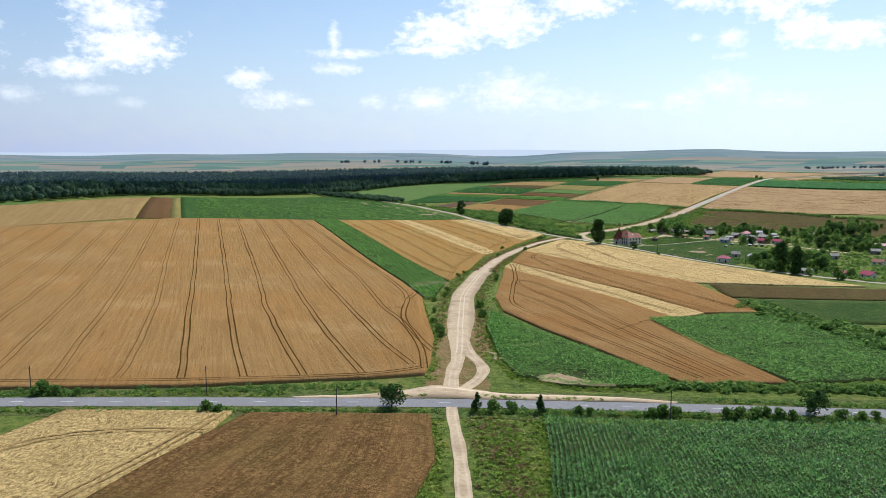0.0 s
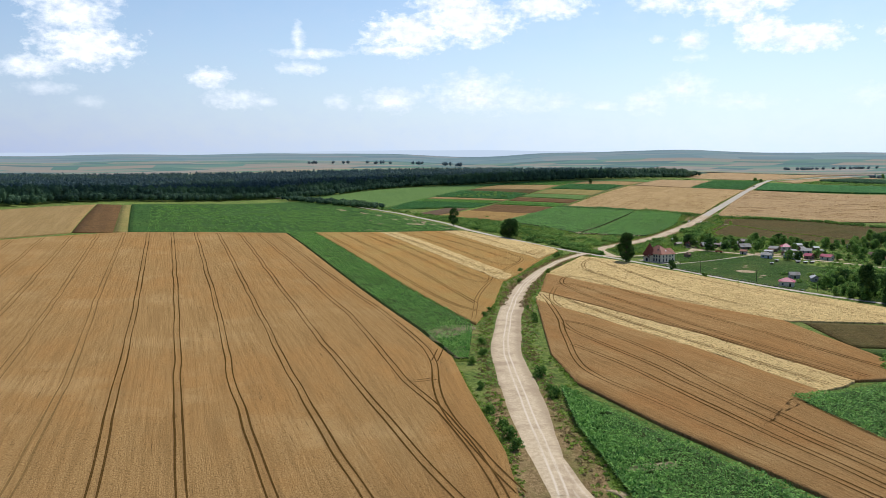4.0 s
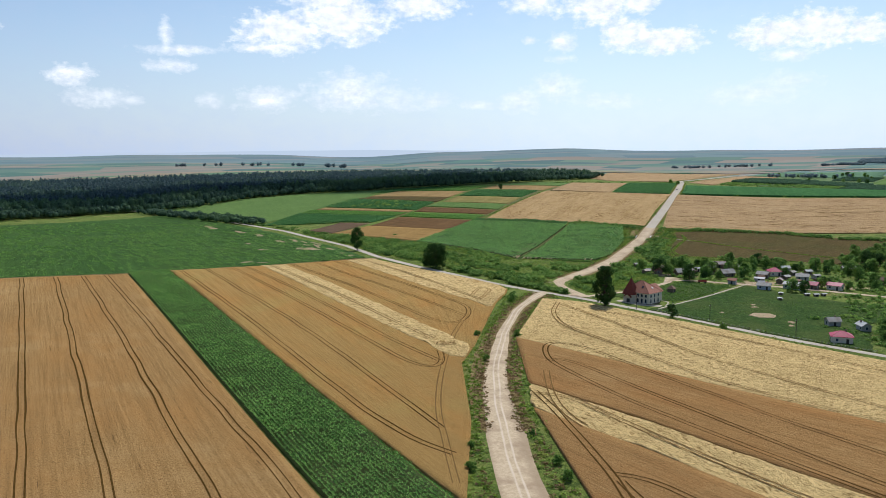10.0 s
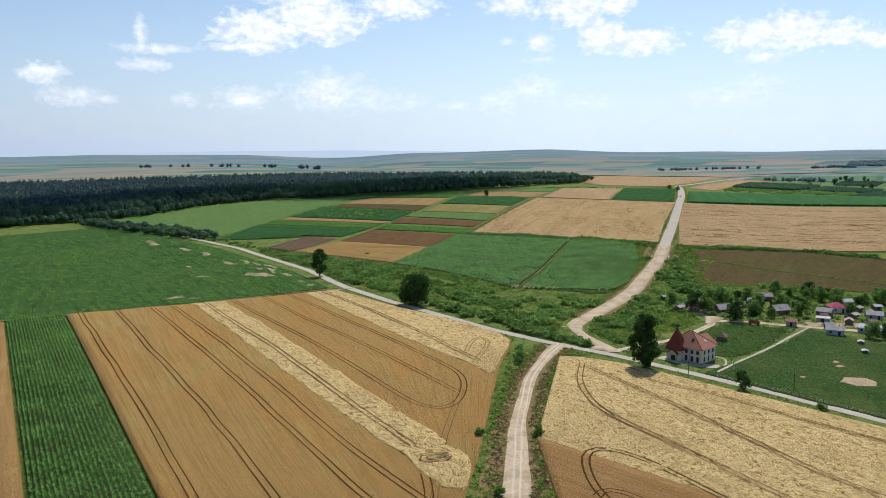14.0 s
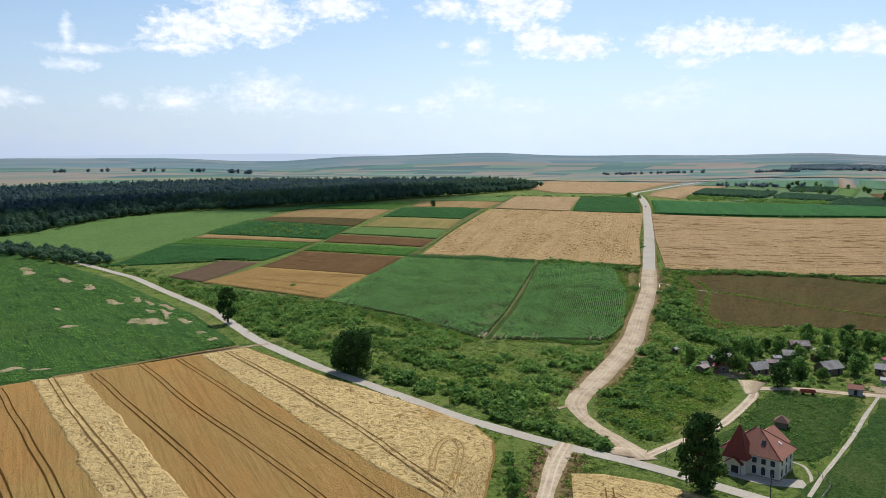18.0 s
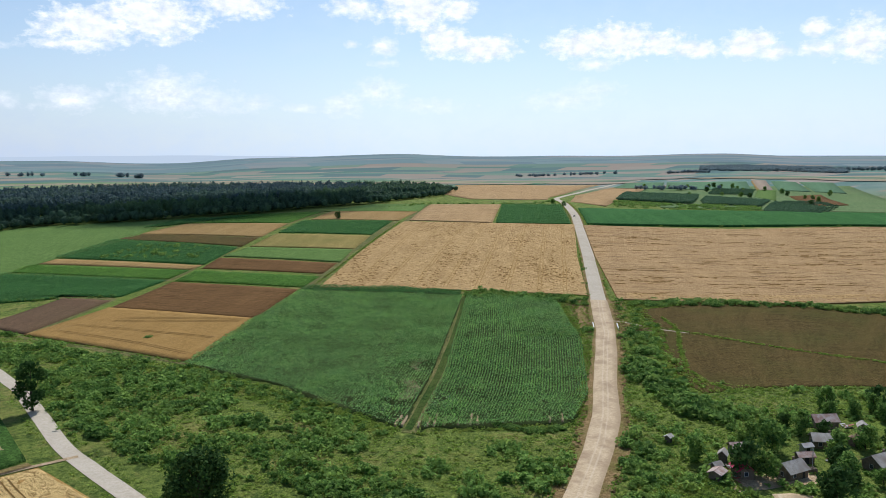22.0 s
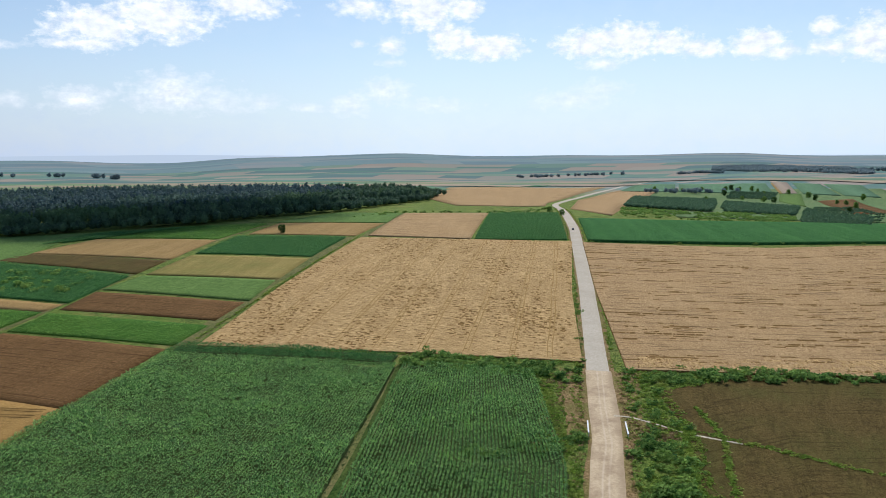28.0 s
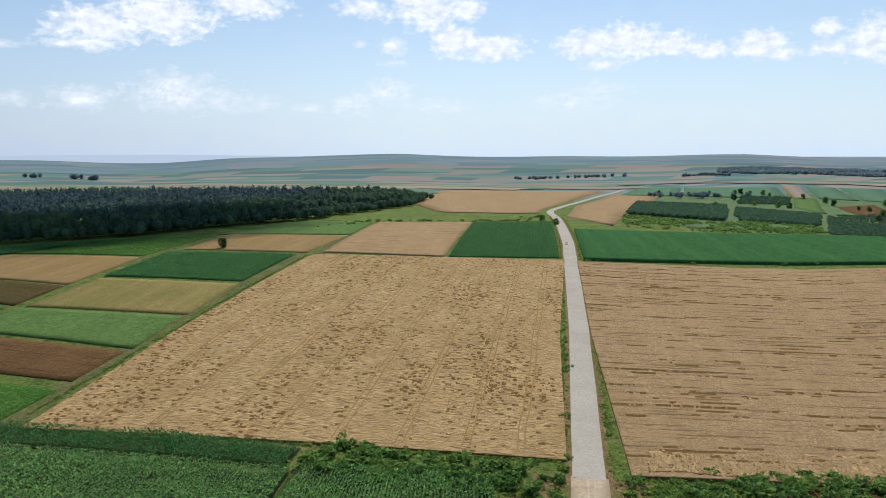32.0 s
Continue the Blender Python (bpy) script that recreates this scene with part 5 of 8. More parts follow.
plants("maize_plants", [[(352, 731), (396, 769), (495, 866)], [(398, 706), (424.1, 721), (476.4, 768), (527, 829)]], 1.0, 0.42, 1.9, 0.44, LEAF_CORN_B, "rows of tall green maize plants", "maize", 16, 0.12, 0.08, ((356, 732, 6), (370, 727, 5), (374, 748, 5), (395, 714, 6), (430, 735, 4)))


plants("green_plants", [[(-10, 726), (91, 738), (180, 759), (249, 775)], [(-10, 840), (95, 850), (190, 862), (254, 872)], [(-14, 1015), (100, 1140), (175, 1150), (226, 1100)]], 1.35, 1.2, 0.55, 0.62, LEAF_ROW, "low green crop in drilled rows", "row crop", 17, 0.42, 0.05, ((229.9, 911.7, 5), (231.8, 844.5, 9), (243.6, 913.3, 5), (250.6, 881, 6), (248.5, 837, 7), (199.4, 850.7, 4), (247.6, 791.4, 6), (169.3, 775.2, 6), (246.5, 808, 5), (240, 875, 5), (238, 858, 5)), leaves=4, streak=0.5)
for k, (sides, tall_crop) in enumerate(PLANTED):
    plants("maize_plants" if tall_crop else "green_plants", sides, 1.15, 0.75, 1.3 if tall_crop else 0.7, 0.62 if tall_crop else 0.5, LEAF_MAIZE if tall_crop else LEAF_ROW, "rows of dark green maize on the plot" if tall_crop else "rows of green crop on the plot", "maize" if tall_crop else "row crop", 200 + k, 0.2, 0.05, leaves=4)
plants("maize_plants", [[(431, 938), (490, 868)], [(441, 946), (500, 876)]], 1.0, 0.5, 2.1, 0.5, LEAF_MAIZE, "dark maize across the field end", "maize", 219, 0.12)
for sides in ([[(95, 349), (95.6, 374), (97.5, 391)], [(98.5, 349), (108, 372), (119, 398), (110, 405)]], [[(366, 757), (382, 774)], [(371, 755), (386, 772)]], [[(392, 779), (402, 795)], [(394, 778), (404, 793)]]):
    field("thin_patch", sides, 0.17, THIN_FLOOR, "pale bare soil showing through the thin crop", "ground patch", 0.7, waver=5)
for k, (x, y, run) in enumerate([(348.6, 737.4, 6), (350.4, 736.4, 9), (353.6, 732.8, 5), (356.4, 731.6, 8), (358.6, 730.4, 4), (361.6, 728.8, 7), (365.5, 726.6, 4), (369, 724.6, 9), (371, 723.6, 6), (391.5, 711, 5), (395, 709, 7), (353, 741, 4), (363, 735, 5)]):
    field("bare_streak", [[(x, y), (x + 0.74 * run, y + 0.67 * run)], [(x + 0.5, y - 0.6), (x + 0.74 * run + 0.35, y + 0.67 * run - 0.45)]], 0.75, BARE, "pale bare streak between the maize rows", "ground patch", 0.6, waver=0.8)


# ---- trees and shrubs ----
def leaf_cloud(rng, n, clumps, size, squash=1.0, three=False):
    """Leaf sprays as small bent quads round a set of clump centres (x, y, z, radius)."""
    c = np.asarray(clumps)
    pick = rng.integers(0, len(c), n)
    d = rng.normal(size=(n, 3))
    d /= np.linalg.norm(d, axis=1)[:, None]
    rad = c[pick, 3] * rng.uniform(0.62, 1.08, n)
    p = c[pick, :3] + d * rad[:, None] * np.array([1, 1, squash])
    t = rng.normal(size=(n, 3))
    nrm = d + 0.75 * t
    nrm /= np.linalg.norm(nrm, axis=1)[:, None]
    a = np.cross(nrm, rng.normal(size=(n, 3)))
    a /= np.linalg.norm(a, axis=1)[:, None]
    b = np.cross(nrm, a)
    s = size * rng.uniform(0.6, 1.4, n)[:, None]
    if three:
        return np.stack([p - a * s * 1.15, p + b * s * 1.3 + nrm * s * 0.15, p + a * s * 1.15], 1).reshape(-1, 3)
    tri = np.stack([p - a * s, p + b * s * 0.9 + nrm * s * 0.15, p + a * s, p - b * s * 0.9 - nrm * s * 0.1], 1)
    return tri.reshape(-1, 3)


def tube(path, radii, sides=6):
    v, f = [], []
    path = [Vector(p) for p in path]
    for i, (p, r) in enumerate(zip(path, radii)):
        d = (path[min(i + 1, len(path) - 1)] - path[max(i - 1, 0)]).normalized()
        u = d.orthogonal().normalized()
        w = d.cross(u)
        for k in range(sides):
            an = 2 * math.pi * k / sides
            v.append(p + (u * math.cos(an) + w * math.sin(an)) * r)
    for i in range(len(path) - 1):
        for k in range(sides):
            a, b = i * sides + k, i * sides + (k + 1) % sides
            f.append((a, b, b + sides, a + sides))
    return [tuple(q) for q in v], f


def tree_parts(seed, tall, radius, bole, n_leaf, leaf, shape="round", n_clump=26):
    rng = np.random.default_rng(seed)
    verts, faces = [], []

    def add(path, radii):
        v, f = tube(path, radii)
        k = len(verts)
        verts.extend(v), faces.extend([tuple(i + k for i in q) for q in f])

    lean = rng.normal(0, 0.02 * tall, 2)
    add([(0, 0, -0.3), (lean[0] * 0.3, lean[1] * 0.3, bole), (lean[0], lean[1], tall * 0.8)], [0.028 * tall, 0.02 * tall, 0.006 * tall])
    clumps = []
    for k in range(n_clump):
        f = (k + rng.random()) / n_clump
        z = bole * 0.8 + (tall - bole * 0.8) * f
        if shape == "poplar":
            env = radius * (math.sin(math.pi * min(1, 0.12 + f * 0.86)) ** 0.55)
        elif shape == "cone":
            env = radius * (1.05 - f)
        else:
            env = radius * math.sqrt(max(0.05, 1 - (2 * f - 0.85) ** 2 / 1.35))
        an, rr = rng.uniform(0, 2 * math.pi), env * math.sqrt(rng.uniform(0.1, 0.75 if n_clump < 50 else 0.92))
        cr = min(env * 0.6, radius * (rng.uniform(0.3, 0.5) if n_clump < 50 else rng.uniform(0.14, 0.34))) + 0.15
        x, y = rr * math.cos(an) + lean[0] * f, rr * math.sin(an) + lean[1] * f
        z = min(z, tall - cr * 0.7)
        clumps.append((x, y, max(z, cr * 0.75), cr))
        if k % 3 == 0:
            base = bole * 0.7 + (z - bole * 0.7) * 0.35
            add([(lean[0] * 0.3, lean[1] * 0.3, base), (x * 0.5, y * 0.5, (base + z) / 2 + 0.2), (x, y, z)], [0.01 * tall, 0.007 * tall, 0.003 * tall])
    return (verts, faces), leaf_cloud(rng, n_leaf, clumps, leaf)


def tree(name, seed, tall, radius, bole, n_leaf, leaf, label, shape="round", mat=None, n_clump=26, category="tree", group=""):
    (v, f), lv = tree_parts(seed, tall, radius, bole, n_leaf, leaf, shape, n_clump)
    root = new(name)
    tagged(root, label, category, group)
    put("trunk", mesh_of("trunk", v, f, BARK), root)
    put("crown", mesh_of("crown", lv, np.arange(len(lv)).reshape(-1, 4), mat or LEAF), root)
    return root


def stand(ob, x, y, turn=0.0, size=1.0, sink=0.0):
    ob.matrix_basis = pose(x, y, float(land(x, y)) - sink, 0, 0, turn) @ Matrix.Diagonal((size, size, size, 1))
    return ob


def stand_copy(ob, x, y, turn=0.0, size=1.0):
    made = copy_thing(ob, pose(x, y, float(land(x, y)), 0, 0, turn))
    made.scale = (size, size, size)
    return made


stand(tree("tall_poplar", 21, 20, 5.6, 2.2, 7600, 0.34, "tall dark green poplar beside the village road", "poplar", n_clump=84), 303.5, 580)
stand(tree("roadside_tree", 22, 17, 4.6, 4.0, 2200, 0.42, "slender open-crowned tree at the road bend", n_clump=20), 264.5, 825)
stand(tree("spreading_tree", 23, 15.5, 7.8, 1.5, 7600, 0.36, "broad dense dark tree among the scrub", n_clump=80), 275.5, 716)
stand(tree("tall_poplar", 24, 19, 4.6, 1.5, 3600, 0.45, "tall dark poplar in the village", "poplar", n_clump=36), 357.3, 430)
stand(tree("tall_poplar", 25, 17.5, 4.4, 1.5, 3600, 0.45, "tall dark poplar in the village", "poplar", n_clump=36), 356.2, 414)
stand(tree("roadside_tree", 26, 5.6, 3.0, 1.6, 1500, 0.22, "small round leafy tree on the road verge", n_clump=18), 41.0, 182.4)
stand(tree("small_conifer", 27, 4.8, 1.3, 0.4, 900, 0.2, "narrow dark bushy tree on the verge", "cone", n_clump=16), 60.2, 174.8)
stand(tree("small_conifer", 28, 4.6, 1.2, 0.4, 800, 0.2, "narrow dark bushy tree on the verge", "cone", n_clump=16), 74.9, 170.4)
stand(tree("roadside_tree", 29, 6.0, 3.2, 1.8, 1200, 0.25, "small leafy tree leaning over the verge", n_clump=14), 140.3, 154.0)
stand(tree("young_tree", 30, 6.5, 2.9, 1.6, 1300, 0.24, "small round tree on the meadow's edge", n_clump=16), 316.1, 545)

BUSHES = []
for k in range(5):
    b = tree("bush", 40 + k, 2.6, 1.7, 0.5, 420, 0.24, "rounded green bush on the grass verge", "round", LEAF_FRUIT, 9, "bush", "bushes along the roads")
    BUSHES.append(b)
VILLAGE_TREES = [tree("village_tree", 50 + k, 7.5, 3.4, 1.4, 1000, 0.36, "leafy dark green tree among the houses" if k == 1 else "leafy fruit tree among the houses", "round", LEAF if k == 1 else LEAF_HEDGE, 16, "tree", "trees among the houses") for k in range(4)]

rng = np.random.default_rng(5)
BUSH_SPOTS = [(64.3, 173.7, 1.1), (68.3, 172.8, 0.95), (83.5, 167.2, 0.8), (86, 166.4, 0.7), (100.3, 162, 0.9), (103, 161, 1.1), (106, 160.6, 0.9), (-2.3, 187, 1.1), (0.5, 186.4, 0.8), (-41.9, 211.2, 1.3), (-38, 209.6, 0.9), (-33, 208.6, 0.7),
              (117, 156.5, 1.0), (120, 155.5, 1.1), (123, 154.8, 1.15), (126, 154, 1.1), (129, 153.2, 1.0), (132, 152, 0.9), (144, 149, 1.0), (148, 148, 0.9), (152, 147.3, 0.8), (78.2, 269.4, 1.1), (79.5, 276, 0.9), (77, 262, 1.0), (82, 290, 0.8), (88, 312, 0.8),
              (111.5, 321.5, 1.2), (104.9, 299.5, 1.1), (107, 306, 0.7), (111.6, 369, 0.9), (96.5, 341, 0.9), (105, 352, 0.9), (153.5, 413.9, 0.8), (149.9, 404.6, 0.9), (133, 419, 0.8), (220.6, 535.4, 1.1), (205, 541, 0.9), (263, 606, 1.2), (260, 602, 1.0), (321, 517.4, 1.0), (307, 590, 0.4), (189, 506.4, 0.8), (160, 434, 0.6), (140, 432, 0.6)]
for i, (x, y, sc) in enumerate(BUSH_SPOTS):
    if i < len(BUSHES):
        stand(BUSHES[i], x, y, 40 * i, sc)
    else:
        stand_copy(BUSHES[i % 5], x, y, 67 * i, sc)


ROADS = [(main_line, 4.0), (gravel_line[:66], 5.5), (gravel_line[62:], 2.9), (village_line, 3.2), (onward_line, 5.8), (paved_line, 4.7), (np.array([(55.0, 178), (52.7, 169.5), (47.7, 149.7), (44, 138), (41.6, 127.5), (34, 100)]), 2.2),
         (rounded([(57, 186), (60.5, 199), (66, 213), (71.7, 226), (79, 248), (86, 268)], 2, 1), 2.6), (rounded([(58, 190), (70.5, 203.5), (75.8, 213), (78.5, 236), (84, 262)], 2, 1), 2.4), (rounded([(306, 603), (335.9, 610.8), (372.9, 621.4), (392, 630.0), (402, 641)], 2, 1), 2.6), (rounded(APRON[0], 2, 1), 3.0)]


def off_roads(points, spare=0.0):
    p = np.asarray(points, float)
    ok = np.ones(len(p), bool)
    for line, half in ROADS:
        line = resample(line, max(len(line), int(resample(line, 2)[1] / 2)))[0]
        d = np.min(np.hypot(p[:, None, 0] - line[None, :, 0], p[:, None, 1] - line[None, :, 1]), axis=1)
        ok &= d > half + spare
    return p[ok]


def shrub_sheet(name, points, sizes, mat, label, category="shrubs", n_leaf=60, leaf=0.34, seed=3, flat=0.75):
    """Many shrubs joined in one sheet of scrub."""
    r = np.random.default_rng(seed)
    points = off_roads(points, 0.3)
    kinds = []
    for k in range(6):
        cl = [(*(r.normal(0, 0.42, 2)), r.uniform(0.3, 0.75), r.uniform(0.35, 0.6)) for _ in range(6)]
        kinds.append(leaf_cloud(r, n_leaf, cl, leaf, 1.0, True))
    out = []
    for (x, y), sz in zip(points, sizes):
        v = kinds[r.integers(6)]
        an = r.uniform(0, 6.28)
        ca, sa = math.cos(an), math.sin(an)
        q = np.c_[v[:, 0] * ca - v[:, 1] * sa, v[:, 0] * sa + v[:, 1] * ca, v[:, 2] * flat] * sz
        out.append(q + np.array([x, y, 0.0]))
    v = np.concatenate(out)
    ground = land(np.repeat([p[0] for p in points], n_leaf * 3), np.repeat([p[1] for p in points], n_leaf * 3))
    v[:, 2] += ground
    return put(name, mesh_of(name, v, np.arange(len(v)).reshape(-1, 3), mat), label=label, category=category, kind="stuff")


def scatter(poly, n, seed, clump=0.0, size=20.0):
    r = np.random.default_rng(seed)
    p = np.asarray(poly, float)
    lo, hi = p.min(0), p.max(0)
    q = r.uniform(lo, hi, (n * 6, 2))
    ok = inside(p, q[:, 0], q[:, 1])
    if clump:
        ok &= vnoise(q[:, 0], q[:, 1], size, seed) > clump
    return q[ok][:n]


def sizes(n, lo, hi, seed):
    return lo + (hi - lo) * np.random.default_rng(seed).random(n) ** 2


# scrub valley between the village road and the maize
VALLEY = [(268, 850), (272, 780), (282, 722), (297, 660), (303, 634), (318, 655), (345, 668), (392, 697), (372, 712), (345, 728), (330, 790), (318, 838), (290, 945), (276, 985), (266, 960)]
p = scatter(VALLEY, 700, 101, 0.45, 26)
shrub_sheet("scrub", p, sizes(len(p), 0.7, 2.6, 101), LEAF_FRUIT, "mixed green bushes in the hollow", n_leaf=90, leaf=0.2, seed=102)
p = scatter(VALLEY, 700, 1, 0.56, 11)
shrub_sheet("scrub", p, sizes(len(p), 0.9, 3.6, 1), LEAF_BUSH, "green scrub and tall weeds filling the hollow", n_leaf=90, leaf=0.2)
p = scatter(VALLEY, 5200, 2)
shrub_sheet("weeds", p, sizes(len(p), 0.4, 1.15, 2), LEAF_WEED, "low weeds and tall grass in the hollow", "weeds", 16, 0.34, 4, 0.5)
EAST_BANK = [(320, 625), (350, 650), (392, 678), (462, 730), (515, 772), (528, 765), (490, 730), (470, 708), (485, 690), (520, 652), (600, 556), (560, 560), (490, 650), (440, 665), (402, 660), (386, 634), (340, 616)]
p = scatter(EAST_BANK, 460, 3, 0.54, 16)
shrub_sheet("scrub", p, sizes(len(p), 0.8, 3.4, 3), LEAF_BUSH, "green scrub on the bank above the village", n_leaf=90, leaf=0.2)
p = scatter(EAST_BANK, 4800, 5)
shrub_sheet("weeds", p, sizes(len(p), 0.4, 1.1, 5), LEAF_WEED, "low weeds and grass on the bank", "weeds", 16, 0.34, 6, 0.5)
SLOPE = [(318, 616), (322, 636), (336, 648), (356, 658), (386, 664), (402, 652), (390, 632), (366, 621), (340, 613), (324, 611)]
p = scatter(SLOPE, 2600, 16)
shrub_sheet("weeds", p, sizes(len(p), 0.4, 1.2, 16), LEAF_WEED, "tall weeds on the slope between the lanes", "weeds", 16, 0.34, 17, 0.55)
p = scatter(SLOPE, 150, 18, 0.5, 9)
shrub_sheet("scrub", p, sizes(len(p), 0.7, 2.4, 18), LEAF_HEDGE, "dark bushes on the slope between the lanes", n_leaf=90, leaf=0.2, seed=19)
MARGIN = [(296, 905), (315, 866), (325, 846), (339, 799), (350, 736), (342, 731), (327, 785), (314, 820), (298, 850), (284, 900)]
p = scatter(MARGIN, 1500, 20)
shrub_sheet("weeds", p, sizes(len(p), 0.5, 1.3, 20), LEAF_WEED, "rank weeds along the foot of the maize", "weeds", 16, 0.34, 21, 0.55)
p = scatter(MARGIN, 150, 22, 0.42, 14)
shrub_sheet("scrub", p, sizes(len(p), 0.8, 3.2, 22), LEAF_HEDGE, "dark shrubs along the foot of the maize", n_leaf=100, leaf=0.2, seed=23)
p = scatter([(328.5, 901.5), (331, 905), (333, 904), (331, 901)], 14, 24)
shrub_sheet("weeds", p, sizes(len(p), 0.8, 1.5, 24), LEAF_HEDGE, "clump of green weeds in the grain plot", "weeds", 40, 0.3, 25, 0.7)
# weeds round the culvert
CULVERT = [(514, 768), (530, 790), (552, 808), (568, 808), (600, 782), (592, 779), (549, 788), (536, 776), (524, 757)]
p = scatter(CULVERT, 700, 7)
shrub_sheet("weeds", p, sizes(len(p), 0.5, 1.3, 7), LEAF_WEED, "rank weeds beside the culvert", "weeds", 16, 0.36, 8, 0.6)
p = scatter(CULVERT, 60, 9)
shrub_sheet("scrub", p, sizes(len(p), 0.9, 2.4, 9), LEAF_HEDGE, "small shrubs beside the culvert", n_leaf=80, leaf=0.22, seed=9)
DITCH = [(484, 775), (500, 790), (520, 808), (538, 822), (530, 830), (508, 808), (478, 782)]
p = scatter(DITCH, 420, 10)
shrub_sheet("weeds", p, sizes(len(p), 0.4, 1.1, 10), LEAF_WEED, "weeds between the road and the maize", "weeds", 16, 0.36, 11, 0.55)
p = scatter(DITCH + [], 160, 12)
shrub_sheet("dry_weeds", p, sizes(len(p), 0.4, 1.0, 12), LEAF_DRY, "dry brown weeds in the ditch", "weeds", 14, 0.38, 13, 0.55)
p = scatter([(508, 768), (519, 778), (523, 766), (514, 756)], 130, 14)
shrub_sheet("dry_weeds", p, sizes(len(p), 0.5, 1.2, 14), LEAF_DRY, "dry brown weeds below the culvert", "weeds", 14, 0.38, 15, 0.55)
# hedges
def hedge(line, n, wide, lo, hi, label, seed, n_leaf=60):
    q = along(line, n, wide, seed)
    shrub_sheet("hedge", q, sizes(n, lo, hi, seed), LEAF_HEDGE, label, "hedge", int(n_leaf * 1.7), 0.22, seed)


hedge([(287, 716), (285.5, 695), (287, 679), (294, 667), (300, 650)], 46, 5, 2.0, 4.2, "dense shrubs along the village road", 21, 90)
hedge([(290.5, 652.7), (293.1, 647.7), (296.8, 638), (298.7, 630.7), (302.3, 621.6), (303.5, 614.5)], 44, 3.5, 1.4, 3.2, "dark shrubs along the village road", 41, 70)
hedge([(333, 633), (341.5, 646), (352, 651), (363.4, 655), (385.3, 672), (405, 686)], 24, 4, 1.2, 3.4, "bushes below the climbing road", 42, 70)
hedge([(266, 610), (275.7, 624.3), (280, 629)], 6, 1.2, 1.2, 2.8, "bushes beside the junction", 43, 70)
hedge([(376.3, 719), (378, 712.8), (382, 707.5), (390, 705)], 60, 2.0, 0.9, 1.6, "row of maize outside the field corner", 44, 50)
hedge([(285, 873), (289, 852), (290, 813), (297, 801), (305, 795), (313, 788)], 90, 6, 1.2, 3.0, "thicket winding through the hollow", 35, 70)
hedge([(325, 750), (319, 760), (314, 772), (322, 742)], 34, 5, 1.2, 2.8, "thicket beside the maize", 36, 70)
hedge([(303, 714), (308, 708), (313, 697), (320, 690)], 34, 5, 1.2, 2.8, "thicket in the hollow", 37, 70)
hedge([(275, 808), (274, 786), (279, 760)], 26, 4, 1.4, 3.6, "shrubs beside the village road", 38, 70)
hedge([(471, 738), (457, 718), (448, 702), (440, 690), (446, 678), (452, 684)], 110, 10, 1.8, 4.6, "dense thicket on the bank", 39, 80)
hedge([(404, 686), (390, 672), (372, 662), (352, 650), (334, 635)], 60, 7, 1.0, 2.8, "bushes along the foot of the road bank", 40, 70)
hedge([(557, 802), (598, 772), (632, 738), (648, 701), (700, 640), (780, 590)], 420, 6, 1.2, 3.2, "dark hedge between the wheat and the brown field", 22)
hedge([(500, 868), (512, 850), (524, 838), (534, 824), (538, 818)], 110, 8, 1.6, 3.6, "dark shrubs at the maize corner", 23)
hedge([(243, 312), (236, 285), (233.4, 262), (232, 240), (226, 205), (222, 180)], 190, 8, 1.8, 4.2, "dense hedge of trees beside the meadow", 24, 80)
hedge([(118, 186.5), (134, 180.5), (173, 168.5), (215, 150)], 170, 4, 1.2, 2.6, "dense green hedge along the road", 25, 70)
hedge([(270, 792), (277, 850), (272, 990), (262, 1060), (244, 1140), (215, 1230)], 160, 6, 1.0, 2.8, "scattered shrubs along the village road", 26)
hedge([(540, 815), (556, 828), (640, 905)], 60, 2.5, 0.7, 1.4, "weeds along the paved road", 28)
hedge([(498, 777), (480, 782), (462, 790)], 40, 5, 1.0, 2.4, "shrubs in the ditch", 29)
hedge([(515, 770), (500, 752), (470, 735)], 60, 6, 1.0, 2.6, "shrubs below the road bank", 30)
hedge([(768, 1022), (830, 966), (960, 855), (1100, 728)], 22, 3, 1.2, 2.6, "small bushes between the wheat and the maize", 31)
hedge([(745, 1265), (800, 1290), (930, 1215), (990, 1262)], 60, 10, 1.2, 3.0, "bushes on the far road's bank", 32)
hedge([(350, 1010), (300, 1050), (262, 1082)], 30, 3, 0.9, 2.2, "bushes at the plot edge", 33)
q = scatter([(385, 1150), (430, 1190), (462, 1120), (432, 1085)], 70, 134)
shrub_sheet("scrub", q, sizes(len(q), 1.2, 3.4, 134), LEAF_BUSH, "clump of pale green shrubs in the mixed plot", n_leaf=80, leaf=0.26, seed=134)
for k, (q, wide) in enumerate(WEED_LINES):
    shrub_sheet("weed_line", q, sizes(len(q), 0.5, 1.1, k), LEAF_WEED, "green weedy line through the brown field", "weeds", 14, 0.42, 140 + k, 0.55)
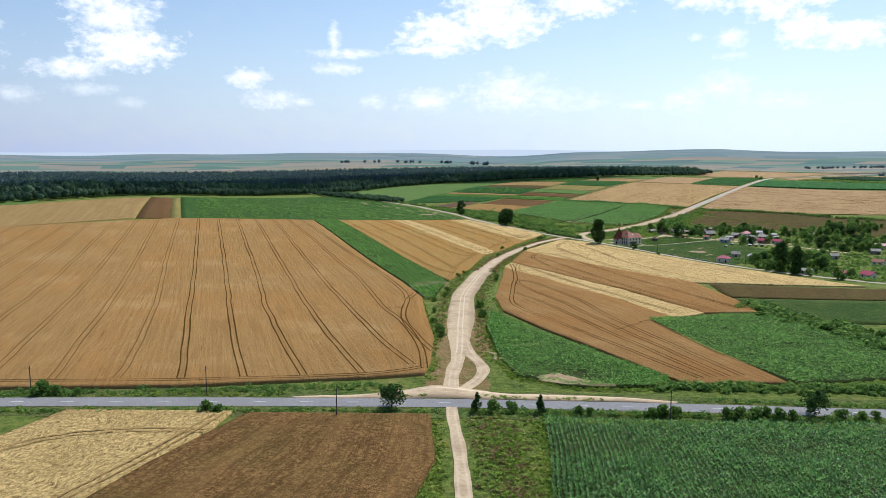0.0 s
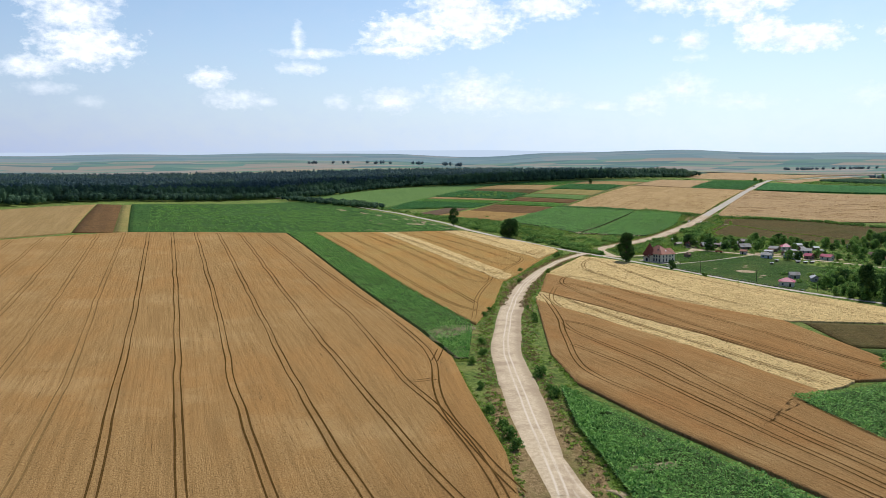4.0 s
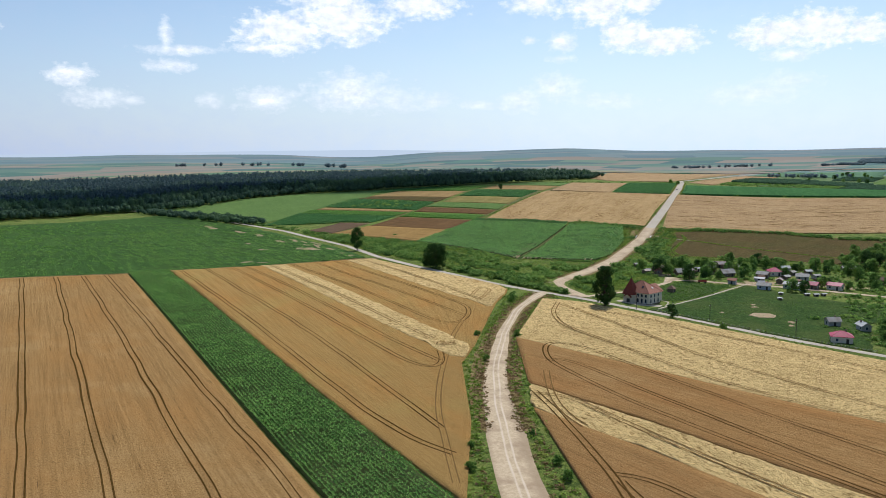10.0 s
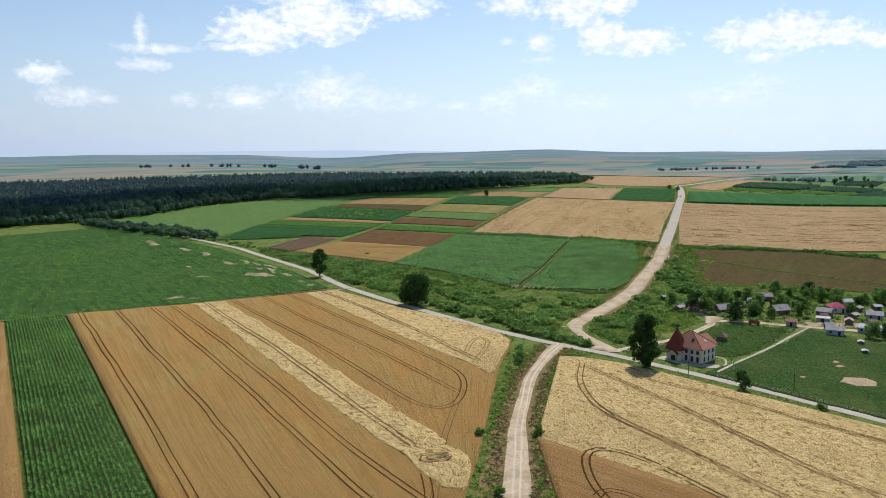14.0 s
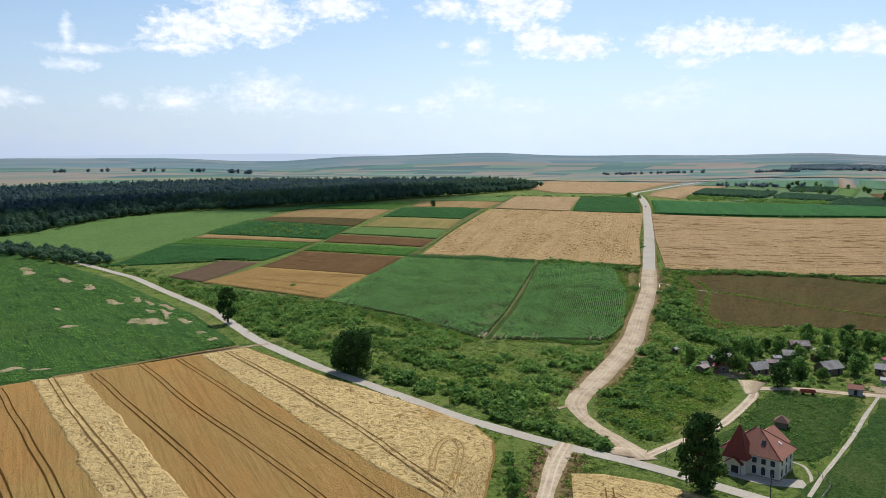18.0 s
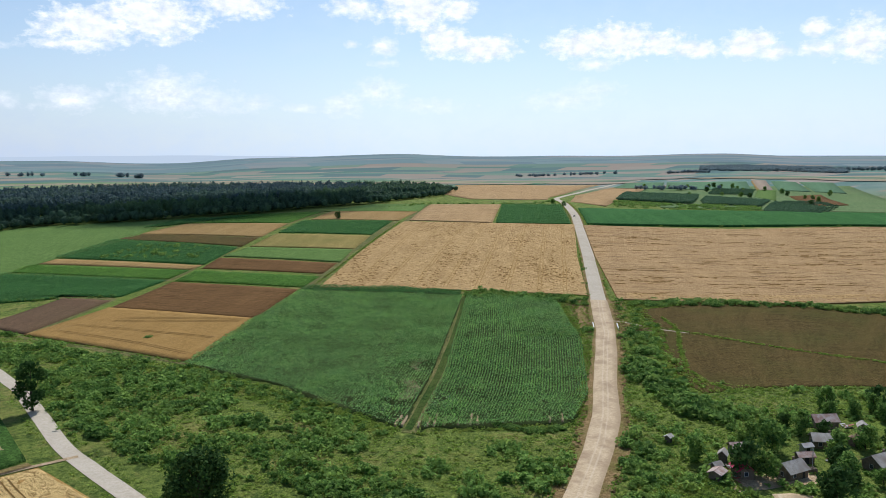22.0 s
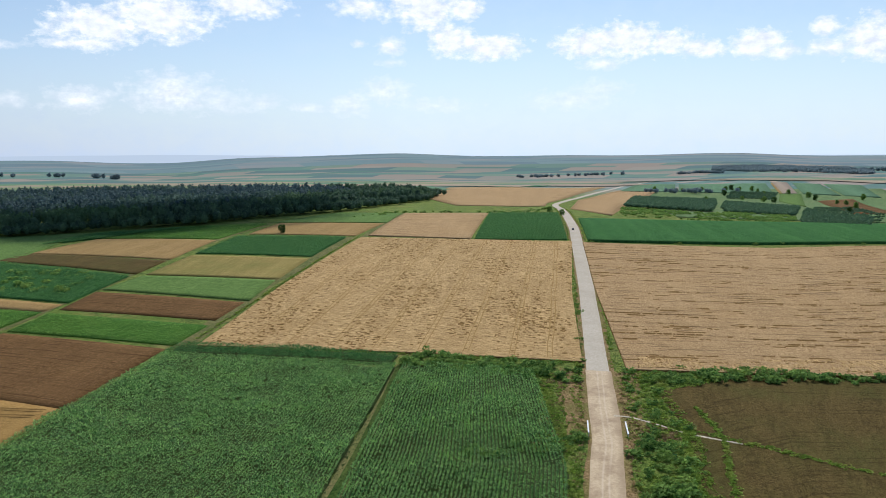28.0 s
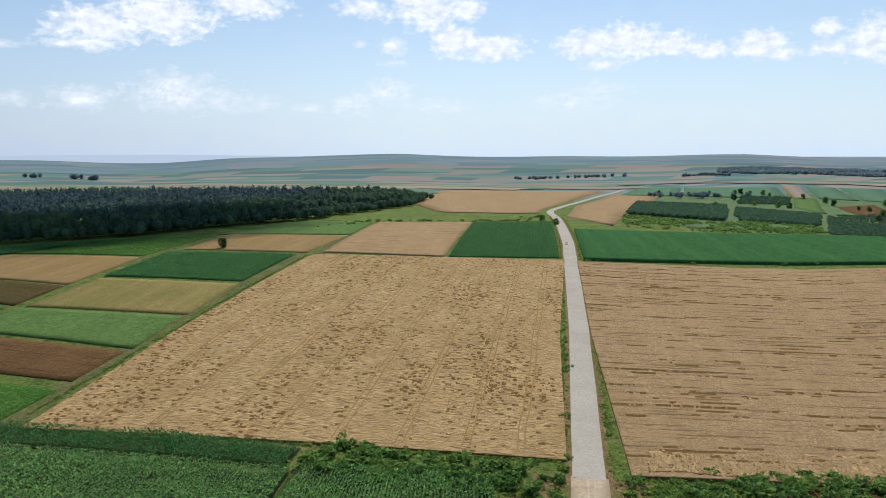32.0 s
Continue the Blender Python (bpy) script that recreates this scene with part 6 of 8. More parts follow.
EDGES = [([(98, 272), (86.0, 228), (81, 204), (93, 188), (119, 183)], 420, 1.6), ([(72, 164), (65.5, 146), (50, 109)], 260, 1.2), ([(73, 165), (143, 144)], 320, 1.6), ([(325, 845), (334, 800), (347, 734)], 420, 1.8), ([(351, 729), (398, 704), (424, 719), (478, 766), (528, 828)], 620, 1.8),
         ([(156, 177), (190, 176), (222, 174)], 220, 1.8), ([(93, 346), (99, 345)], 40, 1.2), ([(290, 950), (328, 848)], 160, 1.4), ([(57, 205), (63, 224), (74, 260), (84, 310), (91, 346)], 300, 1.4), ([(128, 346), (118, 310), (112, 307)], 120, 1.4), ([(124, 405), (151, 448), (179, 504), (197, 526), (246, 588), (280, 636)], 170, 1.5), ([(148, 384), (174, 452), (187, 475), (220, 533), (279, 604)], 190, 1.5),
         ([(446, 937), (550, 827)], 420, 1.3), ([(568, 810), (640, 744)], 260, 1.3), ([(440, 942), (520, 1013), (650, 1131)], 320, 1.0), ([(466, 700), (487, 729), (524, 759), (548, 788)], 260, 1.6), ([(464, 696), (481, 688), (499, 677), (520, 662), (600, 557)], 420, 2.0)]
# rank weeds between the road and the crops
hedge([(-120, 226), (-60, 215), (-8, 206.4), (44, 202.5)], 620, 3.6, 0.45, 1.25, "rank dark weeds on the road verge", 45, 24)
hedge([(-110, 210), (-50, 198), (2, 187.5), (50, 176)], 230, 2.0, 0.5, 1.4, "rank dark weeds below the road", 46, 24)
hedge([(62, 173.5), (110, 159.5), (160, 143), (205, 127)], 300, 2.2, 0.6, 1.6, "rank dark weeds below the road", 47, 28)
hedge([(120, 171), (160, 157), (210, 140)], 120, 2.0, 0.5, 1.3, "rank weeds on the road verge", 48, 24)
# verges of tall grass
for k, (line, n, wide) in enumerate([(gravel_line[16:] + np.array([-7.2, 2.6]), 650, 3.2), (gravel_line[10:] + np.array([7.4, -3.4]), 700, 3.8), (main_line[75:180] + np.array([1.2, 6.0]), 500, 1.8), (main_line[75:180] + np.array([-1.4, -6.6]), 460, 1.8),
                                     (gravel_line[70:] + np.array([-5.2, 2.6]), 130, 2.6), (gravel_line[70:] + np.array([5.4, -3.2]), 170, 2.6), (village_line[40:] + np.array([4.5, 0.8]), 500, 2.0), (village_line[40:] + np.array([-4.2, -0.8]), 380, 1.2), (onward_line + np.array([5.6, -6.4]), 420, 3.0), (onward_line + np.array([-5.6, 6.4]), 420, 3.0),
                                     (paved_line + np.array([4.2, -4.4]), 420, 1.5), (paved_line + np.array([-4.2, 4.4]), 420, 1.5), ([(62, 168), (55, 140), (49, 112)], 520, 8.0), ([(47, 172), (40, 145), (33, 120)], 500, 3.0)] + EDGES):
    q = along(line, n, wide, 60 + k)
    shrub_sheet("tall_grass", q, sizes(n, 0.45, 1.0, 60 + k), LEAF_WEED, "tall weedy grass on the verge", "grass", 14, 0.42, 60 + k, 0.6)


for k, (line, n, wide) in enumerate([(gravel_line[16:66] + np.array([-7.4, 2.8]), 420, 3.4), (gravel_line[14:66] + np.array([7.6, -3.4]), 420, 3.6), (gravel_line[66:] + np.array([-4.4, 2.2]), 900, 3.0), (gravel_line[66:] + np.array([4.6, -2.8]), 900, 3.2), ([(62, 168), (55, 140), (49, 112)], 420, 7.0), (onward_line[14:] + np.array([4.6, -5.6]), 300, 2.2), (onward_line[14:] + np.array([-4.6, 5.6]), 300, 2.2)]):
    shrub_sheet("dry_weeds", along(line, n, wide, 160 + k), sizes(n, 0.4, 0.9, 160 + k), LEAF_DRY, "dry brown weeds beside the gravel road", "weeds", 12, 0.4, 160 + k, 0.55)


# ---- woodland ----
def ico(sub=2):
    bm = bmesh.new()
    bmesh.ops.create_icosphere(bm, subdivisions=max(1, sub), radius=1.0)
    v = np.array([q.co[:] for q in bm.verts])
    f = np.array([[q.index for q in face.verts] for face in bm.faces])
    bm.free()
    return v, f


def crowns(name, pts, tall, wide, mat, label, category="woodland", seed=9, leaves=40, size=0.9, kind="stuff", pointed=0.0):
    """Many tree crowns as one stand: a lumpy core in each, wrapped in leaf sprays."""
    r = np.random.default_rng(seed)
    v0, f0 = ico(2) if leaves > 45 else ico(1)
    n, nv = len(pts), len(v0)
    w = wide * r.uniform(0.7, 1.3, n)
    h = tall * r.uniform(0.78, 1.15, n)
    tip = (r.random(n) < pointed)[:, None]
    base = land(pts[:, 0], pts[:, 1])[:, None]

    def spot(d, k):
        slim = np.where(tip, 1.0 - 0.62 * np.clip(d[..., 2] * 0.5 + 0.5, 0, 1), 1.0) * k
        return np.stack([d[..., 0] * w[:, None] * slim + pts[:, 0:1], d[..., 1] * w[:, None] * slim + pts[:, 1:2], base + h[:, None] * (0.56 + 0.44 * d[..., 2] * k)], -1)

    core = spot(np.broadcast_to(v0, (n, nv, 3)), 0.82 * r.uniform(0.85, 1.1, (n, nv)))
    F = (f0[None] + (np.arange(n) * nv)[:, None, None]).reshape(-1, 3)
    d = r.normal(size=(n, leaves, 3))
    d[..., 2] = np.abs(d[..., 2]) * 1.1 - 0.35
    d /= np.linalg.norm(d, axis=2)[..., None]
    p = spot(d, r.uniform(0.82, 1.1, (n, leaves)))
    nrm = d + 0.55 * r.normal(size=d.shape)
    a = np.cross(nrm, r.normal(size=d.shape))
    a /= np.linalg.norm(a, axis=2)[..., None]
    b = np.cross(nrm, a)
    b /= np.linalg.norm(b, axis=2)[..., None]
    s = (size * r.uniform(0.6, 1.4, (n, leaves)))[..., None]
    tri = np.stack([p - a * s, p + b * s * 1.5, p + a * s], 2).reshape(-1, 3)
    P = np.r_[core.reshape(-1, 3), tri]
    F = np.r_[F, n * nv + np.arange(len(tri)).reshape(-1, 3)]
    return put(name, mesh_of(name, P, F, mat), label=label, category=category, kind=kind)


WOODS = [(-800, 1000), (-420, 870), (-180, 900), (-60, 1110), (0, 1150), (110, 1300), (200, 1345), (264, 1400), (330, 1482), (420, 1490), (500, 1395), (604, 1322), (774, 1350), (900, 1440), (1000, 1500), (1105, 1600), (1110, 1735), (850, 2120), (370, 2260), (-100, 2280), (-500, 2240), (-1100, 1900)]
pts = scatter(WOODS, 16000, 71)
front = np.min(np.hypot(pts[:, None, 0] - resample(WOODS[1:17], 160)[0][None, :, 0], pts[:, None, 1] - resample(WOODS[1:17], 160)[0][None, :, 1]), axis=1) < 110
crowns("woodland", pts[front], 16.5, 4.6, FOREST, "dark dense deciduous woodland", seed=72, leaves=52, size=1.0, pointed=0.25)
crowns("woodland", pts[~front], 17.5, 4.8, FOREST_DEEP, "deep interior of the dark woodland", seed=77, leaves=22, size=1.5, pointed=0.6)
edge_pts = along(WOODS[1:17], 1500, 16, 73)
crowns("woodland_edge", edge_pts, 10.0, 3.6, FOREST, "lower trees along the edge of the woods", seed=74, leaves=60, size=0.8)
q = along([(170, 1290), (190, 1235), (222, 1165), (246, 1105), (252, 1085)], 190, 15, 75)
crowns("copse", q, 7.0, 3.2, FOREST, "clump of low trees beside the road", seed=76, leaves=60, size=0.6)


# ---- houses ----
def box(x0, x1, y0, y1, z0, z1):
    v = [(x0, y0, z0), (x1, y0, z0), (x1, y1, z0), (x0, y1, z0), (x0, y0, z1), (x1, y0, z1), (x1, y1, z1), (x0, y1, z1)]
    f = [(0, 3, 2, 1), (4, 5, 6, 7), (0, 1, 5, 4), (1, 2, 6, 5), (2, 3, 7, 6), (3, 0, 4, 7)]
    return v, f


def poly_mesh(name, verts, faces, mat):
    me = bpy.data.meshes.new(name)
    me.from_pydata([tuple(v) for v in verts], [], [tuple(f) for f in faces])
    me.materials.append(mat)
    me.update()
    return me


def part(name, shape, mat, parent, label=""):
    return put(name, poly_mesh(name, shape[0], shape[1], mat), parent, label)


def merged(*shapes):
    v, f = [], []
    for sv, sf in shapes:
        k = len(v)
        v += list(sv)
        f += [tuple(i + k for i in q) for q in sf]
    return v, f


def slab(face, thick=0.18):
    """A roof plane given by its corners, with thickness."""
    p = [Vector(q) for q in face]
    n = (p[1] - p[0]).cross(p[2] - p[0]).normalized()
    if n.z < 0:
        n = -n
    v = [tuple(q) for q in p] + [tuple(q + n * thick) for q in p]
    k = len(p)
    return v, [tuple(range(k))[::-1], tuple(range(k, 2 * k))] + [(i, (i + 1) % k, k + (i + 1) % k, k + i) for i in range(k)]


def gable_roof(w, d, z, rise, over=0.45, slack=0.0):
    a, b = w / 2 + over, d / 2 + over
    e = z - over * rise / (d / 2) + slack
    t = z + rise
    return merged(slab([(-a, -b, e), (a, -b, e), (a, 0, t), (-a, 0, t)]), slab([(a, b, e), (-a, b, e), (-a, 0, t), (a, 0, t)]))


def hip_roof(w, d, z, rise, over=0.45, ridge=None):
    a, b, e, t = w / 2 + over, d / 2 + over, z - 0.15, z + rise
    r = (w - d) / 2 if ridge is None else ridge
    r = max(r, 0.4)
    return merged(slab([(-a, -b, e), (a, -b, e), (r, 0, t), (-r, 0, t)]), slab([(a, b, e), (-a, b, e), (-r, 0, t), (r, 0, t)]),
                  slab([(a, -b, e), (a, b, e), (r, 0, t)]), slab([(-a, b, e), (-a, -b, e), (-r, 0, t)]))


def window_on(parent, x, y, z, wide, high, face, name="window"):
    """A window in a wall; face: the wall's outward normal, 'x+', 'x-', 'y+' or 'y-'."""
    s = 1 if face[1] == "+" else -1
    if face[0] == "y":
        fr = merged(box(x - wide / 2 - 0.08, x + wide / 2 + 0.08, min(y, y + s * 0.05), max(y, y + s * 0.05), z - 0.08, z + high + 0.08))
        pane = box(x - wide / 2, x + wide / 2, min(y + s * 0.05, y + s * 0.07), max(y + s * 0.05, y + s * 0.07), z, z + high)
    else:
        fr = merged(box(min(x, x + s * 0.05), max(x, x + s * 0.05), y - wide / 2 - 0.08, y + wide / 2 + 0.08, z - 0.08, z + high + 0.08))
        pane = box(min(x + s * 0.05, x + s * 0.07), max(x + s * 0.05, x + s * 0.07), y - wide / 2, y + wide / 2, z, z + high)
    w = part(name, fr, FRAME_W if name == "window" else WOOD, parent)
    part("pane" if name == "window" else "panel", pane, GLASS if name == "window" else DARK, w)
    return w


def house(x, y, turn, w, d, h, rise, wall, roof, label, hip=False, shed=False, name="house", chimney=True, rng=random.Random(3)):
    w, d, rise = w * 0.82, d * 0.82, rise * 0.68
    root = new(name)
    tagged(root, label, "shed" if shed else "house", "houses of the village" if not shed else "sheds of the village")
    z = float(min(land(x + a, y + b) for a in (-w / 3, w / 3) for b in (-d / 3, d / 3)))
    turn += (x * 37 + y * 91) % 50 - 25
    root.matrix_basis = pose(x, y, z, 0, 0, turn)
    body = box(-w / 2, w / 2, -d / 2, d / 2, -0.6, h)
    if not hip:
        gv = [(-w / 2, -d / 2, h), (-w / 2, d / 2, h), (-w / 2, 0, h + rise - 0.05), (w / 2, -d / 2, h), (w / 2, d / 2, h), (w / 2, 0, h + rise - 0.05)]
        body = merged(body, (gv, [(0, 2, 1), (3, 4, 5)]))
    part("wall", body, wall, root)
    part("roof", hip_roof(w, d, h, rise) if hip else gable_roof(w, d, h, rise), roof, root)
    if not shed:
        nwin = max(1, int(w / 3.2))
        for k in range(nwin):
            px = -w / 2 + (k + 0.5) * w / nwin
            if k == nwin // 2:
                window_on(root, px, -d / 2, 0.05, 0.95, 2.0, "y-", "door")
            else:
                window_on(root, px, -d / 2, 0.95, 1.0, 1.2, "y-")
        for sgn, fc in ((-1, "x-"), (1, "x+")):
            window_on(root, sgn * w / 2, 0, 0.95, 1.0, 1.2, fc)
        window_on(root, -w / 4, d / 2, 0.95, 0.9, 1.1, "y+")
        if chimney:
            part("chimney", merged(box(w * 0.18, w * 0.18 + 0.5, 0.4, 0.9, h + rise * 0.3, h + rise + 0.6), box(w * 0.18 - 0.06, w * 0.18 + 0.56, 0.34, 0.96, h + rise + 0.6, h + rise + 0.7)), WALL_CLAY, root)
    else:
        window_on(root, 0, -d / 2, 0.0, 1.2, min(1.9, h - 0.2), "y-", "door")
    return root


house(416.5, 642.5, -15, 9, 6.5, 2.5, 3.0, WALL_CLAY, ROOF_GREY, "low house with a weathered grey roof", chimney=True)
house(405.5, 651, 30, 7, 5.5, 2.4, 2.6, WALL_CLAY, ROOF_MAGENTA, "small house with a crimson roof")
house(397.5, 654, 12, 5, 4, 2.2, 1.0, WALL_CLAY, ROOF_RUST, "dark lean shed with a rusty brown roof", shed=True, name="shed")
house(419.9, 660.7, -25, 5.5, 4.2, 2.2, 1.4, WALL_CLAY, ROOF_RUST, "small shed with a patched rusty roof", shed=True, name="shed")
house(409.5, 677.7, 10, 2.2, 2.0, 2.0, 0.7, WOOD, ROOF_GREY, "tiny grey wooden outhouse on the weedy bank", shed=True, name="shed")
house(447, 647, -42, 9, 6.5, 2.6, 2.3, WALL_CLAY, ROOF_GREY, "low house with a long grey roof")
house(429.8, 645, -60, 5.5, 3.6, 2.2, 1.2, WOOD, ROOF_RUST, "narrow shed with a rusty sheet roof", shed=True, name="shed")
house(464, 655, -35, 9.5, 6, 2.6, 2.4, WALL_CLAY, ROOF_RUST, "barn with a patched rusty sheet roof", shed=True, name="barn")
house(443.3, 629, -30, 10.5, 7.5, 2.6, 3.2, WALL_CLAY, ROOF_GREY, "larger house with a steep grey roof")
house(425.4, 608, -52, 5.6, 4.4, 2.6, 1.5, WALL_WHITE, ROOF_TILE, "small white house with a pinkish tiled roof", chimney=False)
house(430, 588, -50, 9, 6.2, 2.7, 2.0, WALL_BLUE, ROOF_GREY, "pale blue house with a grey roof")
house(462, 616, -45, 8.5, 6.5, 2.6, 2.2, WALL_CLAY, ROOF_GREY, "house with a dull grey roof")
house(476, 619, -48, 9.5, 8.5, 3.0, 3.2, WALL_CREAM, ROOF_MAGENTA, "house with a steep crimson metal roof", hip=True)
house(494, 626, -40, 8, 5.5, 2.6, 1.8, WALL_WHITE, ROOF_PALE, "shed with a pale pinkish roof", shed=True, name="shed")
house(479, 600, -50, 9, 7, 2.6, 2.2, WALL_WHITE, ROOF_GREY, "house with a pale grey roof")
house(448.5, 582, -55, 13, 6.5, 2.8, 2.0, WALL_BLUE, ROOF_PALE, "long pale blue house with a zinc roof")
house(459.5, 577, -55, 6.5, 6, 2.8, 2.2, WALL_CLAY, ROOF_MAGENTA, "small house with a crimson roof")
house(470, 570, -60, 10, 6.5, 2.8, 2.2, WALL_CREAM, ROOF_MAGENTA, "house with a bright crimson metal roof")
for k, (sx, sy, sw, sd) in enumerate([(449.6, 608, 7, 4.5), (487.8, 614.8, 5, 4), (456, 598.5, 6, 4), (464, 592, 5, 3.5), (471, 606, 6, 4.5), (438, 597, 4, 3.2), (468, 583, 5, 4), (484, 606, 4.5, 3.5), (455, 612, 4.5, 3.6), (492, 600, 5.5, 4), (500, 612, 5, 4), (410.5, 660, 3.4, 2.6), (432, 636, 4, 3), (456, 642, 4.5, 3.2), (470, 645, 4, 3), (437, 648, 3.6, 2.6), (402, 657, 3, 2.4)]):
    house(sx, sy, -50 + 37 * k % 90, sw, sd, 2.0 + 0.12 * (k % 4), 0.9 + 0.25 * (k % 3), (WALL_WHITE, WALL_CLAY, WOOD)[k % 3], (ROOF_PALE, ROOF_GREY, ROOF_RUST, ROOF_BROWN, ROOF_GREY)[k % 5], ("small outbuilding with a pale sheet roof", "clay-walled shed with a weathered grey roof", "lean wooden shed with a patched rusty roof", "low shed with a brown tiled roof", "small shed with a dull grey roof")[k % 5], shed=True, name="shed")
for k, (sx, sy) in enumerate([(437, 564), (441, 561), (446, 560), (425, 572), (411, 561)]):
    house(sx, sy, -40 + 25 * k, 3.0, 2.2, 1.2, 0.35, WOOD, ROOF_PALE, "low pale-roofed animal shelter", shed=True, name="shelter")
house(350.5, 480, -70, 10, 8, 3.0, 2.8, WALL_CREAM, ROOF_MAGENTA, "pinkish house with a crimson metal roof", hip=True)
house(379, 505, -30, 7, 5.5, 2.6, 2.2, WALL_WHITE, ROOF_GREY, "white house with a grey roof")
house(383, 492, 40, 8, 5, 2.6, 2.0, WALL_WHITE, ROOF_PALE, "white house with a pale sheet roof")
house(412, 492, -60, 8.5, 6, 2.6, 2.2, WALL_CREAM, ROOF_BROWN, "house with a brown tiled roof")
house(377, 399, -65, 9, 7, 2.8, 2.6, WALL_CREAM, ROOF_MAGENTA, "house with a crimson metal roof among trees", hip=True)
house(386, 386, -65, 9, 7, 2.8, 2.6, WALL_CREAM, ROOF_MAGENTA, "house with a dark crimson roof among trees")
house(363, 412, -65, 8, 5, 2.6, 1.8, WALL_WHITE, ROOF_PALE, "low house with a pale sheet roof")
house(530, 603, -45, 12, 7, 3.0, 2.2, WALL_CLAY, ROOF_PALE, "barn with a pale blue sheet roof", shed=True, name="barn")
house(513, 568, -50, 8, 6.5, 2.7, 2.4, WALL_CLAY, ROOF_BROWN, "house with a brown roof")
house(505, 545, -45, 9, 6, 2.7, 2.2, WALL_WHITE, ROOF_TILE, "house with a red tiled roof")
house(450, 442, -60, 9, 7, 2.7, 2.4, WALL_CREAM, ROOF_TILE, "house with a red roof among trees")
house(448, 482, -50, 8, 6, 2.7, 2.2, WALL_WHITE, ROOF_GREY, "house with a grey roof among trees")
house(530, 520, -50, 9, 7, 2.7, 2.4, WALL_CREAM, ROOF_MAGENTA, "house with a crimson roof on the slope")
house(500, 495, -50, 8, 6, 2.7, 2.2, WALL_CLAY, ROOF_GREY, "house with a dull grey roof")
house(368.5, 600.5, 20, 4.6, 4.2, 2.2, 2.4, WOOD, ROOF_BROWN, "small dark wooden outbuilding with a steep brown roof", hip=True, shed=True, name="outbuilding")


def guest_house():
    """The two-storey building at the junction: hipped tiled roof, steep corner spire, porch and rear wing."""
    root = new("guest_house")
    tagged(root, "two-storey cream house with red tiled roofs and a steep corner spire", "house")
    z = float(land(331, 583)) - 0.2
    root.matrix_basis = pose(331.5, 583.5, z, 0, 0, -75)
    w, d, h = 15.0, 11.0, 5.9
    part("wall", box(-w / 2, w / 2, -d / 2, d / 2, -1.0, h), WALL_CREAM, root)
    part("plinth", box(-w / 2 - 0.1, w / 2 + 0.1, -d / 2 - 0.1, d / 2 + 0.1, -1.0, 0.35), WALL_CLAY, root)
    a, b, e, t = w / 2 + 0.7, d / 2 + 0.7, h - 0.1, h + 5.5
    part("roof", merged(slab([(-a, -b, e), (a, -b, e), (0.3, 0, t), (-0.9, 0, t)]), slab([(a, b, e), (-a, b, e), (-0.9, 0, t), (0.3, 0, t)]), slab([(a, -b, e), (a, b, e), (0.3, 0, t)]), slab([(-a, b, e), (-a, -b, e), (-0.9, 0, t)])), ROOF_TILE, root)
    for q in ((a, -b), (a, b), (-a, -b)):
        r0 = 0.3 if q[0] > 0 else -0.9
        tv, tf = tube([(q[0], q[1], e + 0.22), (r0, 0, t + 0.22)], [0.14, 0.14], 5)
        part("ridge_tile", (tv, tf), ROOF_TILE_DARK, root)
    # corner tower over the entrance
    cx, cy, s = -3.2, -5.6, 2.6
    part("tower_wall", box(cx - s, cx + s, cy - s, cy + s, -0.8, 5.0), WALL_CREAM, root)
    o = s + 0.75
    top = (cx, cy, 13.2)
    c4 = [(cx - o, cy - o, 4.7), (cx + o, cy - o, 4.7), (cx + o, cy + o, 4.7), (cx - o, cy + o, 4.7)]
    spire = part("spire", merged(*[slab([c4[i], c4[(i + 1) % 4], top]) for i in range(4)]), ROOF_TILE_DARK, root)
    part("finial", merged(tube([(cx, cy, 13.1), (cx, cy, 14.4)], [0.1, 0.04], 6), box(cx - 0.25, cx + 0.25, cy - 0.04, cy + 0.04, 13.8, 13.9)), DARK, spire)
    part("finial", tube([(0.3, 0, t), (0.3, 0, t + 1.1)], [0.1, 0.04], 6), DARK, root)
    # porch gable
    g = cy - s
    porch = part("porch", merged(slab([(cx - 2.4, g - 1.4, 3.3), (cx - 2.4, g + 0.4, 3.3), (cx, g + 0.4, 5.2), (cx, g - 1.4, 5.2)]), slab([(cx + 2.4, g + 0.4, 3.3), (cx + 2.4, g - 1.4, 3.3), (cx, g - 1.4, 5.2), (cx, g + 0.4, 5.2)])), ROOF_TILE_DARK, root)
    for sx in (-2.0, 2.0):
        part("column", tube([(cx + sx, g - 1.2, -0.6), (cx + sx, g - 1.2, 3.5)], [0.16, 0.14], 8), WALL_WHITE, porch)
    part("terrace", box(cx - 3.6, cx + 3.6, g - 2.6, g, -0.8, 0.12), CONCRETE, root)
    window_on(root, cx, g, 0.1, 1.8, 2.4, "y-", "door")
    # rear wing
    part("wing_wall", merged(box(-5.0, 3.5, d / 2, d / 2 + 8.0, -1.0, 5.0), ([(-5.0, d / 2 + 8.0, 5.0), (3.5, d / 2 + 8.0, 5.0), (-0.75, d / 2 + 8.0, 8.2)], [(0, 1, 2)])), WALL_CREAM, root)
    part("wing_roof", merged(slab([(-5.6, 0.0, 4.7), (-5.6, d / 2 + 8.5, 4.7), (-0.75, d / 2 + 8.5, 8.4), (-0.75, 0.0, 8.4)]), slab([(4.1, d / 2 + 8.5, 4.7), (4.1, 0.0, 4.7), (-0.75, 0.0, 8.4), (-0.75, d / 2 + 8.5, 8.4)])), ROOF_TILE, root)
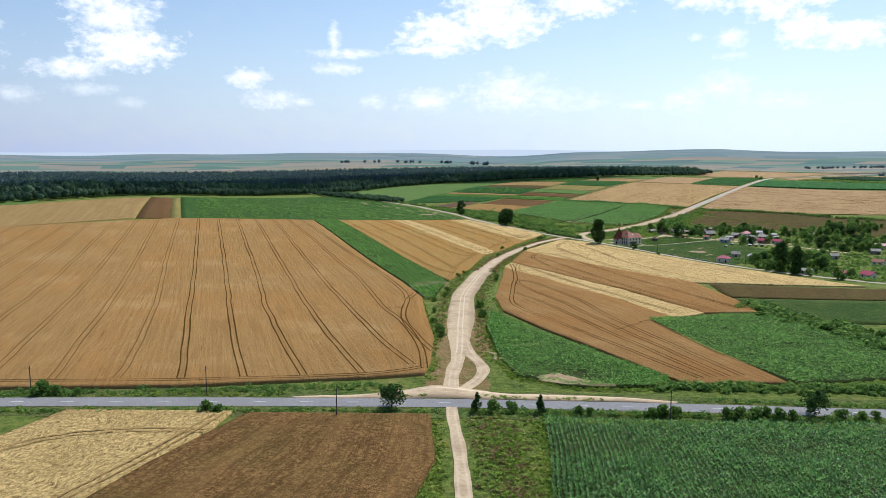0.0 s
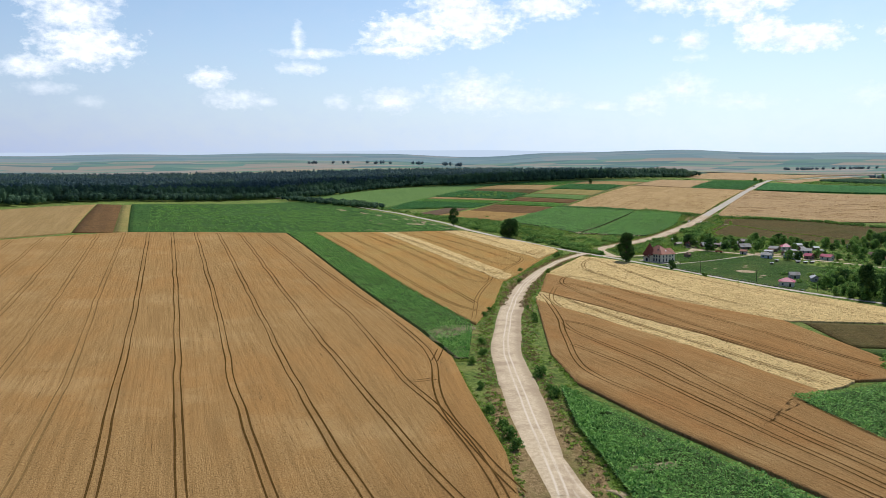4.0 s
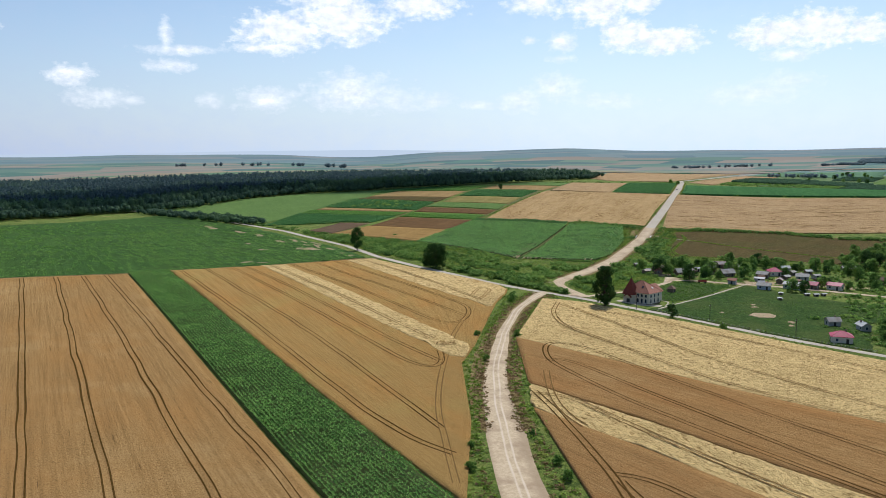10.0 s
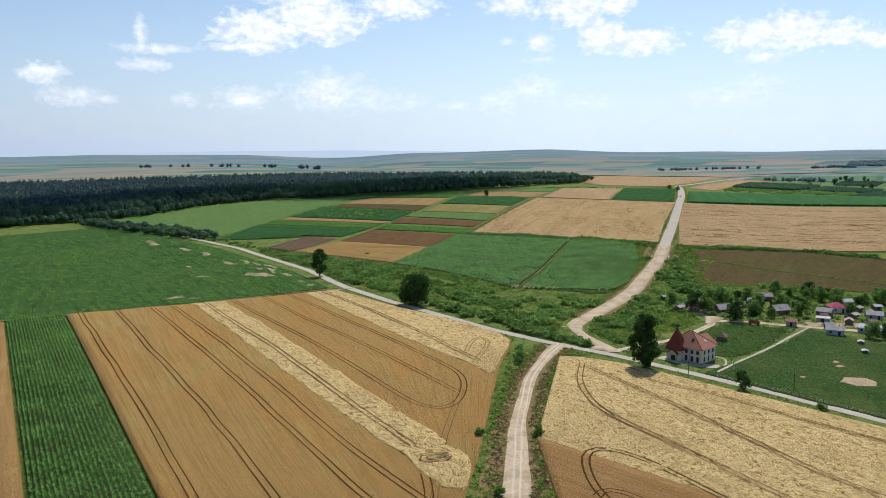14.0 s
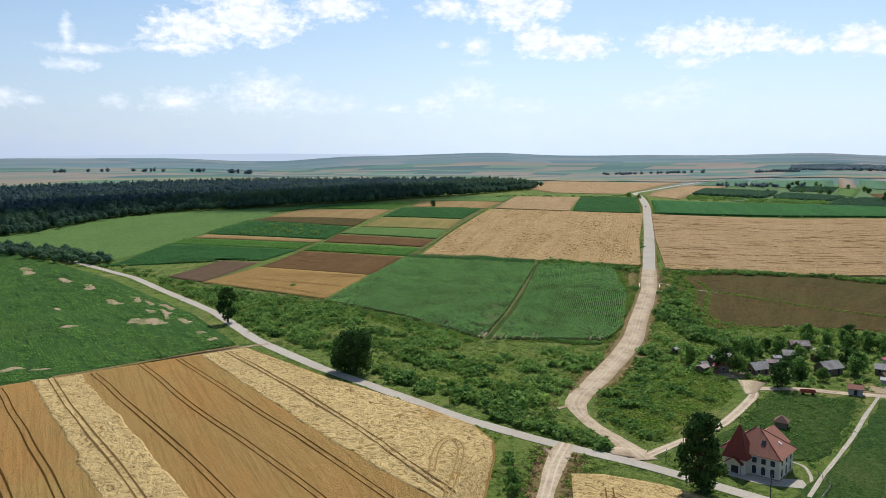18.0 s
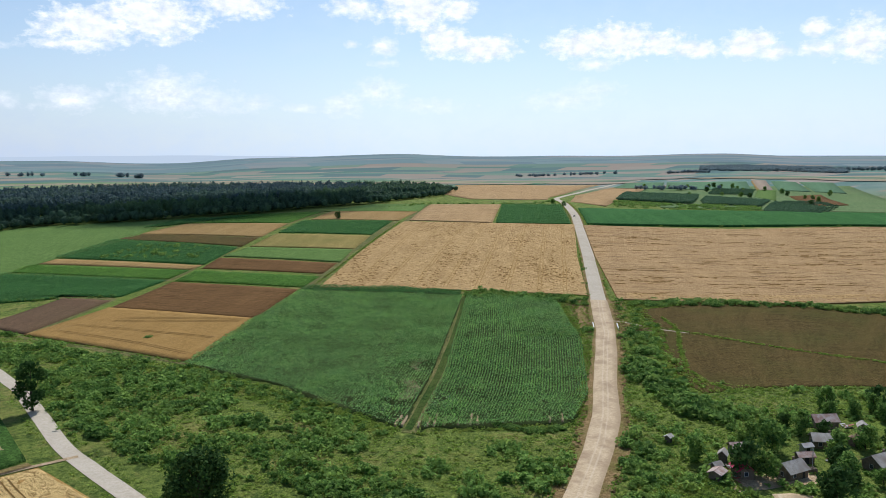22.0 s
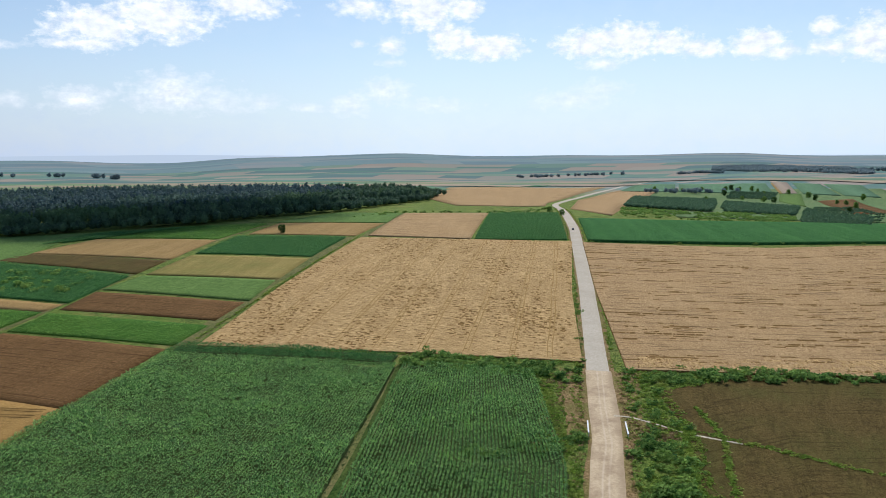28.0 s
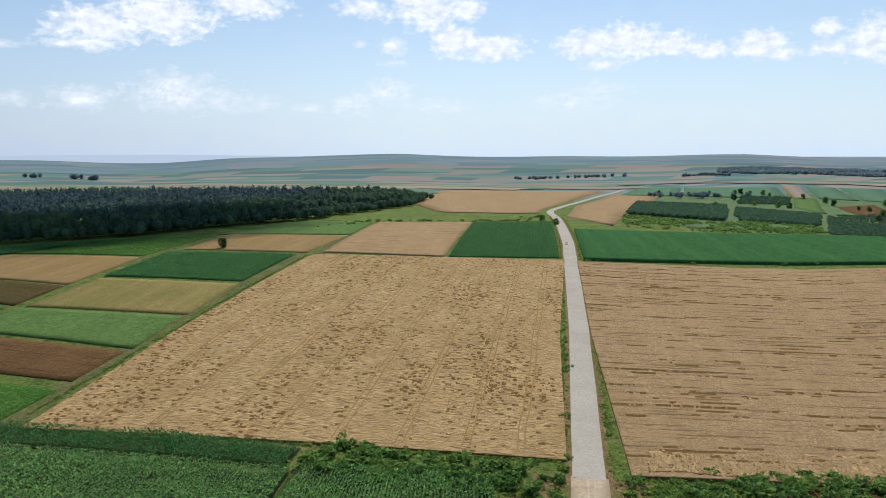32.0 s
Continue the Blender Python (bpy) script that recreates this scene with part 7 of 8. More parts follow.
    part("chimney", box(-2.9, -2.2, d / 2 + 1.0, d / 2 + 1.7, 6.0, 9.4), WALL_CLAY, root)
    part("skylight", slab([(2.0, -3.6, e + 2.35), (3.0, -3.6, e + 2.35), (3.0, -2.6, e + 3.25), (2.0, -2.6, e + 3.25)], 0.35), GLASS, root)
    part("skylight", slab([(5.6, 1.0, e + 1.85), (5.6, 1.8, e + 1.85), (4.6, 1.8, e + 2.55), (4.6, 1.0, e + 2.55)], 0.3), FRAME_W, root)

    def arched(x, y, zz, face, wide=1.1, high=1.7):
        win = window_on(root, x, y, zz, wide, high, face)
        sgn = 1 if face[1] == "+" else -1
        fan, fz = [], zz + high
        if face[0] == "y":
            fan = [(x + wide / 2 * math.cos(q), y + sgn * 0.07, fz + wide / 2 * math.sin(q)) for q in np.linspace(0, math.pi, 9)]
        else:
            fan = [(x + sgn * 0.07, y + wide / 2 * math.cos(q), fz + wide / 2 * math.sin(q)) for q in np.linspace(0, math.pi, 9)]
        part("arch", (fan, [tuple(range(9))]), GLASS, win)

    for px in (1.0, 3.4, 5.8):
        window_on(root, px, -d / 2, 3.7, 1.2, 1.5, "y-")
        arched(px, -d / 2, 0.7, "y-")
    for py in (-3.4, 0.0, 3.4):
        window_on(root, w / 2, py, 3.7, 1.2, 1.5, "x+")
        arched(w / 2, py, 0.7, "x+")
    for py in (d / 2 + 2.0, d / 2 + 5.6):
        window_on(root, 3.5, py, 3.1, 1.1, 1.4, "x+")
        window_on(root, 3.5, py, 0.7, 1.1, 1.5, "x+")
        window_on(root, -5.0, py, 3.1, 1.1, 1.4, "x-")
    for py in (0.5, 3.6):
        window_on(root, -w / 2, py, 3.6, 1.1, 1.5, "x-")
        window_on(root, -w / 2, py, 0.7, 1.1, 1.5, "x-")


guest_house()
ribbon("garden_path", rounded([(344, 583), (345, 578), (340, 573), (334, 569)], 1.0, 1), 0.9, 0.06, CONCRETE, label="pale paved garden path beside the house", category="path", kind="structure")
ribbon("yard", rounded([(321, 590), (325, 577), (333, 570)], 1.0, 1), 6.0, 0.05, CONCRETE, label="paved forecourt of the house", category="yard", kind="structure", wob=0.8)
field("lane_apron", [[(388, 627.5), (393, 632), (400.5, 640)], [(390, 627), (397, 632), (405, 637.5)], [(393, 627), (401, 630), (409, 632)]], 0.0, GRAVEL, "dusty bare fork of the village lanes", "road", 1.5, lift=0.11, waver=2)
ribbon("bare_yard", rounded([(396, 650), (408, 645), (424, 636)], 2.0, 1), 9.0, 0.04, BARE, label="trodden bare yards of the village", category="yard", kind="structure", wob=4.0)
ribbon("bare_yard", rounded([(432, 612), (452, 598), (474, 582), (490, 560)], 2.0, 1), 9.0, 0.04, BARE, label="trodden bare yards of the village", category="yard", kind="structure", wob=5.0)

# village trees, kept clear of houses and lanes
HOUSES = [(o.location.x, o.location.y) for o in scene.objects if o.parent is None and o.name.split(".")[0] in ("house", "shed", "barn", "guest_house", "shelter", "outbuilding")]
VILLAGE = [(398, 668), (470, 668), (545, 615), (560, 540), (520, 470), (470, 410), (410, 360), (368, 372), (352, 440), (360, 470), (378, 520), (412, 520), (440, 548), (455, 570), (430, 596), (425, 612), (405, 640)]
lane_pts = rounded([(394, 632), (412, 622), (432.7, 601.5), (446.5, 588.7), (462, 566), (476, 540), (486, 505)], 2, 1)
GROVES = [([(398, 668), (470, 668), (545, 625), (548, 611), (520, 597), (487, 598), (448, 614), (425, 622), (412, 640)], 34, 5.5), ([(500, 574), (530, 592), (582, 588), (640, 620), (600, 650), (548, 625), (505, 578), (485, 541), (485, 513), (540, 500), (600, 550)], 110, 4.2),
          ([(345, 448), (362, 468), (387, 488), (413, 502), (427, 495), (440, 478), (410, 440), (380, 392), (366, 372), (350, 430)], 62, 3.8), ([(430, 575), (470, 560), (500, 535), (520, 560), (480, 585)], 8, 5.0)]
spots = []
for k, (zone, most, gap) in enumerate(GROVES):
    found = 0
    for x, y in scatter(zone, 900, 191 + k):
        if found < most and all(math.dist((x, y), q) > 6.5 for q in HOUSES) and all(math.dist((x, y), q) > gap for q in spots) and np.min(np.hypot(lane_pts[:, 0] - x, lane_pts[:, 1] - y)) > 4.5:
            spots.append((x, y))
            found += 1
spots = [(427.2, 630.5), (408.5, 626.5), (451.3, 656.4), (430.9, 655.4), (409.5, 646.0), (405.5, 649.8), (450.9, 621.5), (492.8, 629.6), (482.2, 662.2), (432, 636), (455, 638)] + spots
r = random.Random(8)
for k, (x, y) in enumerate(spots):
    sc = r.uniform(0.55, 1.15) if k > 10 else r.uniform(0.95, 1.35)
    if k < len(VILLAGE_TREES):
        stand(VILLAGE_TREES[k], x, y, 90 * k, sc)
    else:
        stand_copy(VILLAGE_TREES[k % 4], x, y, r.uniform(0, 360), sc)
gardens = scatter(VILLAGE + [], 1700, 93)
gardens = np.array([q for q in gardens if all(math.dist(q, h) > 5.5 for h in HOUSES) and np.min(np.hypot(lane_pts[:, 0] - q[0], lane_pts[:, 1] - q[1])) > 3.6])
shrub_sheet("garden_shrubs", gardens, sizes(len(gardens), 0.7, 2.4, 94), LEAF_BUSH, "garden shrubs and weeds between the houses", "shrubs", 60, 0.3, 95)
SLOPE = [(318, 608), (345, 604), (372, 616), (398, 626), (425, 604), (386, 586), (344, 574), (352, 590), (340, 600)]
p = scatter(SLOPE, 1500, 96)
shrub_sheet("weeds", p, sizes(len(p), 0.35, 1.0, 96), LEAF_FRUIT, "tall weeds on the green slope", "weeds", 16, 0.34, 97, 0.5)
field("meadow", [[(318, 565), (333, 505), (345, 462)], [(341, 571), (354, 505), (364, 476)], [(385, 584), (392, 540), (400, 500)], [(429, 600), (438, 545), (455, 512)]], 0.13, MEADOW, "close-grazed green meadow below the village", "meadow", 3.0, waver=2.5)
field("meadow", [[(322, 603), (352, 607), (396, 623)], [(350, 577), (386, 590), (422, 604)]], 0.05, MEADOW, "lush green slope between the lanes", "meadow", 3.0, waver=4)
p = scatter([(324, 553), (345, 567), (386, 580), (424, 593), (434, 550), (374, 514), (341, 504)], 1500, 98)
shrub_sheet("weeds", p, sizes(len(p), 0.2, 0.6, 98), LEAF_FRUIT, "low tufts of weeds in the meadow", "weeds", 12, 0.4, 99, 0.5)
field("bare_patch", [[(359, 538), (360.5, 531)], [(366, 541), (367, 528)], [(373, 536), (372.5, 532)]], 0.19, BARE, "round bare sandy patch in the meadow", "ground patch", 1.0, waver=3)
for x, y, sx in [(380, 551, 1.8), (384, 556, 1.5), (352, 548, 1.2), (366, 517, 2.4), (358, 512, 1.8)]:
    field("bare_patch", [[(x - sx, y - sx), (x - sx, y + sx * 0.3)], [(x + sx, y - sx * 0.4), (x + sx, y + sx)]], 0.19, BARE, "small bare sandy patch in the meadow", "ground patch", 0.8, waver=2)
for x, y, sx, sy in [(231.8, 844.5, 6, 6), (236, 838, 4, 4), (228, 850, 3, 5), (229.9, 911.7, 4, 9), (204.2, 1071, 4, 16), (220.9, 1014, 3, 11), (229.6, 976, 3, 11), (243.6, 913, 2, 10), (247, 897, 1.6, 8), (250.6, 881, 1.8, 8), (246, 866, 1.6, 8), (248.5, 837, 2.4, 5), (244, 852, 1.5, 7), (199.4, 850.7, 3.5, 1.6), (199.4, 903.6, 1.6, 4), (247.6, 791.4, 3, 2), (169.3, 775.2, 6, 2), (178, 771, 4, 1.5), (246.5, 808, 2, 3), (240, 873, 1.4, 6)]:
    field("bare_patch", [[(x - sx, y - sy), (x - sx * 0.5, y + sy)], [(x - sx * 0.4, y - sy * 1.1), (x - sx * 0.2, y + sy * 1.3)], [(x + sx * 0.3, y - sy * 0.8), (x + sx * 0.2, y + sy * 1.2)], [(x + sx, y - sy * 0.6), (x + sx * 0.7, y + sy)]], 0.60, BARE, "pale washed-out patch in the green field", "ground patch", 0.6, waver=5)
for sides in ([[(87, 198), (90, 204)], [(92, 194), (96, 206)], [(98, 191), (100, 197)], [(104, 189.5), (105, 192)]], [[(93, 243.5), (93, 246.5)], [(106, 243), (107, 246)]], [[(84.5, 222), (84, 237)], [(87.5, 221), (87, 235)]]):
    field("bare_patch", sides, 0.16, BARE, "bare earth patch in the sunflower field", "ground patch", 0.8, waver=3)


# ---- poles, fences, rails ----
def pole(x, y, tall, mat, label, arm=False):
    root = new("utility_pole")
    tagged(root, label, "utility pole", "utility poles")
    root.matrix_basis = pose(x, y, float(land(x, y)), 0, 0, 20)
    part("shaft", tube([(0, 0, -0.5), (0, 0, tall)], [0.15, 0.10], 8), mat, root)
    part("crossarm", box(-0.9 if arm else -0.35, 0.9 if arm else 0.35, -0.06, 0.06, tall - 0.7, tall - 0.58), mat, root)
    for sx in (-0.8, 0.8) if arm else (-0.3, 0.3):
        part("insulator", tube([(sx, 0, tall - 0.58), (sx, 0, tall - 0.36)], [0.06, 0.04], 6), FRAME_W, root)
    return root


for x, y in [(-43.7, 210.8), (-2.2, 202.6), (26.6, 176.5), (103, 158.6)]:
    pole(x, y, 7.4, POLE, "dark wooden utility pole beside the road")
for x, y in [(331.5, 536), (342, 496), (313.5, 567.5), (352, 458), (320.5, 600), (424, 640), (448, 575)]:
    pole(x, y, 7.6, POLE_C if x > 400 else POLE, "utility pole beside the village road", True)


def fence(line, label, gap=2.6, tall=1.25, post=0.07, mat=None):
    root = new("fence")
    tagged(root, label, "fence")
    p, length = resample(line, max(2, int(resample(line, 2)[1] / gap)))
    zs = land(p[:, 0], p[:, 1])
    root.matrix_basis = pose(p[0, 0], p[0, 1], float(zs[0]))
    o = np.array([p[0, 0], p[0, 1], zs[0]])
    shared = poly_mesh("post", *box(-post, post, -post, post, -0.3, tall), mat or WOOD)
    for q, z in zip(p, zs):
        put("post", shared, root, m=pose(q[0] - o[0], q[1] - o[1], z - o[2]))
    for hgt in (0.55, 1.0):
        v, f = tube([(q[0] - o[0], q[1] - o[1], z - o[2] + hgt) for q, z in zip(p, zs)], [0.02] * len(p), 4)
        part("wire", (v, f), METAL, root)
    return root


fence([(320, 560), (325.8, 542.5), (336.6, 489.3), (345, 460)], "wooden post fence along the meadow")
fence([(323, 561), (338, 566), (342, 572)], "low garden fence beside the house", 2.0)
fence([(311, 598), (317, 603), (322, 601)], "low garden fence at the corner", 2.0)


def guard_rail(x, y, turn, label):
    root = new("guard_rail")
    tagged(root, label, "guard rail", "guard rails at the culvert")
    root.matrix_basis = pose(x, y, float(land(x, y)), 0, 0, turn)
    part("rail", merged(box(-5.4, 5.4, -0.16, 0.16, 0.50, 0.95), box(-5.5, 5.5, -0.22, 0.22, 0.95, 1.05)), PAINT, root)
    for k in range(5):
        part("post", box(-5.2 + 2.6 * k - 0.12, -5.2 + 2.6 * k + 0.12, -0.12, 0.12, -0.4, 0.5), PAINT, root)


guard_rail(502.3, 782.6, 41.7, "white-painted guard rail at the culvert")
guard_rail(511.0, 774.8, 41.7, "white-painted guard rail at the culvert")


def car(x, y, turn):
    root = new("car")
    tagged(root, "small dark car standing on the paved road", "car")
    root.matrix_basis = pose(x, y, float(land(x, y)) + 0.2, 0, 0, turn)
    body = [(-2.0, 0.35), (-2.05, 0.8), (-1.9, 0.95), (-1.2, 1.0), (-0.6, 1.42), (0.9, 1.45), (1.7, 1.02), (2.05, 0.9), (2.1, 0.4)]
    v = [(a, -0.82, b) for a, b in body] + [(a, 0.82, b) for a, b in body]
    k = len(body)
    part("body", (v, [tuple(range(k)), tuple(range(2 * k - 1, k - 1, -1))] + [(i, (i + 1) % k, k + (i + 1) % k, k + i) for i in range(k)]), CAR_PAINT, root)
    part("windscreen", ([(-1.17, -0.7, 1.03), (-0.64, -0.66, 1.40), (-0.64, 0.66, 1.40), (-1.17, 0.7, 1.03)], [(0, 1, 2, 3)]), GLASS, root)
    part("rear_window", ([(1.0, -0.66, 1.42), (1.62, -0.7, 1.08), (1.62, 0.7, 1.08), (1.0, 0.66, 1.42)], [(0, 1, 2, 3)]), GLASS, root)
    for sx in (-1.3, 1.3):
        for sy in (-0.78, 0.78):
            tv, tf = tube([(sx, sy - 0.1, 0.32), (sx, sy + 0.1, 0.32)], [0.32, 0.32], 12)
            wheel = part("wheel", (tv, tf + [tuple(range(12)), tuple(range(12, 24))]), RUBBER, root)
            part("rim", (lambda q: (q[0], q[1] + [tuple(range(10)), tuple(range(10, 20))]))(tube([(sx, sy - 0.11, 0.32), (sx, sy + 0.11, 0.32)], [0.19, 0.19], 10)), METAL, wheel)


car(826, 1070.5, 43)


def trailer(x, y, turn):
    root = new("trailer")
    tagged(root, "old red farm trailer parked beside the lane", "trailer")
    root.matrix_basis = pose(x, y, float(land(x, y)), 0, 0, turn)
    part("bed", merged(box(-2.6, 2.6, -1.1, 1.1, 0.9, 1.05), box(-2.6, 2.6, -1.1, -1.03, 1.05, 1.7), box(-2.6, 2.6, 1.03, 1.1, 1.05, 1.7), box(-2.6, -2.53, -1.03, 1.03, 1.05, 1.7), box(2.53, 2.6, -1.03, 1.03, 1.05, 1.7)), RUST_RED, root)
    part("drawbar", box(2.6, 4.0, -0.08, 0.08, 0.7, 0.85), DARK, root)
    for sx in (-1.7, 1.7):
        for sy in (-0.95, 0.95):
            tv, tf = tube([(sx, sy - 0.14, 0.45), (sx, sy + 0.14, 0.45)], [0.45, 0.45], 12)
            part("wheel", (tv, tf + [tuple(range(12)), tuple(range(12, 24))]), RUBBER, root)


trailer(409, 616.5, -48)

def wood_pile(x, y, turn):
    root = new("wood_pile")
    tagged(root, "stack of weathered firewood logs in a yard", "firewood", "wood piles in the yards")
    root.matrix_basis = pose(x, y, float(land(x, y)), 0, 0, turn)
    for k in range(12):
        row, col = divmod(k, 4)
        part("log", (lambda q: (q[0], q[1] + [tuple(range(7)), tuple(range(7, 14))]))(tube([(-1.2, -0.75 + col * 0.5 + row * 0.12, 0.2 + row * 0.42), (1.2, -0.72 + col * 0.5 + row * 0.12, 0.2 + row * 0.42)], [0.24, 0.22], 7)), WOOD, root)


for x, y, turn in [(403, 657, 20), (416, 649, 60), (424, 640, -30), (438, 636, 10), (455, 629, 45), (468, 607, -20), (486, 596, 30)]:
    wood_pile(x, y, turn)


def scrap_heap(x, y, seed):
    """Old boards and sheets thrown on a heap."""
    root = new("scrap_heap")
    tagged(root, "heap of old boards and rusty sheets in a yard", "scrap heap", "scrap heaps in the yards")
    root.matrix_basis = pose(x, y, float(land(x, y)))
    r = random.Random(seed)
    for k in range(9):
        a = box(-r.uniform(0.5, 1.4), r.uniform(0.5, 1.4), -0.3, r.uniform(0.1, 0.5), 0, 0.06)
        put("board", poly_mesh("board", *a, r.choice([WOOD, ROOF_PALE, RUST_RED, WALL_WHITE])), root, m=pose(r.uniform(-1.4, 1.4), r.uniform(-1.4, 1.4), 0.05 + 0.09 * k, r.uniform(-14, 14), r.uniform(-14, 14), r.uniform(0, 180)))


for k, (x, y) in enumerate([(401, 651), (408, 655), (422, 652), (437, 640), (456, 651), (470, 650), (449, 603), (480, 588), (461, 594)]):
    scrap_heap(x, y, k)

# ---- the distance: orchards, strips of farmland, tree rows and hills ----
def orchard(poly, gap_row, gap, turn, tall, wide, label, seed):
    p = np.asarray(poly, float)
    c, sp = p.mean(0), 420
    u, v = np.meshgrid(np.arange(-sp, sp, gap_row), np.arange(-sp, sp, gap))
    a = radians(turn)
    x, y = c[0] + u * math.cos(a) - v * math.sin(a), c[1] + u * math.sin(a) + v * math.cos(a)
    ok = inside(poly, x, y)
    q = np.c_[x[ok], y[ok]] + np.random.default_rng(seed).normal(0, 0.5, (ok.sum(), 2))
    crowns("orchard", q, tall, wide, ORCHARD, label, "orchard", seed, leaves=20, size=0.8)


orchard([(1103, 1230), (1335, 1388), (1405, 1290), (1099, 1107)], 4.6, 3.8, 30, 5.0, 2.7, "dense dark orchard block", 81)
orchard([(1120, 1108), (1380, 1262), (1330, 1125), (1118, 1026)], 4.8, 4.0, 30, 3.6, 2.5, "orchard block in rows", 82)
orchard([(1482, 1320), (1657, 1413), (1677, 1335), (1519, 1256)], 13.0, 5.0, 25, 3.5, 2.2, "young orchard rows", 83)
orchard([(1039, 979), (1210, 1059), (1195, 980), (1062, 928)], 7.0, 5.0, 25, 2.6, 2.2, "low orchard rows", 84)
field("far_field", [[(1670, 1321), (1985, 1513)], [(1690, 1305), (1955, 1460)]], 1.2, HAZE_STUBBLE, "narrow rosy strip on the far slope", "wheat field", 25.0)
q = scatter([(960, 1125), (1090, 1225), (1076, 1158), (1078, 1096), (1112, 1100), (1117, 1024), (1028, 980), (982, 1042)], 620, 85, 0.35, 18)
crowns("low_scrub", q, 2.0, 1.5, LEAF_BUSH, "low bushes on the grass below the plantation", "shrubs", 86, leaves=24, size=0.5)
q = scatter([(1040, 975), (1240, 1075), (1330, 1115), (1420, 1095), (1240, 985), (1080, 930)], 420, 87, 0.3, 22)
crowns("low_scrub", q, 2.2, 1.7, ORCHARD, "bushy fallow on the far slope", "shrubs", 88, leaves=24, size=0.5)
for k, (x, y, size) in enumerate([(1567, 1514, 1.3), (1604, 1493, 0.8), (1612, 1487, 0.9), (1672, 1482, 0.9), (1692, 1445, 1.1), (1700, 1438, 1.4), (1672, 1406, 1.3), (1703, 1397, 1.3), (1673, 1371, 1.0), (1561, 1370, 1.3), (1376, 1289, 1.1), (1477, 1289, 0.9), (1460, 1244, 1.2), (1463, 1229, 1.1), (1646, 1343, 0.8), (1666, 1311, 1.2), (1624, 1254, 1.3), (1573, 1219, 1.2), (1487, 1134, 1.0), (1502, 1154, 0.9), (1372, 1071, 1.2), (1273, 1037, 0.9), (1633, 1171, 1.3), (938, 1199, 0.9), (924, 1170, 0.8)]):
    stand_copy(VILLAGE_TREES[k % 4], x, y, 73 * k, size)
field("far_field", [[(1668, 1326), (1919, 1476)], [(1686, 1309), (1937, 1451)]], 1.0, TAN, "short tan strip on the far slope", "field", 25.0)
field("far_field", [[(1553, 1205), (1221, 1007)], [(1640, 1190), (1315, 1005)]], 1.0, BROWN_RED, "brown ploughed plot on the far slope", "field", 25.0)
field("far_field", [[(1497, 1239), (1692, 1338)], [(1366, 1133), (1695, 1301)]], 1.0, GREEN_LIGHT, "bright green plot on the far slope", "field", 25.0)
field("far_field", [[(1700, 1300), (1950, 1445)], [(1700, 1235), (1945, 1385)]], 1.0, FAR_GREEN, "green strip on the far slope", "field", 25.0)
field("far_field", [[(1705, 1230), (1950, 1380)], [(1700, 1170), (1960, 1310)]], 1.0, FAR_GREEN, "dark green strip on the far slope", "field", 25.0)
field("far_field", [[(1590, 1480), (1830, 1640)], [(1655, 1330), (1905, 1480)]], 1.0, FAR_GREEN, "green crop strips across the far slope", "field", 25.0)
field("far_field", [[(1500, 1545), (1820, 1745)], [(1585, 1485), (1825, 1645)]], 1.0, FAR_GREEN, "green strip beside the far road", "field", 25.0)
field("far_field", [[(1578, 1866), (1784, 1824)], [(1645, 1712), (1805, 1692)]], 1.4, HAZE_STUBBLE, "pale stubble strip beside the far road", "field", 25.0)
field("far_field", [[(1395, 1758), (1736, 2230)], [(1831, 1880), (1990, 2108)]], 1.4, FAR_GREEN, "broad green field below the hills", "field", 30.0)
field("far_field", [[(1709, 2243), (1720, 2387)], [(2117, 2310), (2338, 2418)]], 1.8, BROWN_RED, "long brown ploughed strip below the hills", "field", 30.0)
field("far_field", [[(2170, 1440), (2250, 1590)], [(2430, 1500), (2530, 1640)]], 1.8, HAZE_STUBBLE, "pale field before the far wood", "field", 30.0)
q = scatter([(2441, 1796), (2560, 1740), (2330, 1440), (2542, 1521), (2933, 1752), (2835, 1917), (2653, 2063), (2488, 1961)], 1500, 89)
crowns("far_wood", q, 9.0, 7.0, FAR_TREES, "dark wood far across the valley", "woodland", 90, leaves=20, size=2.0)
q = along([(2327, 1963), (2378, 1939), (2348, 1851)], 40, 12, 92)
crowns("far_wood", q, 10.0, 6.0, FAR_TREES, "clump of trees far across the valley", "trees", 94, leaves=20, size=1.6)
field("far_pasture", [[(1000, 1085), (1330, 1390), (1600, 1530)], [(1080, 970), (1420, 1180), (1780, 1400)], [(1230, 850), (1500, 1000), (1900, 1250)]], 0.2, PASTURE, "green pasture with shrubs on the far slope", "pasture", 25.0)


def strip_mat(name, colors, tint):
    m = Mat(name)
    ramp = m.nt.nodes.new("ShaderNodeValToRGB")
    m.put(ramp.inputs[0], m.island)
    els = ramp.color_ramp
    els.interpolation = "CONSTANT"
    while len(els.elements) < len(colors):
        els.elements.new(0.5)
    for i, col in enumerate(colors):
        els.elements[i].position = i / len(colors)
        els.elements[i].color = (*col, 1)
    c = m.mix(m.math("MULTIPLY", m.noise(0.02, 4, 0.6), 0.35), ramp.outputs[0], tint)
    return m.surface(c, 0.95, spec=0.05)


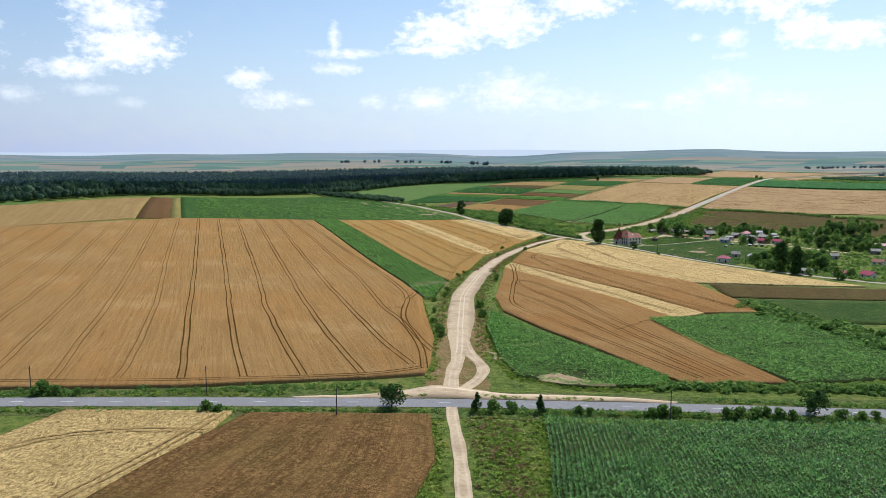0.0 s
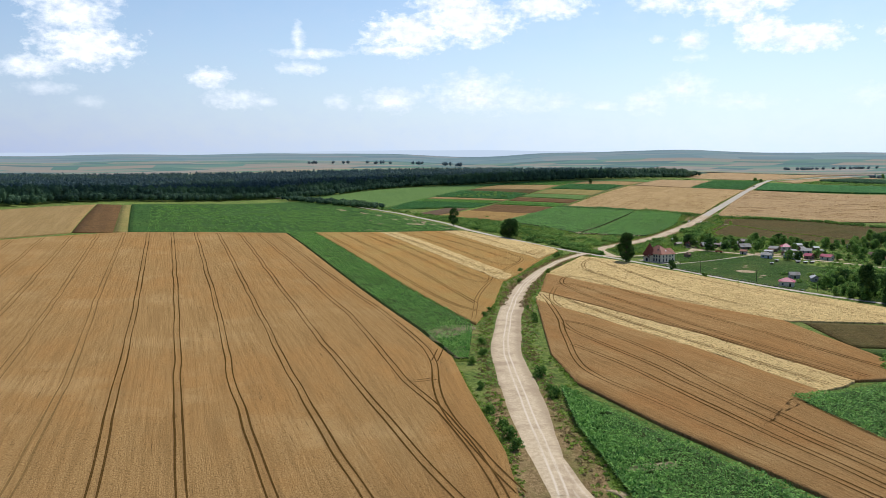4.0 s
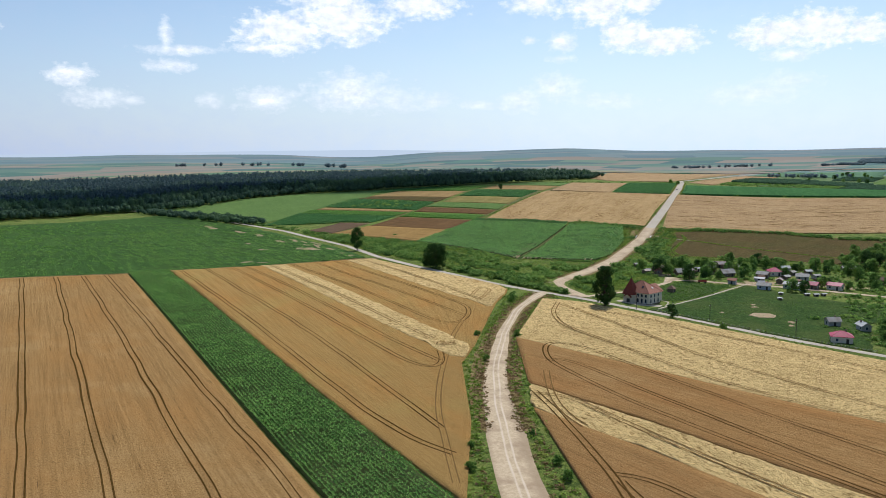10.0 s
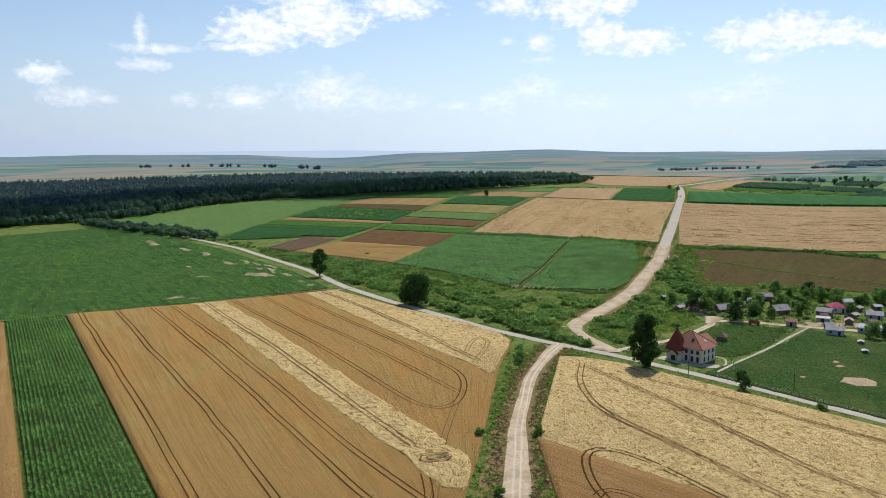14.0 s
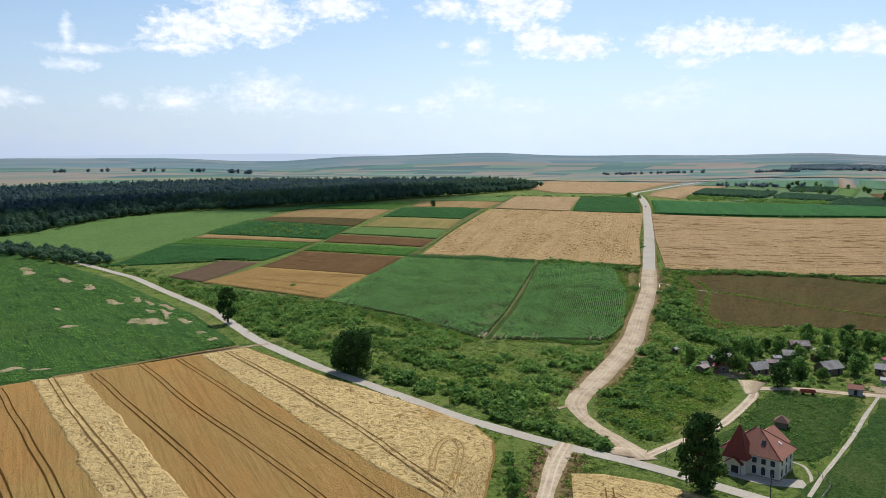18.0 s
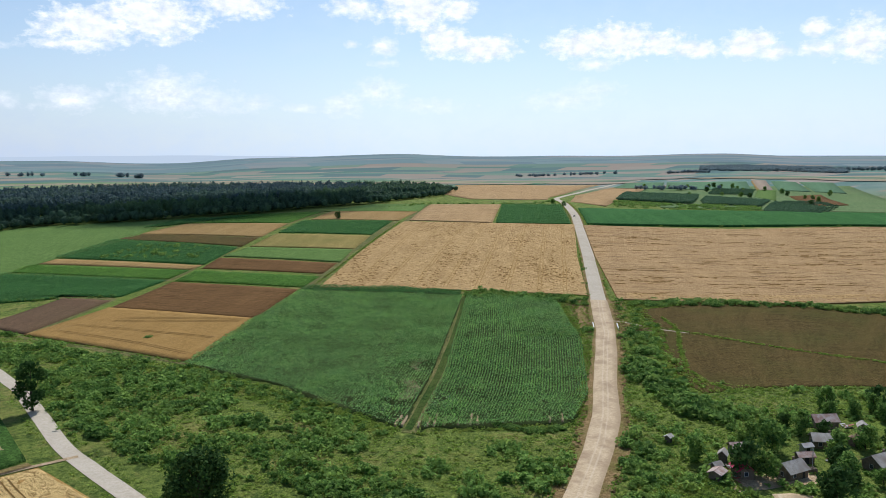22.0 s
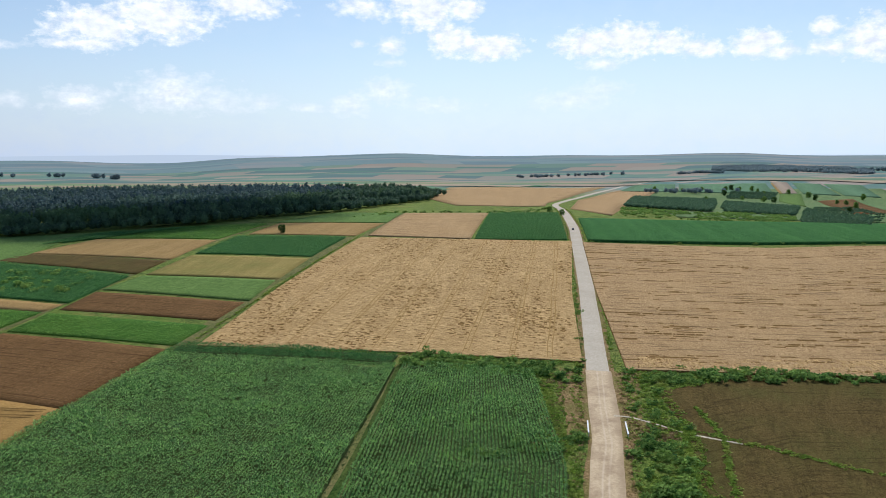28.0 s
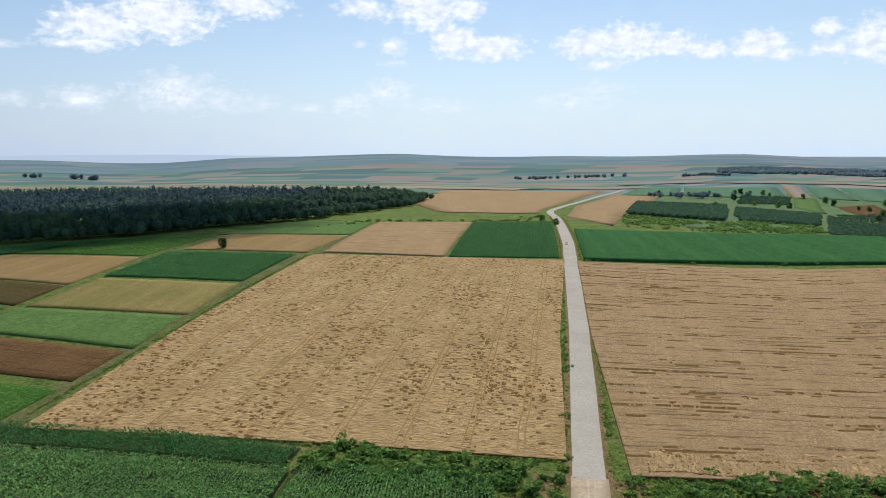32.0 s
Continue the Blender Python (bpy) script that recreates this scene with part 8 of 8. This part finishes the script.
# haze painted in: each farther band of farmland is paler and bluer
HAZE_A = strip_mat("far_farmland", [(0.11, 0.20, 0.085), (0.30, 0.215, 0.145), (0.20, 0.24, 0.11), (0.34, 0.245, 0.17), (0.12, 0.215, 0.12), (0.29, 0.235, 0.155), (0.10, 0.18, 0.11), (0.36, 0.27, 0.19)], (0.17, 0.22, 0.14))
HAZE_B = strip_mat("farther_farmland", [(0.084, 0.168, 0.130), (0.286, 0.223, 0.172), (0.160, 0.227, 0.160), (0.109, 0.202, 0.155), (0.302, 0.244, 0.193), (0.084, 0.147, 0.139), (0.252, 0.223, 0.176), (0.126, 0.202, 0.151)], (0.160, 0.202, 0.176))
HAZE_C = strip_mat("hill_farmland", [(0.143, 0.210, 0.210), (0.168, 0.231, 0.227), (0.235, 0.235, 0.223), (0.151, 0.218, 0.214), (0.193, 0.231, 0.223), (0.130, 0.185, 0.197)], (0.168, 0.218, 0.227))


def far_strips(name, r0, r1, rows, cells, mat, label, seed, skip=None):
    """Strips of farmland draped over the far land."""
    r = np.random.default_rng(seed)
    V, F = [], []
    count = 0
    edges = np.sort(np.r_[r0, r1, r.uniform(r0, r1, rows - 1)])
    for a, b in zip(edges, edges[1:]):
        az, sk = -52.0 + r.uniform(0, 4), r.uniform(-3.0, 3.0)
        while az < 100:
            step = r.uniform(0.5, 1.6) * 152 / cells
            if True:
                n, k = max(2, int((b - a) / 45)), max(2, int(step / 1.0) + 1)
                t = np.radians(az + np.linspace(0.0, 1.0, k)[:, None] * step + sk * np.linspace(0, 1, n)[None])
                d = np.linspace(a, b, n)[None] + 0 * t
                x, y = 300 + d * np.sin(t), 500 + d * np.cos(t)
                if skip is None or not skip(x.mean(), y.mean()):
                    V.append(np.c_[x.ravel(), y.ravel(), land(x, y).ravel() + np.interp(d, [1150, 4350], [0.6, 5.0]).ravel()]), F.append(grid_faces(k, n) + count)
                    count += k * n
            az += step
    return put(name, mesh_of(name, np.concatenate(V), np.concatenate(F), mat), label=label, category="farmland", kind="structure")


def near_side(x, y):
    return bool(inside(WOODS, np.array(x), np.array(y))) or math.hypot(x - 700, y - 900) < 850 or (x < 1150 and y < 1500) or (900 < x < 2000 and 850 < y < 1800)


far_strips("far_farmland", 1150, 2100, 9, 44, HAZE_A, "patchwork of far fields", 101, near_side)
far_strips("farther_farmland", 2100, 3100, 12, 44, HAZE_B, "patchwork of fields on the rising land, paled by haze", 102)
far_strips("hill_farmland", 3100, 4350, 12, 36, HAZE_C, "faint fields on the hills at the skyline", 103)
def row_of_trees(line, n, wide, tall, seed):
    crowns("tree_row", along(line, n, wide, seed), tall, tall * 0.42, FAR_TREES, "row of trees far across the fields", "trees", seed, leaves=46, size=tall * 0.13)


row_of_trees([(436, 2940), (600, 3010), (760, 2990), (868, 3015)], 15, 16, 13, 111)
row_of_trees([(868, 3014), (940, 2985), (1000, 2880), (1030, 2780)], 15, 14, 16, 112)
row_of_trees([(2000, 2300), (2300, 2150)], 40, 30, 11, 113)
row_of_trees([(2500, 1700), (2900, 1500), (3100, 1200)], 160, 70, 13, 114)
row_of_trees([(1500, 1475), (1560, 1440), (1640, 1400)], 24, 18, 10, 115)
stand_copy(VILLAGE_TREES[1], 619.4, 1190.6, 0, 0.9)


def shade_cloud(cover, z):
    """A broad high cumulus out of view, added and outlined to shade the woods."""
    v, f = ico(2)
    r = np.random.default_rng(131)
    drift = sun_way.xy / sun_way.z * z
    spots = scatter(cover, 300, 132)
    V, F = [], []
    for k, (x, y) in enumerate(spots):
        s = r.uniform(45, 85)
        V.append(v * np.array([s, s, s * 0.4]) + np.array([x + drift.x, y + drift.y, z + r.uniform(-20, 20)])), F.append(f + k * len(v))
    m = Mat("cloud_white")
    white, clear, thin, out = (m.nt.nodes.new("ShaderNode" + k) for k in ("BsdfDiffuse", "BsdfTransparent", "MixShader", "OutputMaterial"))
    white.inputs[0].default_value, thin.inputs[0].default_value = (0.8, 0.8, 0.8, 1), 0.18
    m.nt.links.new(clear.outputs[0], thin.inputs[1]), m.nt.links.new(white.outputs[0], thin.inputs[2]), m.nt.links.new(thin.outputs[0], out.inputs[0])
    me = mesh_of("cloud", np.concatenate(V), np.concatenate(F), m.m, smooth=True)
    put("cloud", me, label="unseen cumulus cloud added to shade the woods", category="cloud", kind="structure")


shade_cloud([(-700, 930), (-350, 930), (-150, 1010), (-60, 1180), (60, 1300), (180, 1410), (290, 1520), (400, 1540), (450, 1450), (470, 1340), (530, 1275), (600, 1245), (690, 1310), (760, 1345), (700, 1400), (560, 1430), (480, 1540), (430, 1640), (250, 1660), (60, 1500), (-120, 1330), (-400, 1150), (-800, 1100)], 1000.0)


def far_ridge():
    """The faintest ridge of hills behind the skyline: a strip glowing in haze blue."""
    az = np.radians(np.linspace(-60, 110, 341))
    rise = np.interp(np.degrees(az), (-60, -12, -2, 9, 19, 28, 42, 60, 110), (80, 84, 90, 100, 106, 98, 84, 84, 84)) + 4 * (vnoise(np.degrees(az), 0 * az, 6, 41) - 0.5) + 2 * (vnoise(np.degrees(az), 0 * az, 1.7, 42) - 0.5)
    x, y = 300 + 4380 * np.sin(az), 500 + 4380 * np.cos(az)
    v = np.r_[np.c_[x, y, land(x, y) - 60], np.c_[x, y, rise]]
    m = Mat("glowing_haze_ridge")
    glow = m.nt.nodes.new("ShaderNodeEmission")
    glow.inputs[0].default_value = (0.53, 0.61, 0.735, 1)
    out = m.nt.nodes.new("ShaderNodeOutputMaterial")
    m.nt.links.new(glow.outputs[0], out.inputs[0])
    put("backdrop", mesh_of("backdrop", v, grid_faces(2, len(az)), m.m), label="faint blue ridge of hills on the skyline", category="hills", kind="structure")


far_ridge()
